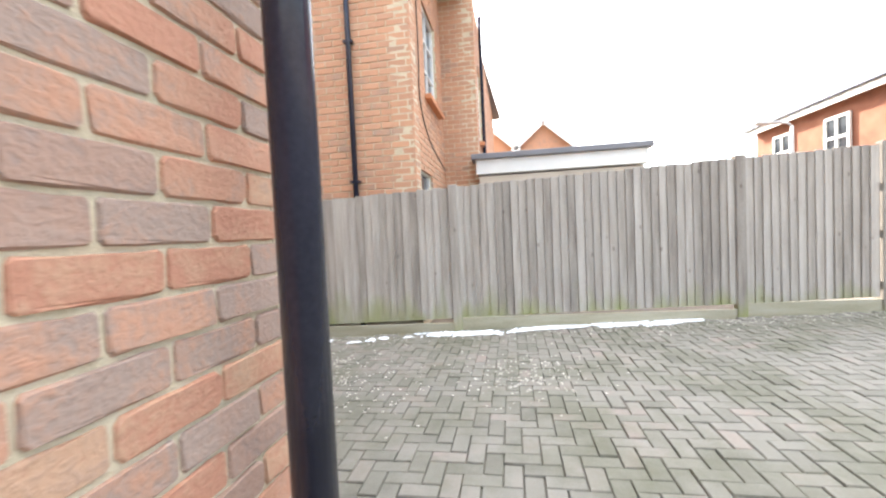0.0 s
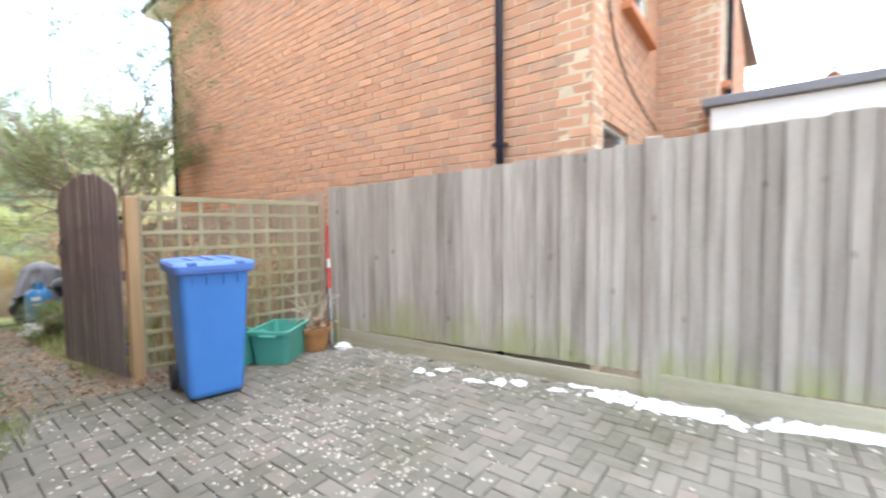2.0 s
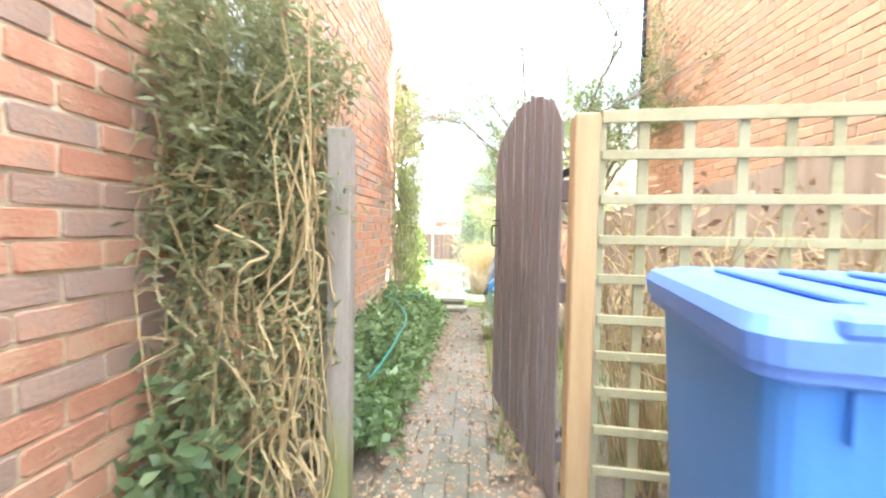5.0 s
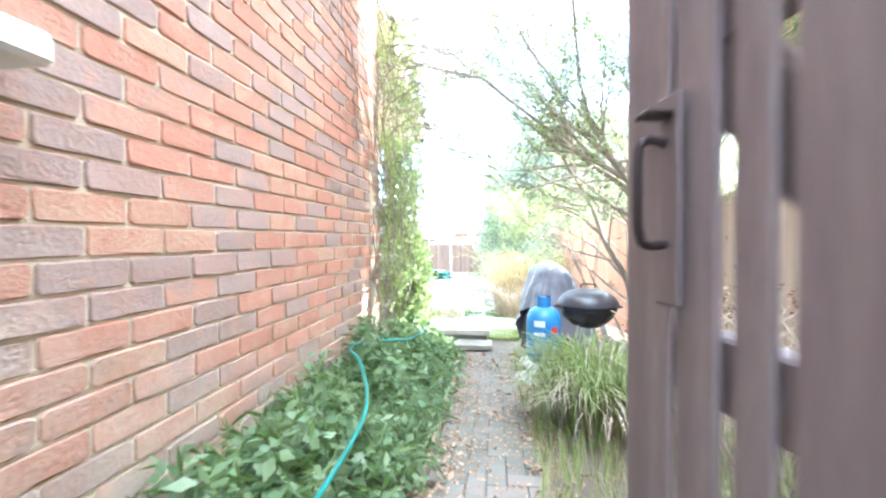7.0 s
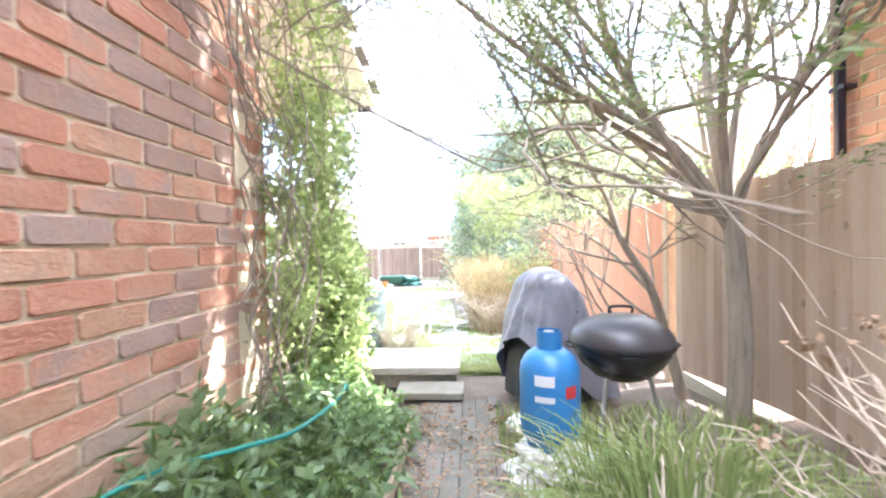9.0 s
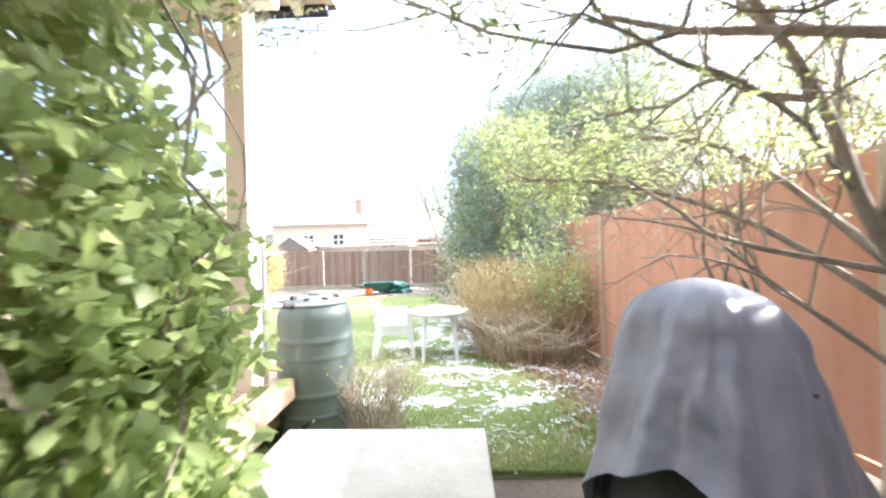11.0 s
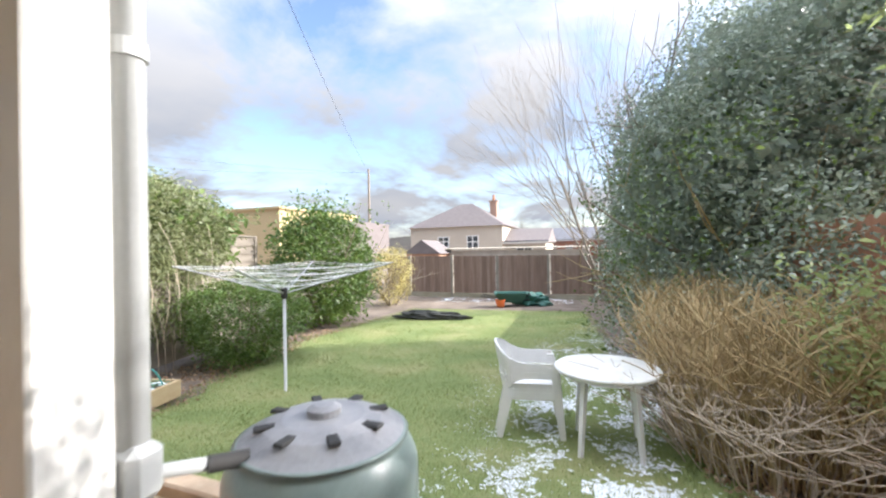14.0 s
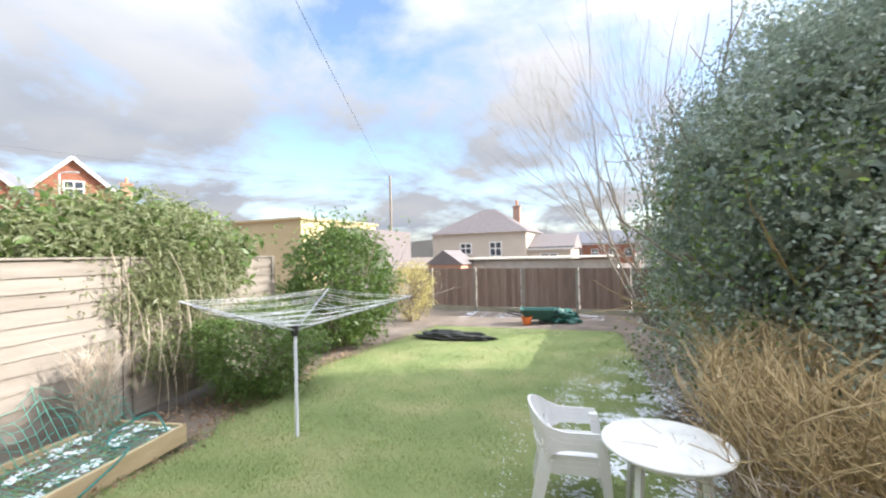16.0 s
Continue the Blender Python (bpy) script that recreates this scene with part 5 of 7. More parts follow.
p = make_pot("plant_pot", pose(2.575, 3.63, gz(2.6, 3.6), 4, -8, 0), 0.085, 0.155, "terracotta", "small terracotta flower pot at the wall foot", 0.012)

# red and white handled pole against the fence
V, F = tube([(0, 0, 0), (0.06, 0.10, 0.62)], 0.012, 8)
pl = thing("long_handled_tool", pose(5.37, 3.86, gz(5.3, 3.9) + 0.0), "tool with red handle leaning on the fence", "tool")
mesh_obj("shaft", V, F, M["steel"], pl)
V, F = tube([(0.06, 0.10, 0.62), (0.13, 0.215, 1.33)], 0.018, 8)
mesh_obj("handle", V, F, M["red_plastic"], pl, "red plastic handle")
V, F = tube([(0.083, 0.138, 0.85), (0.093, 0.154, 0.95)], 0.0195, 8)
mesh_obj("handle_band", V, F, M["plastic_white"], pl, "white band")
# crumpled plastic bag at its foot
def crumple(name, m, s, key, label, cat, seed=0, res=3):
    bm = bmesh.new()
    bmesh.ops.create_icosphere(bm, subdivisions=res, radius=1.0)
    for v in bm.verts:
        n = noise.noise(v.co * 2.3 + Vector((seed, 0, 0))) * 0.45 + noise.noise(v.co * 6 + Vector((0, seed, 0))) * 0.22
        v.co *= 1 + n
        v.co = Vector((v.co.x * s[0], v.co.y * s[1], max(v.co.z * s[2], -s[2] * 0.35) + s[2] * 0.35))
    ob = part(name, bm, M[key], None)
    ob.matrix_basis = m
    return tagged(ob, label, cat)


crumple("plastic_bag", pose(5.36, 3.66, gz(5.3, 3.7)), (0.075, 0.085, 0.04), "plastic_dirty", "crumpled pale plastic bag at the fence foot", "bag", 4, 4)

# cable down the wall under the window sill
V, F = tube(spline([(2.105, 2.3, 0.55), (2.11, 2.75, 0.63), (2.115, 3.12, 0.69), (2.118, 3.24, 0.67), (2.12, 3.28, 0.5), (2.12, 3.27, 0.27), (2.125, 3.22, 0.20), (2.13, 3.17, 0.24)], 6), 0.007, 6)
tagged(mesh_obj("wall_cable", V, F, M["black_rubber"], smooth=True), "loose black cable hanging down the brick wall", "cable")
# small plants in a pot on the sill
ob = leaves("sill_plant", np.stack([rng.normal(2.12, .03, 160), rng.normal(2.95, .07, 160), rng.uniform(0.86, 0.96, 160)], 1), 0.04, 0.012, M["leaf_mid"])
tagged(ob, "low straggly moss and weeds on the window sill", "plant", kind="stuff")


# ---- herringbone paving ----
PW = 0.10


def paver_geo(L, W, r):
    c, o = 0.007, r.uniform(-0.002, 0.002)
    j = lambda: r.uniform(-0.0015, 0.0015)
    lo = [(0.003, 0.003, -0.03), (L - 0.003, 0.003, -0.03), (L - 0.003, W - 0.003, -0.03), (0.003, W - 0.003, -0.03)]
    mid = [(0.003 + j(), 0.003 + j(), -0.005), (L - 0.003 + j(), 0.003 + j(), -0.005), (L - 0.003 + j(), W - 0.003 + j(), -0.005), (0.003 + j(), W - 0.003 + j(), -0.005)]
    hi = [(c, c, o + j()), (L - c, c, o + j()), (L - c, W - c, o + j()), (c, W - c, o + j())]
    F = [(8, 9, 10, 11)]
    for a, b in ((0, 4), (4, 8)):
        for i in range(4):
            F.append((a + i, a + (i + 1) % 4, b + (i + 1) % 4, b + i))
    return lo + mid + hi, F


def paving(name, inside, x0, x1, y0, y1, single, label, material, yaw=0.0, seed=2, lift=0.0):
    """Pavers in herringbone laid over the ground wherever inside(x, y) holds; single(x, y): those that are objects of their own."""
    V, F = [], []
    for j in range(int((y1 - y0) / 0.25) + 1):
        for i in range(int((x1 - x0) / 0.25) + 1):
            x, y = x0 + i * 0.25, y0 + j * 0.25
            q = [(x, y), (x + 0.25, y), (x + 0.25, y + 0.25), (x, y + 0.25)]
            if not all(inside(*k) for k in q):
                continue
            o = len(V)
            V += [(a, b, gz(a, b) - 0.016 + lift) for a, b in q]
            F.append((o, o + 1, o + 2, o + 3))
    pv = mesh_obj(name, V, F, M["paver_bed"])
    tagged(pv, label, "paving", kind="structure")
    r = random.Random(seed)
    meshes = []
    for k in range(8):
        gv, gf = paver_geo(2 * PW, PW, r)
        me = bpy.data.meshes.new("paver"); me.from_pydata(gv, [], gf); me.materials.append(material); me.update()
        meshes.append(me)
    V, F = [], []
    count = 0
    nx, ny = int((x1 - x0) / PW) + 1, int((y1 - y0) / PW) + 1
    for iy in range(ny):
        for ix in range(nx):
            k = (ix - iy) % 4
            if k == 0:
                m = (x0 + ix * PW, y0 + iy * PW, 0)
                cx, cy = m[0] + PW, m[1] + PW / 2
            elif k == 3:
                m = (x0 + (ix + 1) * PW, y0 + iy * PW, 90)
                cx, cy = m[0] - PW / 2, m[1] + PW
            else:
                continue
            if not inside(cx, cy):
                continue
            z = gz(cx, cy) + lift + r.uniform(-0.002, 0.002) + 0.004 * noise.noise((cx * 1.5, cy * 1.5, 2))
            M4 = pose(m[0], m[1], z, r.uniform(-.6, .6), r.uniform(-.6, .6), m[2])
            if single(cx, cy) and count < 300:
                ob = new("paver", meshes[r.randrange(8)]); ob.parent = pv; ob.matrix_basis = M4
                count += 1
            else:
                gv, gf = paver_geo(2 * PW, PW, r)
                o = len(V)
                V += [tuple(M4 @ Vector(p)) for p in gv]
                F += [tuple(o + q for q in f) for f in gf]
    if V:
        tagged(mesh_obj("pavers", V, F, material, pv), "the further grey brown block pavers", kind="stuff")
    return pv


def fence_x(y):
    return 5.52 + (4.02 - y) * (6.28 - 5.52) / 8.62


def in_drive(x, y):
    if y > 4.25 or x > fence_x(y) - 0.06:
        return False
    if y < 0.6:
        return x > -2.5
    if y > 3.0 and x < 2.72:
        return False
    return x > 2.22


def in_path(x, y):
    w = 0.02 * noise.noise((x * 3, y * 3, 0))
    return 2.93 + w < x < 3.47 + w


# gravel chips, leaf litter, snow along the fence
def scatter_chips(name, pts, size, key, label, cat, seed=1):
    r = random.Random(seed)
    V, F = [], []
    for (x, y, z) in pts:
        s = size * r.uniform(0.5, 1.5)
        a = r.uniform(0, 6.28)
        o = len(V)
        n = 5
        for k in range(n):
            t = a + 2 * math.pi * k / n
            q = s * r.uniform(0.7, 1.1)
            V.append((x + q * math.cos(t), y + q * math.sin(t), z))
        V.append((x + r.uniform(-.2, .2) * s, y + r.uniform(-.2, .2) * s, z + s * r.uniform(0.4, 0.8)))
        for k in range(n):
            F.append((o + k, o + (k + 1) % n, o + n))
    return tagged(mesh_obj(name, V, F, M[key]), label, cat, kind="stuff")


pts = []
for cx, cy, sx, sy, n in ((4.15, -0.05, .28, .30, 260), (3.95, 1.95, .45, .55, 620), (4.6, 2.9, .5, .4, 220), (3.3, 2.6, .5, .8, 160), (3.2, 3.6, .35, .5, 160)):
    for _ in range(n):
        x, y = r0.gauss(cx, sx), r0.gauss(cy, sy)
        if in_drive(x, y):
            pts.append((x, y, gz(x, y) + 0.001))
for _ in range(900):
    y = r0.uniform(-4.4, 4.0); x = fence_x(y) - abs(r0.gauss(0, .28)) - 0.06
    pts.append((x, y, gz(x, y)))
scatter_chips("gravel", pts, 0.011, "concrete", "scattered pale gravel chips on the paving", "gravel")
pts = []
while len(pts) < 5200:
    y = r0.uniform(-2.2, 2.5); u = abs(r0.gauss(0, .075))
    d = 0.17 + 0.06 * noise.noise((y * 1.2, 0, 0)) + 0.05 * math.sin(y * 0.9) + (0.14 if y > 1.2 else 0) * (y - 1.2)
    w = 0.035 + 0.05 * noise.noise((y * 2.1, 7, 0))
    x = fence_x(y) - d + r0.gauss(0, max(0.012, w))
    if x < fence_x(y) - 0.04 and noise.noise((y * 3.1, x * 6, 4)) + .5 * noise.noise((y * 11, x * 9, 1)) > -.22 + .25 * max(0, y - .6):
        pts.append((x, y, gz(x, y) + 0.003))
scatter_chips("snow_strip", pts, 0.018, "snow", "thin strip of melting snow along the fence", "snow", 3)
pts = []
for _ in range(5200):
    y = r0.uniform(4.2, 9.9); x = r0.choice([r0.gauss(2.95, .10), r0.gauss(3.5, .12), r0.uniform(2.9, 3.55)])
    pts.append((x, y, gz(x, y) + 0.002))
scatter_chips("path_debris", pts, 0.010, "leaf_dry", "crumbled leaves and grit on the path", "debris", 8)
P = []
for _ in range(1500):
    y = r0.uniform(2.9, 4.35); x = r0.uniform(2.15, 2.75)
    P.append((x, y, gz(x, y) + r0.uniform(0, .03)))
for _ in range(700):
    y = r0.uniform(4.5, 9.8); x = r0.choice([r0.gauss(2.9, .12), r0.gauss(3.55, .15), r0.uniform(2.9, 3.5)])
    P.append((x, y, gz(x, y) + r0.uniform(0.002, .012)))
for _ in range(120):
    P.append((r0.gauss(3.75, .12), r0.gauss(4.25, .08), gz(3.7, 4.2) + r0.uniform(0, .02)))
tagged(leaves("leaf_litter", P, 0.05, 0.028, M["leaf_dry"], up=0.02, droop=0), "dry brown fallen leaves along wall and path", "leaves", kind="stuff")


# ---- plants: common growth ----
def blob_points(n, centre, radii, hollow=0.55, flat=0.0, lump=0.25, seed=0, zmin=None):
    """Points in the outer shell of a lumpy mass."""
    d = rng.normal(size=(n, 3))
    d /= np.linalg.norm(d, axis=1)[:, None]
    k = hollow + (1 - hollow) * rng.uniform(0, 1, n) ** 0.6
    amp = np.array([1 + lump * (noise.noise(Vector(v) * 2.1 + Vector((seed, 0, 0))) + 0.6 * noise.noise(Vector(v) * 5.0 + Vector((0, seed, 0)))) for v in d])
    p = d * (k * amp)[:, None] * np.array(radii) + np.array(centre)
    if zmin is not None:
        p = p[p[:, 2] > zmin]
    return p


def clumps(n_clumps, per, centre, radii, spread, lump=0.25, seed=0, hollow=0.7):
    """Leaves gathered in sprays, with gaps between."""
    c = blob_points(n_clumps, centre, radii, hollow, lump=lump, seed=seed)
    p = np.repeat(c, per, axis=0) + rng.normal(size=(len(c) * per, 3)) * spread
    return p


def grow(V, F, p, d, length, r, depth, rnd, tips, bend=0.35, kids=3, sides=6, up=0.1, fan=0.7, thin=0.75):
    """A limb that bends, thins and forks."""
    pts, rad = [Vector(p)], [r]
    dd = Vector(d).normalized()
    n = 5
    for i in range(n):
        dd = (dd + Vector((rnd.gauss(0, bend), rnd.gauss(0, bend), rnd.gauss(0, bend) + up)) * 0.45).normalized()
        pts.append(pts[-1] + dd * (length / n))
        rad.append(r * (1 - 0.55 * (i + 1) / n))
    tube(pts, rad, sides, True, V, F)
    tips.append((pts[-1], dd))
    if depth > 0:
        for k in range(kids):
            i = rnd.randint(2, n)
            q = pts[i]
            nd = (dd + Vector((rnd.gauss(0, fan), rnd.gauss(0, fan), rnd.gauss(0.1, fan * .7)))).normalized()
            grow(V, F, q, nd, length * rnd.uniform(0.55, 0.8), rad[i] * thin, depth - 1, rnd, tips, bend, kids, max(4, sides - 1), up, fan, thin)


def stems(n, centre, spread, height, lean, r, rnd, curve=0.3):
    """Bare stems that rise from the ground and arch outwards."""
    V, F = [], []
    for _ in range(n):
        a = rnd.uniform(0, 6.283)
        q = spread * math.sqrt(rnd.random())
        x, y = centre[0] + q * math.cos(a), centre[1] + q * math.sin(a)
        h = height * rnd.uniform(0.55, 1.1)
        o = lean * rnd.uniform(0.2, 1.2)
        z = gz(x, y) - 0.02
        b = rnd.uniform(-curve, curve)
        pts = [(x, y, z), (x + o * .25 * math.cos(a), y + o * .25 * math.sin(a), z + h * .45), (x + o * .65 * math.cos(a + b), y + o * .65 * math.sin(a + b), z + h * .8), (x + o * math.cos(a + 2 * b), y + o * math.sin(a + 2 * b), z + h)]
        kn = 0.035 * height
        pts = [pts[0]] + [(px + rnd.gauss(0, kn), py + rnd.gauss(0, kn), pz + rnd.gauss(0, kn * .6)) for px, py, pz in pts[1:]]
        tube(spline(pts, 3), [r * (1 - 0.07 * k) for k in range(10)], 4, False, V, F)
        if rnd.random() < 0.8:
            m = Vector(pts[2])
            for s in range(2):
                e = m + Vector((rnd.gauss(0, .12), rnd.gauss(0, .12), rnd.uniform(.05, .3))) * (height / 1.3)
                tube([m, (m + e) / 2 + Vector((rnd.gauss(0, .02), rnd.gauss(0, .02), 0)), e], [r * .6, r * .5, r * .3], 4, False, V, F)
    return V, F


rp = random.Random(11)

# climber on the small trellis beside the gate
cl = thing("climbing_plant", pose(2.42, 4.35, 0), "tangled evergreen climber on the gate trellis", "climber")
V, F = [], []
for i in range(95):
    x = rp.uniform(-.30, .30); y = rp.uniform(-.16, .1)
    z = 0.0
    pts = [(x, y, z)]
    for k in range(8):
        x += rp.gauss(0, .11); y += rp.gauss(0, .05); z += rp.gauss(.17, .16)
        x = max(-.34, min(.34, x)); y = max(-.24, min(.12, y))
        pts.append((x, y, max(.03, min(z, 2.0))))
    tube(spline(pts, 3), rp.uniform(.002, .0055), 4, False, V, F)
mesh_obj("stem_mass", V, F, M["twig"], cl, "thin brown woody stems")
pp = np.concatenate([clumps(190, 28, (0, -.02, 1.75), (.38, .30, .42), .045, .3, 3, .3), clumps(150, 22, (0, -.03, 1.25), (.34, .22, .45), .05, .3, 5, .5), clumps(110, 22, (-.03, -.08, .85), (.34, .22, .62), .05, .3, 9, .5)])
leaves("narrow_foliage", pp, 0.055, 0.014, M["leaf_olive"], cl, label="small narrow green leaves")
leaves("ivy_foliage", clumps(34, 12, (-.22, -.12, .35), (.2, .2, .40), .06, .3, 7, .3), 0.075, 0.06, M["leaf_ivy"], cl, label="dark glossy ivy leaves")
# weeds at its foot
w = blades("grass_tuft", np.stack([rng.normal(2.75, .12, 900), rng.normal(3.95, .22, 900), np.full(900, gz(2.7, 4))], 1), 0.06, 0.006, M["grass"])
tagged(w, "low green weeds growing at the paving edge", "weeds", kind="stuff")
w = leaves("creeping_ivy", np.stack([rng.uniform(2.16, 2.5, 500), rng.uniform(3.3, 4.4, 500), rng.uniform(0.01, 0.22, 500)], 1), 0.06, 0.045, M["leaf_ivy"])
tagged(w, "creeping dark green ivy at the wall foot", "ivy", kind="stuff")

# low plants along the house wall in the passage
bed = thing("border_plants", pose(0, 0, 0), "dense bed of leafy green perennials along the brick wall", "border plants")
n = 15000
yy = rng.uniform(4.7, 9.3, n)
xx = 2.16 + rng.beta(1.2, 1.7, n) * 0.78
hh = np.array([0.30 + 0.16 * noise.noise((x * 2.5, y * 2.0, 0)) + 0.10 * noise.noise((x * 6, y * 6, 3)) for x, y in zip(xx, yy)]) * np.interp(xx, [2.1, 2.5, 2.95], [1.35, 1.15, 0.35]) * np.interp(yy, [4.7, 6, 8, 9.3], [1.0, 1.0, 1.25, 1.35])
zz = gza(xx, yy) + hh * rng.uniform(0.35, 1.05, n)
sel = rng.uniform(0, 1, n) < 0.62
leaves("broad_foliage", np.stack([xx, yy, zz], 1)[sel], 0.075, 0.04, M["leaf_ivy"], bed)
leaves("narrow_foliage", np.stack([xx, yy, zz], 1)[~sel], 0.11, 0.016, M["leaf_mid"], bed, up=0.5)
# garden hose laid through the plants
hz = [(2.62, 4.85, .20), (2.70, 5.4, .30), (2.71, 5.93, .36), (2.67, 6.66, .42), (2.47, 7.2, .50), (2.30, 7.5, .52), (2.33, 7.72, .52), (2.46, 7.92, .50), (2.56, 8.15, .47), (2.60, 8.55, .46), (2.58, 8.8, .46), (2.50, 9.0, .1)]
V, F = tube(spline([(x, y, gz(x, y) + z) for x, y, z in hz], 8), 0.0095, 8)
tagged(mesh_obj("garden_hose", V, F, M["hose_green"], smooth=True), "green garden hose trailing through the border", "hose")
V, F = tube([(2.56, 8.62, gz(2.5, 8.6)), (2.55, 8.63, gz(2.5, 8.6) + 0.48)], 0.009, 8)
hs = mesh_obj("hose_stake", V, F, M["hose_green"]); tagged(hs, "short turquoise stake holding up the hose", "stake")
# board edging the path
eb = part("path_edging", boxm((2.88, 7.6, gz(2.9, 7.6) + 0.01), (0.025, 3.2, 0.09), 0.003, pose(0, 0, 0)), M["timber_old"], None)
tagged(eb, "thin weathered timber edging along the path", "edging")

# climber on the back corner of the house
cc = thing("wall_climber", pose(2.2, 9.3, 0), "large leafy climber covering the back corner of the house", "climber")
V, F = [], []
for i in range(46):
    y = rp.uniform(-.75, .3); x = rp.uniform(-.05, .12); z = gz(2.2, 9)
    top = rp.uniform(1.6, 5.3)
    pts = [(x, y, z)]
    while z < top:
        z += rp.uniform(.06, .26); y += rp.gauss(0, .12); x += rp.gauss(0, .05)
        y -= rp.uniform(0, .16) * (z > 1.3) * (i % 2)
        x = max(-.05, min(.30, x)); y = max(-.8 - .55 * max(0, z - 1.3), min(.4, y))
        pts.append((x, y, z))
    if top > 3.0:
        pts += [(x + .12, y + rp.gauss(0, .15), z + .2), (x + rp.uniform(.2, .45), y + rp.gauss(0, .25), z + .25), (x + rp.uniform(.4, .7), y + rp.gauss(0, .3), z + rp.uniform(-.2, .2))]
    sp = spline(pts, 2)
    r0 = rp.uniform(.003, .009)
    tube(sp, [r0 * (1 - .8 * k / len(sp)) for k in range(len(sp))], 5, False, V, F)
tips = []
for i in range(130):
    zz0 = rp.uniform(2.0, 5.6)
    p0 = Vector((rp.uniform(.0, .25), rp.uniform(-.6 - .5 * max(0, zz0 - 1.6), .3), zz0))
    grow(V, F, p0, (rp.uniform(.4, 1), rp.gauss(0, .6), rp.uniform(-.4, .7)), rp.uniform(.35, .85), .0062, 2, rp, tips, .35, 3, 4, -.05, .6, .75)
mesh_obj("stem_mass", V, F, M["bark"], cc, "tangled bare brown stems")
pp = np.concatenate([clumps(210, 30, (.06, -.12, .95), (.20, .50, 1.15), .05, .3, 2, .5), clumps(150, 30, (.08, .12, .6), (.22, .36, .9), .05, .3, 4, .4), clumps(120, 20, (.06, -.1, 2.4), (.2, .5, 1.1), .06, .3, 6, .5)])
leaves("foliage", pp, 0.05, 0.032, M["leaf_light"], cc, label="fresh light green leaves")
leaves("ivy_foliage", clumps(120, 24, (.1, .08, .4), (.24, .42, .75), .05, .3, 12, .4), 0.055, 0.04, M["leaf_light"], cc, label="broader light green leaves")

def sprays(tips, per, back, spread):
    """Points strung along the ends of twigs, with the direction of each twig."""
    P, D = [], []
    for p, d in tips:
        for _ in range(per):
            k = rng.uniform(-back, .35 * back)
            P.append(np.array(p) + np.array(d) * k + rng.normal(size=3) * spread * (.5 + .5 * abs(k) / back))
            D.append(np.array(d))
    return np.array(P), np.array(D)


# slender tree beside the fence, and its company
tr = thing("tree", pose(5.08, 9.45, gz(5.08, 9.45)), "slim forked garden tree with sparse evergreen crown", "tree")
V, F, tips = [], [], []
rt = random.Random(5)
tube(spline([(0, 0, -.05), (.03, 0, .6), (.0, .02, 1.35), (-.03, .02, 1.55)], 4), [.085, .08, .078, .075, .073, .07, .068, .066, .064, .062, .062, .06, .058], 9, True, V, F)
for d, L, r in (((-.75, .25, .8), 1.6, .042), ((-.15, .1, 1.0), 2.2, .045), ((-.45, .5, .9), 1.9, .042), ((.1, .4, .95), 1.6, .036), ((-.9, .35, .5), 1.7, .034),
                ((-.35, -.25, .9), 1.5, .030), ((.55, -.2, .8), 1.5, .034), ((.45, .4, .9), 1.7, .034), ((.1, -.5, .9), 1.5, .03), ((-.5, .0, 1.0), 2.3, .036), ((-.8, .6, .45), 1.9, .03), ((-.25, .0, 1.2), 2.7, .036), ((-.45, -.1, 1.1), 2.6, .034), ((-.1, .2, 1.2), 2.6, .034)):
    grow(V, F, (-.03, .02, 1.2 + rt.uniform(0, .35)), d, L, r, 3, rt, tips, .34, 4, 7, .09)
mesh_obj("trunk", V, F, M["bark"], tr, "grey brown trunk and limbs")
P, D = sprays([t for t in tips if t[0].z > 1.6 and (t[0].y < .45 or rt.random() < .35)], 78, .32, .065)
sel = rng.uniform(0, 1, len(P)) < .65
leaves("crown", P[sel], 0.052, 0.0125, M["leaf_olive"], tr, label="small narrow evergreen leaves", out_dir=D[sel])
leaves("crown", P[~sel], 0.055, 0.015, M["leaf_mid"], tr, label="darker green leaves", out_dir=D[~sel])
tr2 = thing("tree", pose(5.08, 10.15, gz(5.08, 10.15)), "thin arching shrub tree with leafy branch ends", "tree")
V, F, tips = [], [], []
rt = random.Random(8)
limb = spline([(0, 0, -.05), (-.12, .03, .5), (-.25, .05, .95), (-.47, .08, 1.35), (-.62, .1, 1.8), (-.95, .15, 2.4)], 5)
tube(limb, [.05 - .0013 * k for k in range(len(limb))], 8, True, V, F)
for k, (d, L) in zip((6, 9, 12, 14, 16, 18, 20, 22, 25, 25), (((-.9, -.1, .4), 1.0), ((.3, .5, .8), 1.0), ((-.9, .3, .35), 1.1), ((.2, -.3, .9), 1.0), ((-.8, -.4, .5), .9), ((.1, .3, 1), .9), ((-1, .1, .3), 1.0), ((-.2, .4, .9), .9), ((-.6, 0, .8), 1.0), ((.2, -.2, 1), .9))):
    grow(V, F, limb[k], d, L, .017, 3, rt, tips, .3, 3, 5, .05)
for d, L in (((-.1, .5, 1), 1.3), ((-.45, .35, .9), 1.4)):
    grow(V, F, (rt.uniform(-.35, .05), rt.uniform(.25, .6), -.1), d, L, .02, 3, rt, tips, .25, 3, 6, .1)
hung = []
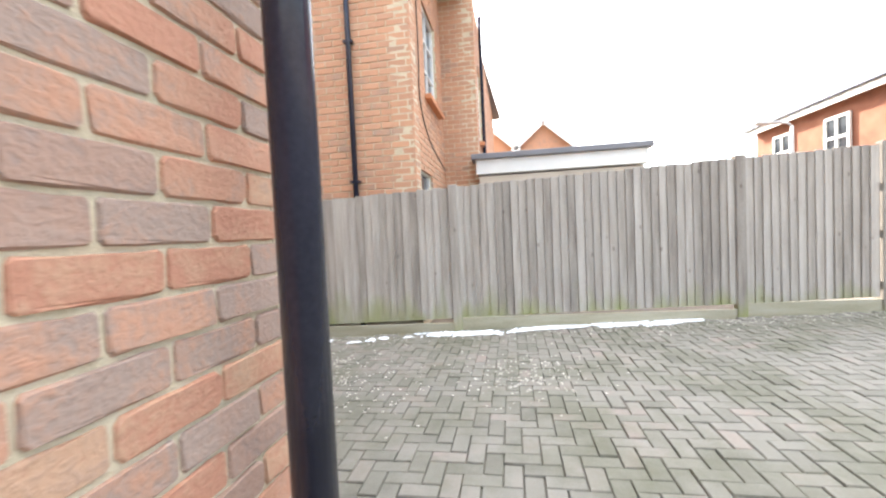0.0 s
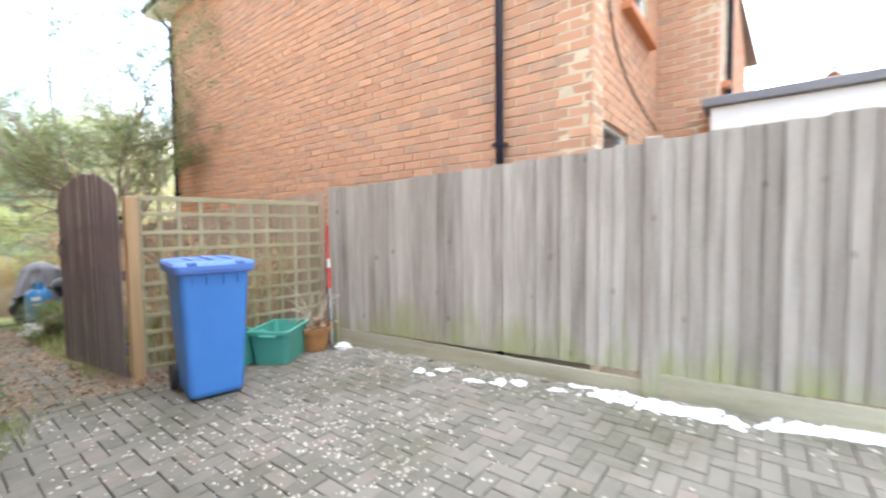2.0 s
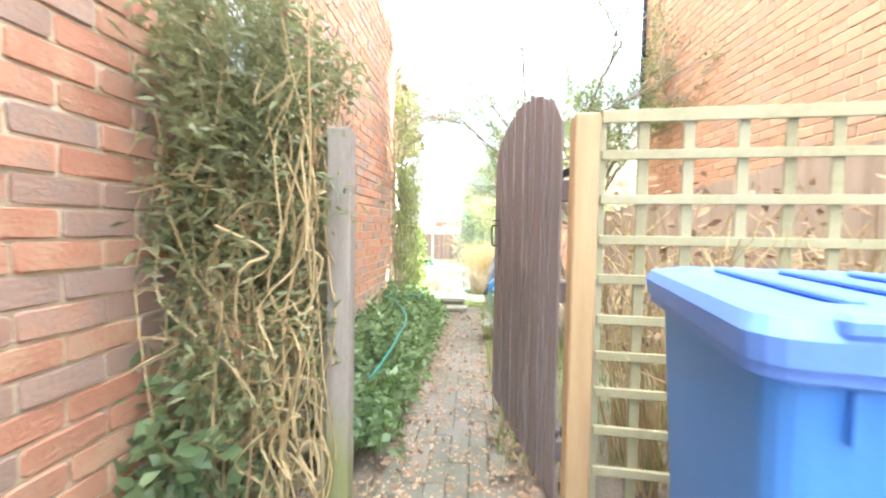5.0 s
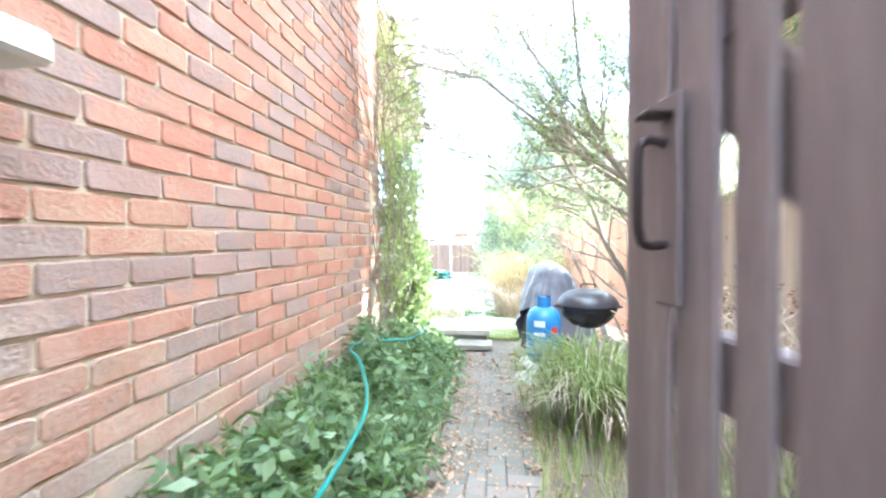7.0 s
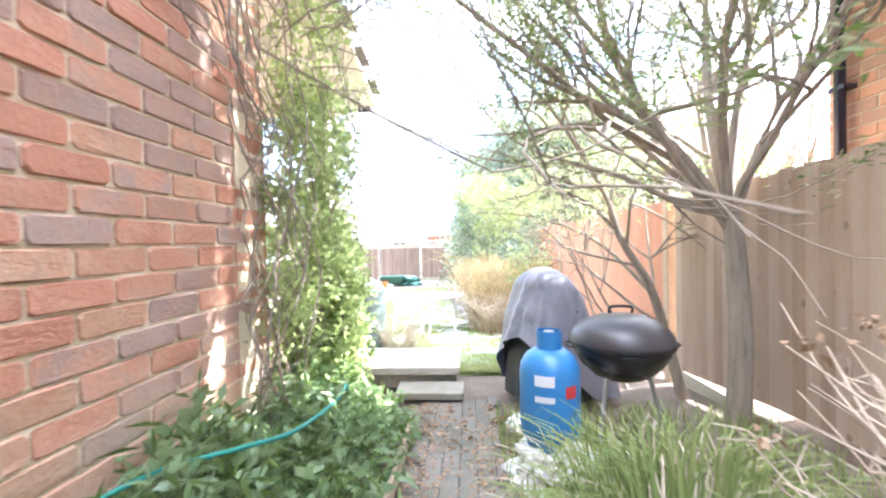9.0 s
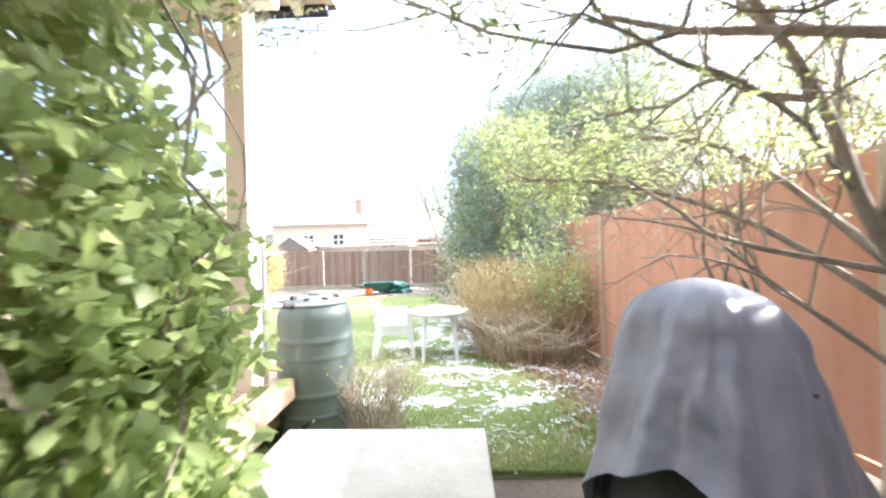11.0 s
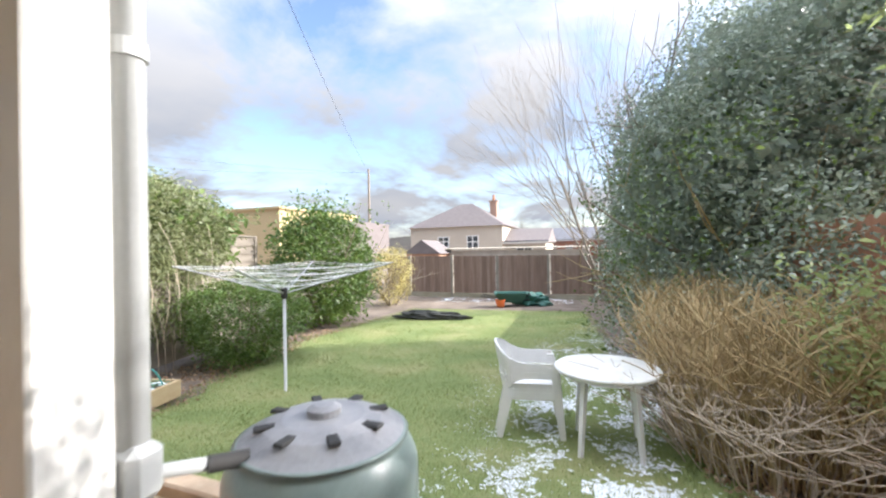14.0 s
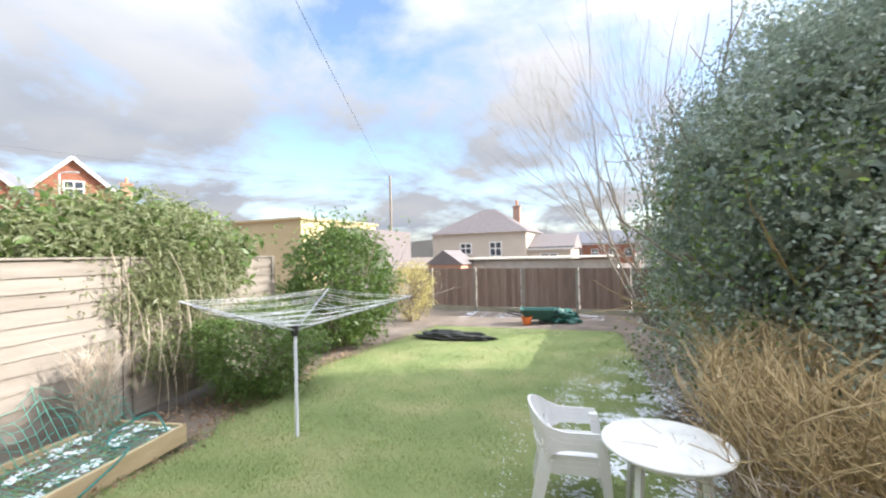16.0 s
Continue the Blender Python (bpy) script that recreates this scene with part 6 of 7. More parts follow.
for pts, r in (([(-.2, .05, .85), (-.55, .6, 1.35), (-1.1, 1.0, 1.62), (-1.7, 1.25, 1.70)], .022), ([(-.3, .05, 1.05), (-.6, .7, 1.75), (-1.15, 1.25, 1.95), (-1.5, 1.6, 2.0)], .02)):
    lb = spline(pts, 6)
    tube(lb, [r * (1 - .7 * k / len(lb)) for k in range(len(lb))], 6, True, V, F)
    for k in range(7, len(lb)):
        for _ in range(2):
            grow(V, F, lb[k], (rt.gauss(-.3, .6), rt.gauss(.2, .6), rt.gauss(.1, .5)), rt.uniform(.25, .5), .006, 2, rt, hung if k > 12 else tips, .3, 3, 4, .02)
mesh_obj("trunk", V, F, M["bark"], tr2, "thin bare grey limbs")
P, D = sprays([t for t in tips if t[0].z > 1.5 and rt.random() < .45], 12, .25, .05)
leaves("crown", P, 0.045, 0.011, M["leaf_light"], tr2, label="a few yellow green leaves", out_dir=D)
P, D = sprays([t for t in hung if t[0].x < -1.0 and t[0].z < 2.2], 26, .16, .04)
sel = rng.uniform(0, 1, len(P)) < .7
leaves("hanging_foliage", P[sel], 0.036, 0.0125, M["leaf_light"], tr2, label="sunlit green leaf sprays", out_dir=D[sel])
leaves("hanging_foliage", P[~sel], 0.036, 0.0125, M["leaf_olive"], tr2, out_dir=D[~sel])

# grass clump and dead stems beside the path
tuft = thing("grass_clump", pose(3.88, 7.75, gz(3.9, 7.8)), "tall arching clump of green and straw grass", "grass clump")
def arching(n, spread, height, width, reach):
    V, F = [], []
    for _ in range(n):
        a = rp.uniform(0, 6.283); q = spread * math.sqrt(rp.random())
        x, y = q * math.cos(a), q * math.sin(a)
        b = a + rp.gauss(0, .6)
        h = height * rp.uniform(.5, 1.1); o = reach * rp.uniform(.3, 1.1)
        ux, uy = math.cos(b), math.sin(b)
        sx, sy = -uy * width / 2, ux * width / 2
        L = [(0, 0, 1), (.18, .55, 1), (.5, .9, .8), (.85, .92, .5), (1.1, .75, .1)]
        o0 = len(V)
        for (f, g, w) in L:
            px, py, pz = x + ux * o * f, y + uy * o * f, h * g
            V += [(px - sx * w, py - sy * w, pz), (px + sx * w, py + sy * w, pz)]
        for k in range(4):
            F.append((o0 + 2 * k, o0 + 2 * k + 1, o0 + 2 * k + 3, o0 + 2 * k + 2))
    return V, F
V, F = arching(900, .26, .55, .009, .42)
mesh_obj("green_tuft", V, F, M["grass"], tuft)
V, F = arching(260, .28, .48, .008, .5)
mesh_obj("straw_tuft", V, F, M["twig_pale"], tuft, "dry straw blades")
V, F = stems(150, (4.80, 7.35), .42, .90, .52, .006, rp, .7)
dead = mesh_obj("dead_shrub", V, F, M["twig_pale"])
tagged(dead, "bare pale stems of a dead flowering shrub", "shrub")
P = np.array([(4.80 + rp.gauss(0, .36), 7.35 + rp.gauss(0, .36), gz(4.8, 7.4) + rp.uniform(.55, 1.1)) for _ in range(34)])
hd = tagged(leaves("dry_bloom", np.repeat(P, 14, axis=0) + rng.normal(size=(34 * 14, 3)) * .025, .03, .02, M["leaf_dry"], dead), "brown dried flower heads", kind="stuff")
w = blades("passage_weeds", np.stack([rng.uniform(3.45, 5.2, 5200), rng.uniform(4.7, 9.6, 5200), np.zeros(5200)], 1), 0.16, 0.008, M["grass"], lean=.7)
me = w.data
co = np.empty(len(me.vertices) * 3); me.vertices.foreach_get("co", co); co = co.reshape(-1, 3)
co[:, 2] += gza(co[:, 0], co[:, 1]); me.vertices.foreach_set("co", co.ravel())
tagged(w, "rough grass and weeds beside the path", "weeds", kind="stuff")
# dry hedge of twigs behind the trellis
V, F = stems(230, (4.6, 4.85), .62, 1.25, .3, .006, rp, .6)
hedge = mesh_obj("twiggy_shrub", V, F, M["twig"])
tagged(hedge, "dense bare brown shrub behind the trellis", "shrub")
P = np.stack([rng.uniform(3.95, 5.3, 520), rng.uniform(4.45, 5.2, 520), rng.uniform(.4, 1.4, 520)], 1)
leaves("dry_foliage", P, .05, .03, M["leaf_dry"], hedge, label="withered brown leaves")
# ---- gas cylinder, kettle barbecue, covered barbecue ----
bag = crumple("rubbish_bag", pose(3.70, 8.72, gz(3.7, 8.7) - .01), (.21, .19, .17), "plastic_white", "crumpled plastic rubbish bag under the gas cylinder", "bag", 9, 4)
gc = thing("gas_cylinder", pose(3.69, 8.75, -0.05), "blue steel gas cylinder with white labels", "gas cylinder")
part("tank", lathe([(.10, 0), (.135, .02), (.155, .05), (.158, .10), (.158, .36), (.150, .41), (.125, .455), (.085, .485), (.05, .495)], 32), M["gas_blue"], gc, smooth=True)
part("foot_ring", lathe([(.12, -.02), (.125, -.02), (.125, .03), (.12, .03)], 28, False), M["gas_blue"], gc)
part("neck_guard", lathe([(.062, .485), (.066, .485), (.066, .585), (.062, .585)], 24, False), M["gas_blue"], gc, "blue collar round the valve")
part("valve", lathe([(.02, .49), (.02, .56), (.028, .565), (.028, .58)], 12), M["steel"], gc)
for z, w, h, key in ((.33, .11, .055, "label_white"), (.25, .10, .03, "label_white")):
    bm = bmesh.new()
    vs = []
    for k in range(7):
        a = radians(232 + k * 6)
        vs.append((bm.verts.new((.1602 * math.cos(a), .1602 * math.sin(a), z)), bm.verts.new((.1602 * math.cos(a), .1602 * math.sin(a), z + h))))
    for a, b in zip(vs, vs[1:]):
        bm.faces.new((a[0], b[0], b[1], a[1]))
    part("label", bm, M[key], gc, "white paper label")
bm = bmesh.new()
vs = []
for k in range(5):
    a = radians(288 + k * 6)
    vs.append((bm.verts.new((.1602 * math.cos(a), .1602 * math.sin(a), .27)), bm.verts.new((.1602 * math.cos(a), .1602 * math.sin(a), .33))))
for a, b in zip(vs, vs[1:]):
    bm.faces.new((a[0], b[0], b[1], a[1]))
part("warning_label", bm, M["red_plastic"], gc, "small red warning label")

kb = thing("kettle_barbecue", pose(4.11, 8.88, gz(4.1, 8.9)), "black round kettle barbecue on thin legs", "barbecue")
zc = .69
part("bowl", lathe([(.02, zc - .215), (.08, zc - .21), (.15, zc - .18), (.215, zc - .12), (.25, zc - .06), (.264, zc - .012)], 36), M["black_enamel"], kb, smooth=True)
part("rim", lathe([(.262, zc - .014), (.278, zc - .014), (.280, zc - .004), (.278, zc + .006), (.262, zc + .006)], 40, False), M["black_enamel"], kb)
lid_k = part("lid", lathe([(.274, zc + .002), (.275, zc + .014), (.262, zc + .05), (.235, zc + .085), (.185, zc + .118), (.12, zc + .140), (.06, zc + .149), (.02, zc + .15)], 40), M["lid_enamel_sheen"], kb, "black domed lid, coloured paler for its sheen", smooth=True)
part("lid_vent", lathe([(.04, zc + .125), (.04, zc + .131), (.005, zc + .132)], 16), M["steel"], lid_k).location = (.12, .05, 0)
V, F = tube(spline([(-.06, 0, zc + .155), (-.055, 0, zc + .19), (.055, 0, zc + .19), (.06, 0, zc + .155)], 5), .008, 8)
mesh_obj("lid_handle", V, F, M["black_rubber"], kb, "", True)
for a in (100, 220, 340):
    V, F = tube([(.14 * math.cos(radians(a)), .14 * math.sin(radians(a)), zc - .18), (.26 * math.cos(radians(a)), .26 * math.sin(radians(a)), .0)], .011, 8)
    mesh_obj("leg", V, F, M["steel"], kb, "thin steel leg")
for s in (-1, 1):
    V, F = tube(spline([(s * .262, -.05, zc - .02), (s * .30, -.04, zc - .015), (s * .30, .04, zc - .015), (s * .262, .05, zc - .02)], 4), .007, 6)
    mesh_obj("side_handle", V, F, M["black_rubber"], kb, "", True)


def covered_barbecue(m, label, w, d, h):
    """A wheeled barbecue under a slack cover: the cloth falls from a rounded hump to a lower shelf and hangs in folds."""
    t = thing("covered_barbecue", m, label, "barbecue")
    bm = bmesh.new()
    n, rows = 180, 36
    R = []
    for j in range(rows + 1):
        q = j / rows
        ring = []
        for i in range(n):
            a = 2 * math.pi * i / n
            ca, sa = math.cos(a), math.sin(a)
            top = 0.30
            if q < top:
                k = q / top
                rr = math.sin(k * math.pi / 2) * 0.60
                z = h * (1 - 0.16 * (1 - math.cos(k * math.pi / 2)))
            else:
                k = (q - top) / (1 - top)
                rr = 0.60 + 0.36 * k ** 0.9
                z = h * 0.84 * (1 - k) + (0.08 + 0.50 * max(0, math.cos(a - 3.75)) ** 1.5) * k
            # the side shelf pulls the cloth out and lets it slope
            shelf = max(0, ca) ** 2
            rr *= 1 + 0.34 * shelf * min(1, q * 1.6)
            z -= 0.16 * h * shelf * math.sin(min(1, q * 1.2) * math.pi)
            s = min(1, max(0, q - .12) * 2.0)
            fold = 0.075 * math.sin(7 * a + 2.2 * math.sin(2 * a) + 1.2 * q) + 0.05 * math.sin(13 * a + 3 * q + 1.7 * math.sin(3 * a))
            fold = fold * (1 - .5 * abs(math.sin(2 * a)))
            wr = 0.05 * noise.noise((ca * 2.5, sa * 2.5, q * 4)) + 0.018 * noise.noise((ca * 9 + q * 5, sa * 9, q * 9))
            k2 = rr * (1 + fold * s) + wr * min(1, q * 4)
            ex = abs(ca) ** 0.72 * (1 if ca > 0 else -1)
            ey = abs(sa) ** 0.72 * (1 if sa > 0 else -1)
            z += 0.015 * noise.noise((a * 2, q * 6, 1)) * min(1, q * 4)
            ring.append(bm.verts.new((ex * w / 2 * k2, ey * d / 2 * k2, max(z, .02))))
        R.append(ring)
    for p, q in zip(R, R[1:]):
        for i in range(n):
            bm.faces.new((p[i], p[(i + 1) % n], q[(i + 1) % n], q[i]))
    bm.faces.new(R[0])
    part("cover", bm, M["cover_grey"], t, "slack dark grey weatherproof cover", smooth=True)
    bm = bmesh.new()
    R = []
    for j in range(12):
        q = j / 11
        ring = []
        for i in range(96):
            a = 2 * math.pi * i / 96
            ca, sa = math.cos(a), math.sin(a)
            k = (.80 - .14 * q) * (1 + .05 * math.sin(9 * a + 2 * math.sin(2 * a)) * (1 - q) + .03 * noise.noise((ca * 3, sa * 3, q * 5)))
            ring.append(bm.verts.new((abs(ca) ** .6 * (1 if ca > 0 else -1) * w / 2 * k, abs(sa) ** .6 * (1 if sa > 0 else -1) * d / 2 * k, .05 + .72 * q)))
        R.append(ring)
    for p, q in zip(R, R[1:]):
        for i in range(96):
            bm.faces.new((p[i], p[(i + 1) % 96], q[(i + 1) % 96], q[i]))
    bm.faces.new(R[-1])
    part("inner_cover", bm, M["black_net"], t, "slack black inner cover", smooth=True)
    for sx in (-1, 1):
        for sy in (-1, 1):
            part("leg", boxm((sx * w * .26, sy * d * .22, .24), (.035, .035, .46), .004), M["black_rubber"], t)
    for sx in (-1, 1):
        wl = part("wheel", lathe([(.02, -.02), (.075, -.02), (.085, 0), (.075, .02), (.02, .02)], 20), M["black_rubber"], t)
        wl.matrix_basis = pose(sx * w * .3, -d * .24, .085, 0, 90, 0)
    return t


covered_barbecue(pose(3.93, 10.12, gz(3.86, 10.1), 0, 0, 12), "wheeled barbecue under a slack dark grey cover", .84, .80, 1.12)
# crumpled sheet and white wrapping by the path
crumple("plastic_wrapping", pose(3.60, 9.40, gz(3.6, 9.4)), (.08, .10, .045), "plastic_dirty", "crumpled white plastic wrapping by the path", "wrapping", 13, 4)

# ---- steps to the patio ----
sl = thing("step_slab", pose(2.60, 10.59, -0.12), "large pale concrete step slab", "step")
part("tread", boxm((0, 0, -.035), (1.14, .70, .07), .008), M["concrete"], sl)
part("riser", boxm((0, .03, -.14), (1.08, .62, .14), .006), M["stone_old"], sl, "dark stone riser under the slab")
ls = part("step_slab", boxm((2.92, 10.08, -.27), (.58, .30, .06), .008), M["stone_old"], None)
tagged(ls, "low worn concrete step slab on the path", "step")


# ---- patio and porch ----
def in_patio(x, y):
    return -5.2 < x < 1.62 and 8.85 < y < 12.15


V, F = [], []
PZ = -0.13
r = random.Random(4)
patio = part("patio", boxm((-1.8, 10.5, PZ - .15), (6.9, 3.35, .26)), M["mortar"], None)
tagged(patio, "raised patio of pale red bricks behind the house", "patio", kind="structure")
bm_mesh = []
for k in range(6):
    gv, gf = paver_geo(.215, .10, r)
    me = bpy.data.meshes.new("patio_brick"); me.from_pydata(gv, [], gf); me.materials.append(M["patio_brick"]); me.update()
    bm_mesh.append(me)
cnt = 0
for iy in range(32):
    for ix in range(32):
        x = 1.58 - .22 * (ix + 1) + (.11 if iy % 2 else 0); y = 12.13 - .104 * (iy + 1)
        z = PZ - .016 + r.uniform(-.002, .002)
        if x > -1.6 and y > 10.2 and cnt < 300 and x < 1.4:
            ob = new("brick", bm_mesh[r.randrange(6)]); ob.parent = patio; ob.matrix_basis = pose(x, y, z); cnt += 1
        else:
            gv, gf = paver_geo(.215, .10, r)
            o = len(V); V += [(a + x, b + y, c + z) for a, b, c in gv]; F += [tuple(o + q for q in f) for f in gf]
tagged(mesh_obj("bricks", V, F, M["patio_brick"], patio), "the further patio bricks", kind="stuff")
for i, (x, y, l, yaw, z) in enumerate(((1.74, 10.78, 1.45, 90, -.075), (-1.6, 12.22, 6.4, 0, -.18))):
    s = part("sleeper", boxm((0, 0, 0), (l, .22 if i == 0 else .12, .15 if i == 0 else .2), .012), M["timber_old"], None)
    s.matrix_basis = pose(x, y, z, 0, 0, yaw)
    tagged(s, "weathered timber sleeper edging the patio", "sleeper", "patio sleepers")

porch = thing("porch", pose(1.62, 11.27, 0), "cream painted timber porch post and tiled roof edge", "porch", kind="structure")
part("post", boxm((0, 0, 1.27), (.15, .15, 2.54), .008), M["post_paint"], porch, "cream painted square post")
part("post", boxm((-4.6, 0, 1.22), (.15, .15, 2.62), .008), M["post_paint"], porch, "cream painted square post")
part("beam", boxm((-2.4, 0, 2.62), (5.3, .13, .17), .008), M["cream_paint"], porch, "cream painted beam")
L = .54
part("brace", boxm((0, 0, 0), (L, .07, .085), .006, pose(-.22, 0, 2.36, 0, 45, 0)), M["cream_paint"], porch, "curved cream brace")
for x in range(8):
    part("rafter", boxm((0, 0, 0), (.06, 2.75, .10), 0, pose(.30 - x * .62, -1.05, 2.96, -12, 0, 0)), M["cream_paint"], porch)
bm = bmesh.new()
box(bm, (0, 0, 0), (5.8, 2.85, .04), 0, pose(-2.35, -1.05, 3.04, -12, 0, 0))
part("deck", bm, M["cream_paint"], porch, "boarded underside of the porch roof")
V, F = [], []
rr = random.Random(6)
for row in range(11):
    for i in range(27):
        m4 = pose(-2.35, -1.05, 3.04, -12, 0, 0) @ pose(-2.95 + i * .22 + (.11 if row % 2 else 0), 1.42 - row * .27, .045, rr.uniform(3, 6), 0, rr.uniform(-1, 1))
        o = len(V)
        for (a, b, c) in ((-.105, -.2, 0), (.105, -.2, 0), (.105, .14, 0), (-.105, .14, 0), (-.105, -.2, .015), (.105, -.2, .015), (.105, .14, .015), (-.105, .14, .015)):
            V.append(tuple(m4 @ Vector((a, b, c))))
        F += [tuple(o + k for k in f) for f in ((0, 3, 2, 1), (4, 5, 6, 7), (0, 1, 5, 4), (1, 2, 6, 5), (2, 3, 7, 6), (3, 0, 4, 7))]
mesh_obj("roof_tiles", V, F, M["roof_tile"], porch, "dark overlapping roof tiles")
V, F = tube([(-5.3, .38, 2.76), (.48, .38, 2.72)], .055, 10)
mesh_obj("gutter", V, F, M["black_pipe"], porch, "black gutter", True)
sp_ = thing("hanging_sprig", pose(.545, 11.27, 2.535), "dry plant sprig hanging from the porch beam", "sprig")
rs = random.Random(12)
V, F = tube(spline([(0, 0, 0), (.01, .01, -.2), (-.01, 0, -.45), (.0, .01, -.62)], 4), .003, 4)
for k in range(16):
    z = -.2 - .027 * k
    q = (rs.gauss(0, .03), rs.gauss(0, .03), z - .05)
    tube([(0, 0, z), q], [.0025, .0012], 4, True, V, F)
mesh_obj("stem", V, F, M["bark"], sp_)
leaves("dry_foliage", [(rs.gauss(0, .025), rs.gauss(0, .025), rs.uniform(-.64, -.2)) for _ in range(60)], .03, .012, M["leaf_dry"], sp_, droop=.6)
rp2 = thing("rainwater_pipe", pose(1.668, 11.395, 0), "pale grey rainwater pipe beside the porch post", "pipe")
V, F = tube([(-.02, .25, 2.71), (-.02, .2, 2.64), (0, 0, 2.46), (0, 0, 2.36), (0, 0, -.2)], .034, 14)
mesh_obj("pipe", V, F, M["grey_pipe"], rp2, "", True)
part("collar", lathe([(.034, 1.50), (.040, 1.50), (.040, 1.54), (.034, 1.54)], 16, False), M["grey_pipe"], rp2)
part("diverter", boxm((.015, 0, .55), (.085, .085, .13), .02), M["grey_pipe"], rp2, "grey diverter box")

# ---- water butt ----
wb = thing("water_butt", pose(1.90, 11.79, gz(1.95, 11.8)), "green plastic ribbed water butt with grey lid", "water butt")
zt = .55 - gz(1.95, 11.8)
prof = [(.235, 0)]
for q in range(0, 61):
    t = q / 60
    rad = .262 + .03 * math.sin(min(1, t * 1.25) * math.pi * .8) - .045 * (max(0, t - .90) / .10) ** 2
    rib = 0.008 if any(abs(t - k) < .011 for k in (.18, .34, .62, .74)) else 0
    prof.append((rad + rib, .01 + t * (zt - .06)))
prof += [(.252, zt - .045), (.24, zt - .04)]
part("barrel", lathe(prof, 48), M["butt_green"], wb, smooth=True)
lid = part("lid", lathe([(.238, zt - .06), (.238, zt - .04), (.215, zt - .030), (.17, zt - .005), (.12, zt + .008), (.02, zt + .012)], 40), M["butt_lid"], wb, "grey moulded lid", smooth=False)
# nothing is sunk in: black insets stand for the shade in eight recesses
for k in range(8):
    a = k * 45
    m4 = pose(0, 0, 0, 0, 0, a)
    part("lid_slot", boxm((.165, 0, zt - .002), (.06, .034, .012), .004, m4), M["black_rubber"], lid, "black inset standing for the shade in a lid recess")
part("lid_hub", lathe([(.05, zt + .012), (.05, zt + .03), (.03, zt + .04), (.005, zt + .042)], 20), M["butt_lid"], lid)
zi = .515 - gz(1.95, 11.8)
V, F = tube([(-.21, -.37, zi + .02), (-.13, -.25, zi)], .017, 10)
mesh_obj("inlet_pipe", V, F, M["grey_pipe"], wb, "short grey inlet pipe", True)
V, F = tube([(-.145, -.275, zi + .003), (-.09, -.20, zi - .006)], .022, 10)
mesh_obj("inlet_sleeve", V, F, M["black_rubber"], wb, "black rubber sleeve", True)
part("tap", boxm((.02, -.30, .16), (.04, .06, .04), .01), M["black_rubber"], wb)

# small bare shrub by the slab
V, F = stems(150, (2.36, 11.78), .20, .55, .26, .004, rp, .5)
sh = mesh_obj("straw_shrub", V, F, M["twig_pale"])
tagged(sh, "small cut back shrub with straw coloured stems", "shrub")
P = np.array([(2.36 + rp.gauss(0, .17), 11.78 + rp.gauss(0, .17), gz(2.4, 11.7) + rp.uniform(.25, .58)) for _ in range(500)])
leaves("dry_foliage", P, .035, .012, M["leaf_yellow"], sh, up=.6)

# ---- table and chair ----
TX, TY = 2.72, 14.73
tb = thing("garden_table", pose(TX, TY, gz(TX, TY)), "round white plastic garden table, stained on top", "table")
h = .725
part("tabletop", lathe([(.38, h - .03), (.435, h - .035), (.45, h - .02), (.45, h - .008), (.44, h), (.03, h + .001)], 48), M["plastic_dirty"], tb, "white plastic top with grey stains")
part("apron", lathe([(.36, h - .075), (.37, h - .075), (.37, h - .03), (.36, h - .03)], 40, False), M["plastic_white"], tb)
for a in (235, 315, 45, 135):
    ca, sa = math.cos(radians(a)), math.sin(radians(a))
    bm = bmesh.new()
    rings = []
    for k in range(5):
        t = k / 4
        rad = .31 + .07 * t
        wd = .034 - .010 * t
        cx, cy, z = rad * ca, rad * sa, (h - .035) * (1 - t)
        rings.append([bm.verts.new((cx + wd * (math.cos(radians(a + 45 + 90 * q))), cy + wd * math.sin(radians(a + 45 + 90 * q)), z)) for q in range(4)])
    for p, q in zip(rings, rings[1:]):
        for i in range(4):
            bm.faces.new((p[i], p[(i + 1) % 4], q[(i + 1) % 4], q[i]))
    bm.faces.new(rings[0]); bm.faces.new(rings[-1])
    part("leg", bm, M["plastic_white"], tb)


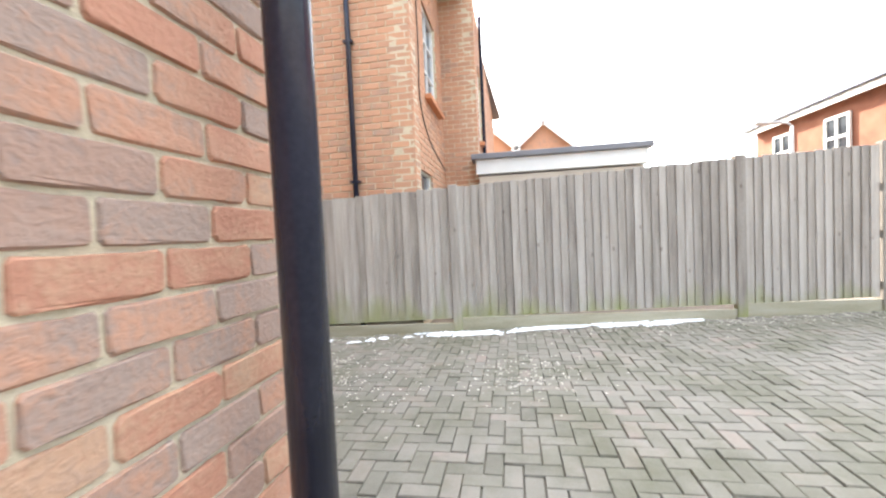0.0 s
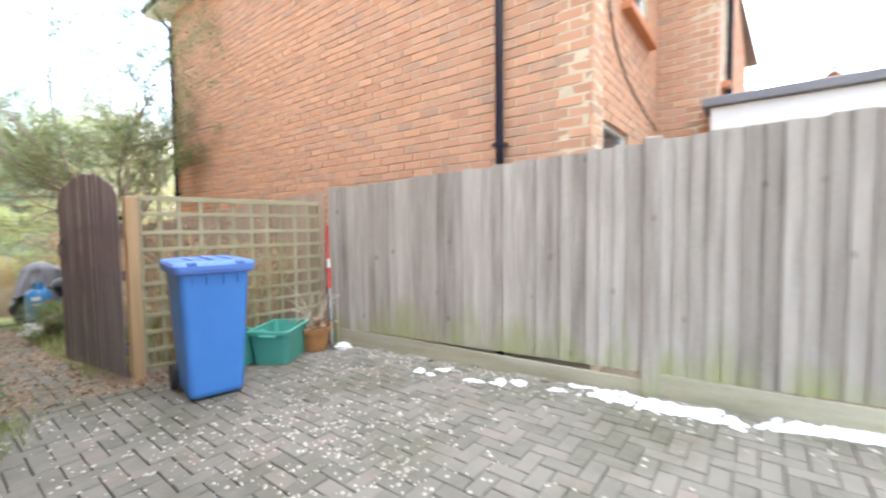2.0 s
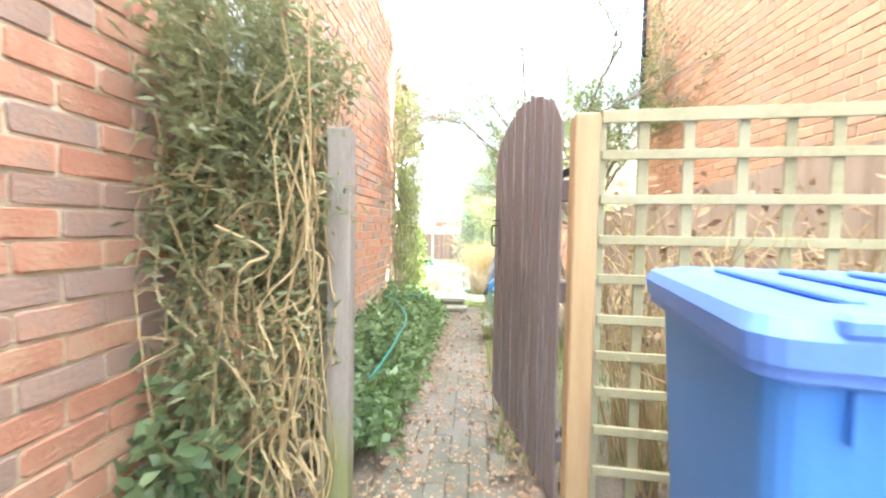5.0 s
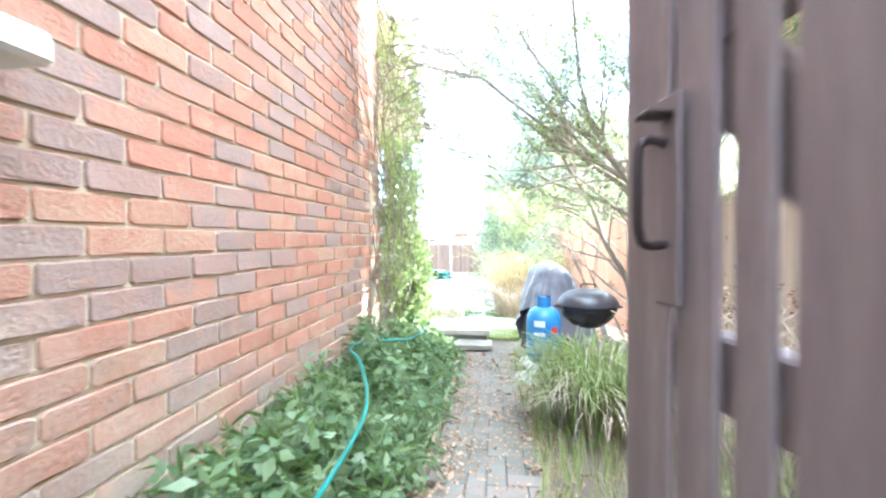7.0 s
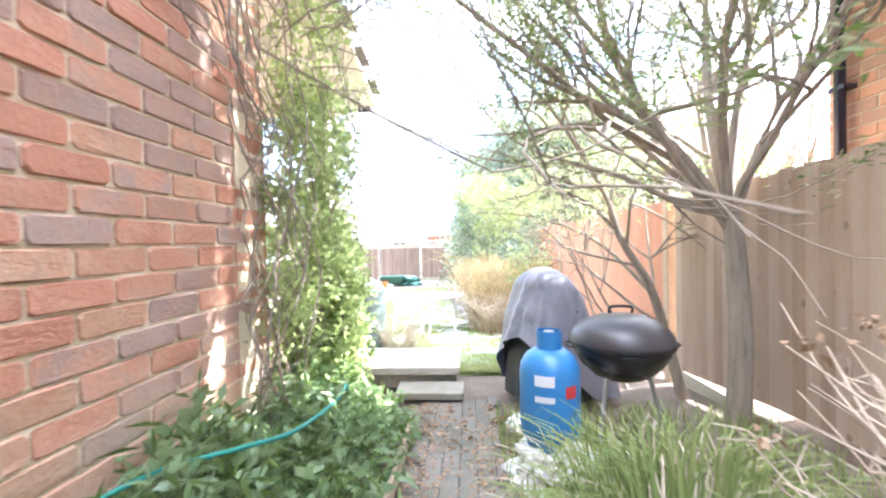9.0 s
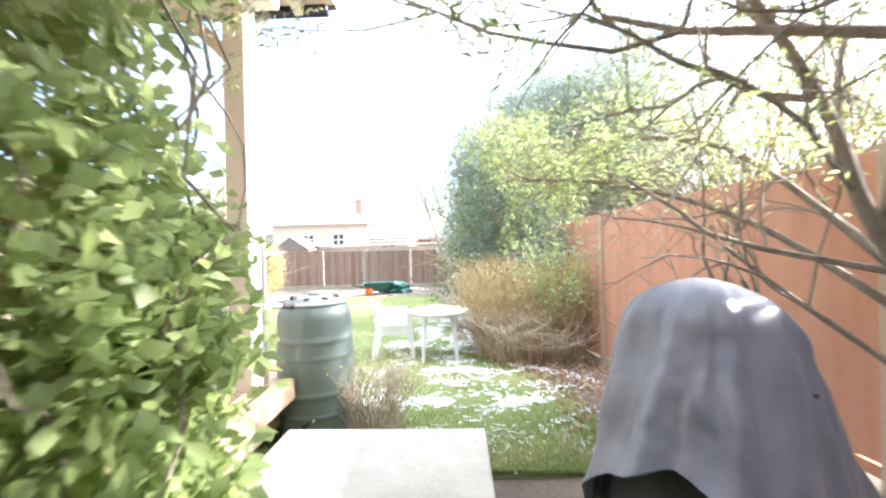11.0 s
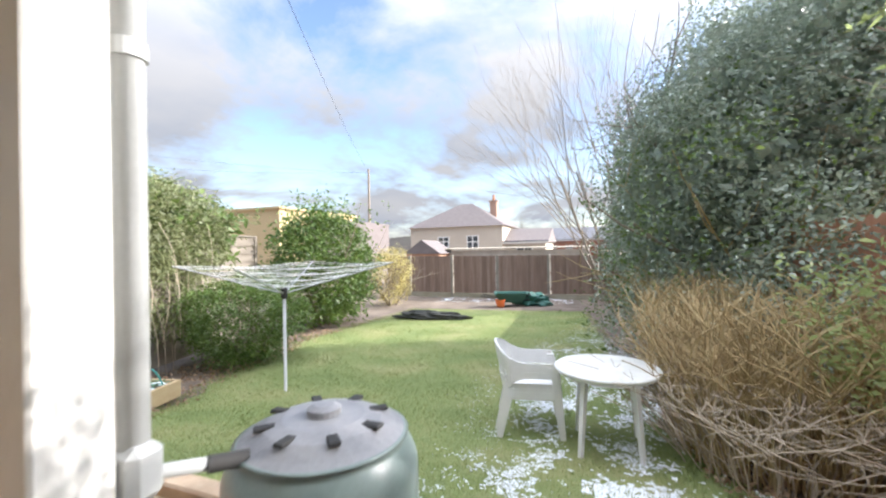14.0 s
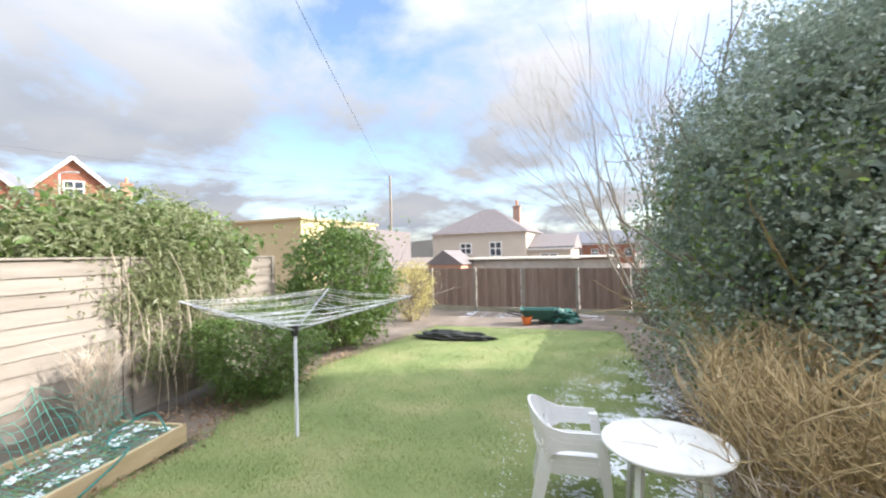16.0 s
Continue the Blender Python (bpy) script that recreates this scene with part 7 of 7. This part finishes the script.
def make_chair(m):
    """A moulded armchair: back and arms are one curved band, the seat a dished panel."""
    c = thing("garden_chair", m, "white moulded plastic garden armchair in a stack", "chair", "stacked garden chairs")
    n = 8
    bm = bmesh.new()
    top = []
    for j in range(n + 1):
        row = []
        for i in range(n + 1):
            u, v = i / n, j / n
            row.append(bm.verts.new(((u - .5) * (.48 - .06 * v), -.25 + .47 * v, .43 - .025 * math.sin(math.pi * u) - .035 * v - (.03 if j == 0 else 0))))
        top.append(row)
    for j in range(n):
        for i in range(n):
            bm.faces.new((top[j][i], top[j][i + 1], top[j + 1][i + 1], top[j + 1][i]))
    s = part("seat", bm, M["plastic_white"], c)
    md = s.modifiers.new("thick", 'SOLIDIFY'); md.thickness = .012

    def band(f0, f1, m0, m1, name, steps=40, th=.022):
        V, F = [], []
        for k in range(steps + 1):
            t = f0 + (f1 - f0) * k / steps
            if t < .3:
                x, y = .275, -.24 + .40 * t / .3
            elif t > .7:
                x, y = -.275, -.24 + .40 * (1 - t) / .3
            else:
                a = math.pi * (t - .3) / .4
                x, y = .275 * math.cos(a), .16 + .10 * math.sin(a)
            q = max(0.0, min(1.0, 1 - abs(t - .5) / .30))
            q = q * q * (3 - 2 * q)
            zt = .635 + .165 * q
            zb = .575 - .13 * min(1, q * 1.6)
            z0, z1 = zb + (zt - zb) * m0, zb + (zt - zb) * m1
            lean = .16 * q
            nx, ny = (x / .3, (y - .05) / .3)
            l = math.hypot(nx, ny) or 1
            nx, ny = nx / l, ny / l
            for (z, o) in ((z0, 0), (z1, 0), (z1, th), (z0, th)):
                V.append((x + nx * o, y + ny * o + lean * (z - .43), z))
        for k in range(steps):
            for e in range(4):
                F.append((k * 4 + e, k * 4 + (e + 1) % 4, k * 4 + 4 + (e + 1) % 4, k * 4 + 4 + e))
        F += [(0, 1, 2, 3), tuple(steps * 4 + e for e in range(4))]
        return mesh_obj(name, V, F, M["plastic_white"], c)
    band(0, 1, .72, 1, "top_rail")
    band(.30, .70, 0, .18, "lower_rail")
    for k in range(7):
        t = .33 + .34 * k / 6
        band(t - .018, t + .018, .16, .74, "back_slat", 4, .014)
    band(0, .30, 0, .75, "armrest", 14)
    band(.70, 1, 0, .75, "armrest", 14)
    for sx in (-1, 1):
        for (x0, y0, x1, y1, zt) in ((.262, -.235, .285, -.29, .60), (.235, .19, .265, .30, .47)):
            bm = bmesh.new()
            rings = []
            for k in range(4):
                t = k / 3
                x, y, z = sx * (x0 + (x1 - x0) * t), y0 + (y1 - y0) * t, zt * (1 - t)
                w = .038 - .012 * t
                rings.append([bm.verts.new((x + w * a, y + w * b, z)) for a, b in ((-1, -1), (1, -1), (1, 1), (-1, 1))])
            for p, q in zip(rings, rings[1:]):
                for i in range(4):
                    bm.faces.new((p[i], p[(i + 1) % 4], q[(i + 1) % 4], q[i]))
            bm.faces.new(rings[0]); bm.faces.new(rings[-1])
            part("leg", bm, M["plastic_white"], c)
        part("side_skirt", boxm((sx * .245, 0, .395), (.016, .46, .075), .004), M["plastic_white"], c)
    part("front_skirt", boxm((0, -.252, .395), (.46, .016, .06), .004), M["plastic_white"], c)
    return c


ch0 = make_chair(pose(2.0, 14.98, gz(1.98, 15.0), 0, 0, 100))
for k in (1, 2):
    copy_thing(ch0, pose(2.0 - .008 * k, 14.98, gz(1.98, 15.0) + .042 * k, 0, 0, 100))

# ---- rotary clothes line ----
CX, CY = -1.42, 15.3
gcl = gz(CX, CY)
rl = thing("rotary_clothes_line", pose(CX, CY, gcl), "open rotary clothes line on a grey metal pole", "clothes line")
V, F = tube([(0, 0, -.05), (0, 0, 1.42)], .022, 12)
mesh_obj("pole", V, F, M["grey_pipe"], rl, "", True)
part("hub", lathe([(.03, 1.28), (.045, 1.30), (.045, 1.42), (.03, 1.44)], 16), M["black_rubber"], rl, "dark plastic hub")
armv = []
for k in range(4):
    a = radians(23.5 + 90 * k)
    tip = Vector((1.505 * math.cos(a), 1.505 * math.sin(a), 1.76))
    V, F = tube([(0.03 * math.cos(a), .03 * math.sin(a), 1.36), tuple(tip)], .011, 8)
    mesh_obj("arm", V, F, M["steel"], rl)
    V, F = tube([(0, 0, 1.40 + .02), tuple(Vector((0, 0, 1.36)).lerp(tip, .38) + Vector((0, 0, .02)))], .006, 6)
    mesh_obj("stay", V, F, M["steel"], rl)
    armv.append(tip)
for q in range(11):
    t = .28 + .072 * q
    for k in range(4):
        a = Vector((0, 0, 1.36)).lerp(armv[k], t); b = Vector((0, 0, 1.36)).lerp(armv[(k + 1) % 4], t)
        mid = (a + b) / 2 - Vector((0, 0, .012 + .02 * ((q * 7 + k) % 3)))
        V, F = tube([a, mid, b], .0032, 4, False)
        mesh_obj("washing_line", V, F, M["plastic_white"], rl)

# ---- raised bed with green net ----
rb = thing("raised_bed", pose(-2.9, 13.35, gz(-2.6, 13.5), 0, 0, 14), "timber edged vegetable bed with snow and green net", "raised bed")
for (x, y, sx, sy) in ((.62, 0, .045, 2.3), (-.45, 0, .045, 2.3), (.085, 1.13, 1.11, .045), (.085, -1.13, 1.11, .045)):
    part("edging_board", boxm((x, y, .08), (sx, sy, .22), .005), M["timber_new"], rb)
bm = bmesh.new()
bmesh.ops.create_grid(bm, x_segments=24, y_segments=40, size=.5)
for v in bm.verts:
    v.co = Vector((v.co.x * 1.04 + .085, v.co.y * 2.2, .12 + .04 * noise.noise((v.co.x * 5, v.co.y * 9, 0))))
part("bed_soil", bm, M["soil"], rb, "dark soil")
P = []
while len(P) < 600:
    x, y = rp.uniform(-.4, .55), rp.uniform(-1.05, 1.1)
    if noise.noise((x * 4, y * 4, 9)) > .12:
        P.append((x, y, .15 + .03 * noise.noise((x * 5, y * 5, 0))))
V, F = [], []
for (x, y, z) in P:
    o = len(V); s = rp.uniform(.01, .03)
    for k in range(5):
        V.append((x + s * math.cos(k * 1.256), y + s * math.sin(k * 1.256), z))
    V.append((x, y, z + s * .5))
    F += [(o + k, o + (k + 1) % 5, o + 5) for k in range(5)]
tagged(mesh_obj("snow", V, F, M["snow"], rb), "patchy snow", kind="stuff")
tagged(leaves("seedling_growth", np.stack([rng.uniform(-.4, .55, 500), rng.uniform(-1.05, 1.05, 500), rng.uniform(.14, .24, 500)], 1), .07, .025, M["leaf_ivy"], rb), "small green seedlings", kind="stuff")
# net hung along the bed on hoops
V, F = [], []
for i in range(26):
    y = -1.1 + 2.2 * i / 25
    pts = [(-.42 + .03 * math.sin(i), y, .75 + .2 * math.sin(i * .9) - .15 * (i > 15)), (-.3, y + .03, .5), (-.05, y, .24), (.3, y + .04 * math.sin(i * 2), .19), (.62, y, .16)]
    tube(spline(pts, 3), .003, 3, False, V, F)
for j in range(14):
    t = j / 13
    pts = []
    for i in range(14):
        y = -1.1 + 2.2 * i / 13
        x = -.42 + 1.04 * t
        z = .16 + .62 * max(0, 1 - t * 1.5) ** 1.4 * (1 + .2 * math.sin(i * 1.7))
        pts.append((x, y, z))
    tube(pts, .003, 3, False, V, F)
mesh_obj("net", V, F, M["net_green"], rb, "slack green garden net")
V, F = tube(spline([(.6, .9, .2), (.35, .95, .38), (.1, .7, .25), (.3, .45, .2), (.66, .35, .24), (.70, -.2, .05)], 6), .011, 6)
mesh_obj("hose", V, F, M["hose_green"], rb, "green hose", True)
# dead clematis against the fence
V, F = stems(110, (-3.55, 14.15), .13, 1.25, .16, .006, rp, .6)
tagged(mesh_obj("dead_climber", V, F, M["twig_pale"]), "dry bundle of pale dead stems by the fence", "climber")

# terracotta pot with a leafy plant on the patio
pt = make_pot("plant_pot", pose(-.26, 11.74, PZ), .105, .17, "terracotta", "terracotta pot with a leafy green shrub")
leaves("foliage", clumps(50, 16, (0, 0, .42), (.19, .19, .26), .04, .3, 21, .4), .075, .026, M["leaf_light"], pt, up=.4)

# ---- hedges, shrubs and trees of the garden ----
def bush(name, x, y, rx, ry, z0, z1, n, per, spread, length, width, key, label, seed, lump=.3, trunk=True, hollow=.6, cat="bush", lean=0.0):
    g = gz(x, y)
    t = thing(name, pose(x, y, g), label, cat)
    if trunk:
        V, F, tips = [], [], []
        rt = random.Random(seed)
        for k in range(6):
            a = rt.uniform(0, 6.28)
            grow(V, F, (.15 * math.cos(a), .15 * math.sin(a), -.03), (math.cos(a) * .5, math.sin(a) * .5, 1), (z1 - g) * .55, .03 * (z1 - g) ** .5, 2, rt, tips, .25, 3, 6, .1)
        mesh_obj("branch_frame", V, F, M["bark"], t)
    c = (0, 0, (z0 + z1) / 2 - g)
    P = clumps(n, per, c, (rx, ry, (z1 - z0) / 2), spread, lump, seed, hollow)
    P = P[P[:, 2] > .04]
    P[:, 0] += lean * np.maximum(0, P[:, 2] - 2.4)
    leaves("foliage", P, length, width, M[key], t)
    return t


holly = bush("holly_bush", 5.05, 18.3, 2.55, 2.6, -.55, 5.3, 6500, 15, .12, .062, .034, "leaf_dark", "huge dark glossy evergreen holly bush", 31, .22, True, .72, "bush", .42)
# oversized hidden leaves, added to block light coming through the crown
P = blob_points(14000, (0, 0, 3.0), (2.2, 2.25, 2.55), .35, lump=.22, seed=31)
P[:, 0] += .42 * np.maximum(0, P[:, 2] - 2.4)
leaves("inner_foliage", P, .22, .15, M["leaf_dark"], holly)
P = clumps(600, 14, (-.35, -.9, 2.1), (2.2, 2.1, 2.2), .13, .3, 33, .8)
P[:, 0] += .42 * np.maximum(0, P[:, 2] - 2.4)
leaves("foliage", P, .062, .034, M["leaf_mid"], holly, label="lighter green outer sprays")
leaves("foliage", np.concatenate([clumps(420, 15, (-.45, -2.5, 1.35), (.75, 1.1, 1.15), .12, .25, 35, .4), clumps(260, 15, (-1.6, -1.2, 1.2), (.8, 1.0, 1.0), .12, .25, 36, .4)]), .062, .034, M["leaf_dark"], holly, label="low spreading evergreen sprays")
V, F = [], []
rt = random.Random(40); tips = []
for k in range(9):
    a = rt.uniform(2.6, 5.4)
    grow(V, F, (.1, -.3, .2 + .1 * k), (math.cos(a), math.sin(a), .25), 2.0, .045, 2, rt, tips, .2, 3, 6, .05)
mesh_obj("low_limb_mass", V, F, M["twig"], holly, "bare red brown lower limbs")
# brown bare shrub in front of it
V, F = stems(900, (4.15, 15.15), .85, 1.42, .62, .0075, rp, .9)
br = thing("bare_shrub", pose(0, 0, 0), "dense bare shrub with golden brown stems", "shrub")
mesh_obj("stem_mass", V, F, M["twig"], br)
V, F = stems(260, (4.05, 14.85), .75, .8, .9, .006, rp, 1.6)
mesh_obj("low_twig_mass", V, F, M["twig_pale"], br, "paler twisted low twigs")
V, F = stems(520, (4.35, 16.9), .75, 1.5, .65, .0075, rp, .9)
br2 = thing("bare_shrub", pose(0, 0, 0), "bare brown shrub under the holly", "shrub")
mesh_obj("stem_mass", V, F, M["twig"], br2)
V, F = stems(160, (4.2, 16.7), .7, .8, .9, .006, rp, 1.6)
mesh_obj("low_twig_mass", V, F, M["twig_pale"], br2)
P = np.concatenate([clumps(60, 16, (4.35, 14.2, .55), (.5, .5, .55), .08, .3, 50, .3)])
tagged(leaves("leafy_sprays", P, .07, .03, M["leaf_light"]), "yellow green leafy sprays before the fence", "shrub")
P = np.stack([rng.uniform(3.4, 5.0, 5200), rng.uniform(11.2, 19, 5200), np.zeros(5200)], 1)
P = P[[p[0] > lawn_right(p[1]) - .25 for p in P]]
P[:, 2] = gza(P[:, 0], P[:, 1]) + rng.uniform(-.01, .03, len(P))
tagged(leaves("leaf_litter", P, .055, .032, M["leaf_dry"], up=.03, droop=0), "dead brown leaves under the shrubs", "leaves", kind="stuff")
P = np.stack([rng.uniform(-4.2, -1.6, 3000), rng.uniform(13.2, 19.5, 3000), np.zeros(3000)], 1)
P = P[[p[0] < lawn_left(p[1]) + .35 * rp.random() for p in P]]
P[:, 2] = gza(P[:, 0], P[:, 1]) + rng.uniform(-.01, .03, len(P))
tagged(leaves("leaf_litter", P, .06, .035, M["leaf_dry"], up=.03, droop=0), "dead brown leaves along the fence border", "leaves", kind="stuff")

# a neighbour's shrub tree beyond the fence
nb = bush("shrub_tree", 7.35, 14.4, 1.5, 1.4, .3, 4.1, 900, 13, .11, .06, .028, "leaf_light", "airy yellow green shrub tree beyond the red fence", 101, .35, True, .35, "tree")
leaves("foliage", clumps(350, 13, (0, 0, 2.6), (1.5, 1.4, 1.9), .12, .3, 103, .5), .06, .026, M["leaf_mid"], nb, label="darker green sprays")

rt = random.Random(61)
ft = thing("bare_tree", pose(8.6, 15.6, gz(8.6, 15.6)), "bare grey brown tree beyond the red fence", "tree", "bare trees beyond the fence")
for k in range(7):
    V, F, tips = [], [], []
    a = 6.283 * k / 7 + rt.uniform(-.3, .3)
    grow(V, F, (.12 * math.cos(a), .12 * math.sin(a), -.05), (math.cos(a) * rt.uniform(.2, .8), math.sin(a) * rt.uniform(.2, .8), 1), rt.uniform(2.6, 3.6), rt.uniform(.04, .06), 3, rt, tips, .2, 5, 5, .06, .7, .55)
    mesh_obj("limb", V, F, M["bark"], ft)
for x, y, a in ((9.8, 17.6, 70), (8.0, 18.9, 150), (10.6, 15.2, 230), (9.4, 20.8, 300), (8.2, 13.9, 20)):
    copy_thing(ft, pose(x, y, gz(x, y), 0, 0, a))

# left side
hd = bush("hedge_climber", -5.05, 15.2, .95, 2.3, .4, 2.5, 2300, 14, .10, .12, .026, "leaf_olive", "rampant evergreen climber spilling over the fence", 61, .3, False, .55, "climber")
# filler leaves in a darker green: the climber's inner shade as colour
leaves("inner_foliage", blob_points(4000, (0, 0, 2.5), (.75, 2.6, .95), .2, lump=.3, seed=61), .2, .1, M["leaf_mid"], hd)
leaves("hanging_foliage", clumps(280, 12, (.75, .3, 1.5), (.28, 1.1, 1.0), .08, .3, 63, .4), .13, .026, M["leaf_olive"], hd, droop=.9, up=0, label="drooping sprays of narrow leaves")
V, F = [], []
for i in range(34):
    p0 = Vector((rp.uniform(.5, .95), rp.uniform(-.7, 1.2), rp.uniform(1.2, 2.6)))
    e = p0 + Vector((rp.uniform(.0, .3), rp.gauss(0, .15), -rp.uniform(.7, 1.7)))
    tube(spline([p0, (p0 + e) / 2 + Vector((.12, 0, .1)), e], 3), .006, 4, False, V, F)
mesh_obj("hanging_stem_mass", V, F, M["twig_pale"], hd)
bush("evergreen_bush", -3.45, 16.5, 1.05, 1.0, -.95, .66, 1100, 16, .08, .07, .024, "leaf_mid", "low dark rounded evergreen bush", 71, .25)
laurel = bush("laurel_bush", -4.45, 20.2, 1.35, 1.5, -.9, 2.15, 900, 15, .12, .13, .055, "leaf_mid", "broad glossy laurel bush beside the lawn", 81, .25)
bush("golden_bush", -4.5, 24.2, .75, 1.0, -.9, 1.2, 420, 14, .09, .07, .03, "leaf_yellow", "pale golden leaved bush near the end fence", 91, .3)
# upright laurel shoots
V, F = [], []
lt = np.array([(-4.45 + rp.gauss(0, .8), 20.2 + rp.gauss(0, .7), 1.75 + rp.uniform(0, .75)) for _ in range(60)])
lt -= np.array([-4.45, 20.2, gz(-4.45, 20.2)])
tagged(leaves("shoot_growth", np.repeat(lt, 9, axis=0) + rng.normal(size=(540, 3)) * .07, .12, .04, M["leaf_mid"], laurel, up=.8), "upright leafy shoots", kind="stuff")

# bare birch behind the holly
bt = thing("bare_tree", pose(3.15, 24.9, gz(3.15, 24.9)), "tall bare winter tree with fine upright twigs", "tree")
rt = random.Random(77)
for k in range(11):
    a = 6.283 * k / 11 + rt.uniform(-.2, .2)
    V, F, tips = [], [], []
    grow(V, F, (.16 * math.cos(a), .16 * math.sin(a), -.05), (math.cos(a) * rt.uniform(.25, .75), math.sin(a) * .4, 1), rt.uniform(4.4, 6.2), rt.uniform(.035, .06), 3, rt, tips, .10, 5, 6, .10, .5, .55)
    mesh_obj("limb", V, F, M["bark"], bt, "slender pale grey limb with fine twigs" if k == 0 else "")
# far bare trees on the skyline
V, F = [], []
for k in range(26):
    x = -26 + rp.uniform(0, 34); y = rp.uniform(60, 95)
    tips = []
    grow(V, F, (x, y, -2), (0, 0, 1), rp.uniform(3, 5), .10, 3, random.Random(k), tips, .2, 3, 4, .15)
tagged(mesh_obj("far_trees", V, F, M["wood_far"]), "distant bare trees on the skyline", "trees", kind="stuff")

# ---- clutter at the end of the garden ----
crumple("garden_netting", pose(-1.85, 21.5, gz(-1.85, 21.5)), (1.0, .28, .16), "black_net", "low heap of dark garden netting on the lawn", "netting", 3, 4)
wheel = thing("wheelbarrow", pose(-.15, 24.6, gz(-.15, 24.6), 0, 0, 10), "tipped dark green wheelbarrow with orange parts", "wheelbarrow")
bm = bmesh.new()
R = []
for (w, d, z) in ((.25, .35, .12), (.38, .55, .42), (.40, .57, .43), (.36, .52, .42), (.23, .33, .15)):
    R.append([bm.verts.new((sx * d, sy * w, z)) for sx, sy in ((-1, -1), (1, -1), (1, 1), (-1, 1))])
for p, q in zip(R, R[1:]):
    for i in range(4):
        bm.faces.new((p[i], p[(i + 1) % 4], q[(i + 1) % 4], q[i]))
bm.faces.new(R[0]); bm.faces.new(R[-1])
part("tray", bm, M["tarp_green"], wheel)
wh = part("wheel", lathe([(.06, -.04), (.17, -.04), (.19, 0), (.17, .04), (.06, .04)], 20), M["black_rubber"], wheel)
wh.matrix_basis = pose(.62, 0, .19, 90, 0, 0)
for s in (-1, 1):
    V, F = tube([(-1.0, s * .28, .35), (-.3, s * .25, .18), (.62, s * .06, .19)], .018, 8)
    mesh_obj("handle", V, F, M["black_rubber"], wheel)
part("fork", boxm((.62, 0, .19), (.05, .13, .03)), M["steel"], wheel)
bk = make_pot("bucket", pose(-.42, 24.15, gz(-.4, 24.1)), .16, .24, "orange_plastic", "small orange plastic bucket on the lawn end", .01)
crumple("tarpaulin", pose(.55, 24.9, gz(.5, 24.9)), (.55, .35, .28), "tarp_green", "crumpled dark green tarpaulin heap", "tarpaulin", 6, 4)

# ---- snow on the lawn, grass ----
P = []
while len(P) < 52000:
    if rp.random() < .55:
        x, y = rp.gauss(3.0, .62), rp.gauss(12.9, .75); th = .02
    elif rp.random() < .8:
        x, y = rp.gauss(2.5, .45), rp.gauss(16.2, 1.5); th = -.1
    else:
        x, y = rp.uniform(-3.2, 1.8), rp.gauss(25.9, .35); th = .0
    if y < 11.0:
        continue
    if noise.noise((x * 2.2, y * 2.2, 5)) + .6 * noise.noise((x * 7, y * 7, 2)) + .8 * noise.noise((x * 19, y * 19, 2)) > th + .08 + .4 * rp.random():
        P.append((x, y, gz(x, y) + .004))
scatter_chips("snow_patches", P, 0.0075, "snow", "patchy thin melting snow on the grass", "snow", 5)
N = 150000
yy = 11.0 + 12.4 * rng.uniform(0, 1, N) ** 1.7
l = np.interp(yy, [10.9, 12.1, 13.2, 14.4, 15.4, 17, 18.5, 21, 23.5], [2.0, 0.2, -2.15, -2.5, -2.95, -3.25, -3.7, -3.45, -3.2])
rgt = np.interp(yy, [10.9, 12, 13, 13.7, 14.5, 15.2, 17, 20, 23.5], [3.9, 4.1, 4.1, 3.95, 3.6, 3.3, 2.9, 2.7, 2.2])
xx = l + (rgt - l) * rng.uniform(-.02, 1.02, N)
tagged(blades("grass", np.stack([xx, yy, gza(xx, yy) - .004], 1), 0.035, 0.005, M["grass"], lean=.9), "short mossy lawn grass", "grass", kind="stuff")

# ---- bricks of the walls ----
brick_wall(wall_1, 0, SIDE_LEN, 0, 5.2, M["brick_red"], [(su(5.6), su(7.3), Z0 + 0.35, Z0 + 1.75), (su(2.9), su(4.2), Z0 + 0.0, Z0 + 1.45)], OPEN_SIDE, seed=3)
brick_wall(wall_2, 0, FRONT_LEN, 0, 5.2, M["brick_red"], [(FRONT_LEN - 1.1, FRONT_LEN, Z0 + 0.2, Z0 + 2.2)], seed=4, shift=0.06)
brick_wall(n_wall, 0, n_len, 0.9, 5.95, M["brick_orange"], [], seed=5, bl=0.24, rowh=0.0886, rough=False)
brick_wall(n_wall2, 0, 2.5, 1.0, 5.95, M["brick_orange"], [], [NWIN1, NLOW], seed=6, bl=0.24, rowh=0.0886, rough=False)
brick_wall(n_wall3, 0, 0.95, 1.0, 5.95, M["brick_orange"], [], seed=7, bl=0.24, rowh=0.0886, rough=False)
brick_wall(n_wall4, 0, 8.5, 1.0, 5.95, M["brick_orange"], [], [NWIN2], seed=8, bl=0.24, rowh=0.0886, rough=False)

# ---- pavers of drive and path ----
paving("pavement_drive", in_drive, -2.5, 6.4, -4.7, 4.3, lambda x, y: 2.5 < x < 4.9 and -0.2 < y < 2.4, "grey brown herringbone block paved drive", M["paver"])
paving("pavement_path", in_path, 2.7, 3.7, 4.3, 9.95, lambda x, y: True, "narrow mossy block path down the passage", M["paver"], seed=8)
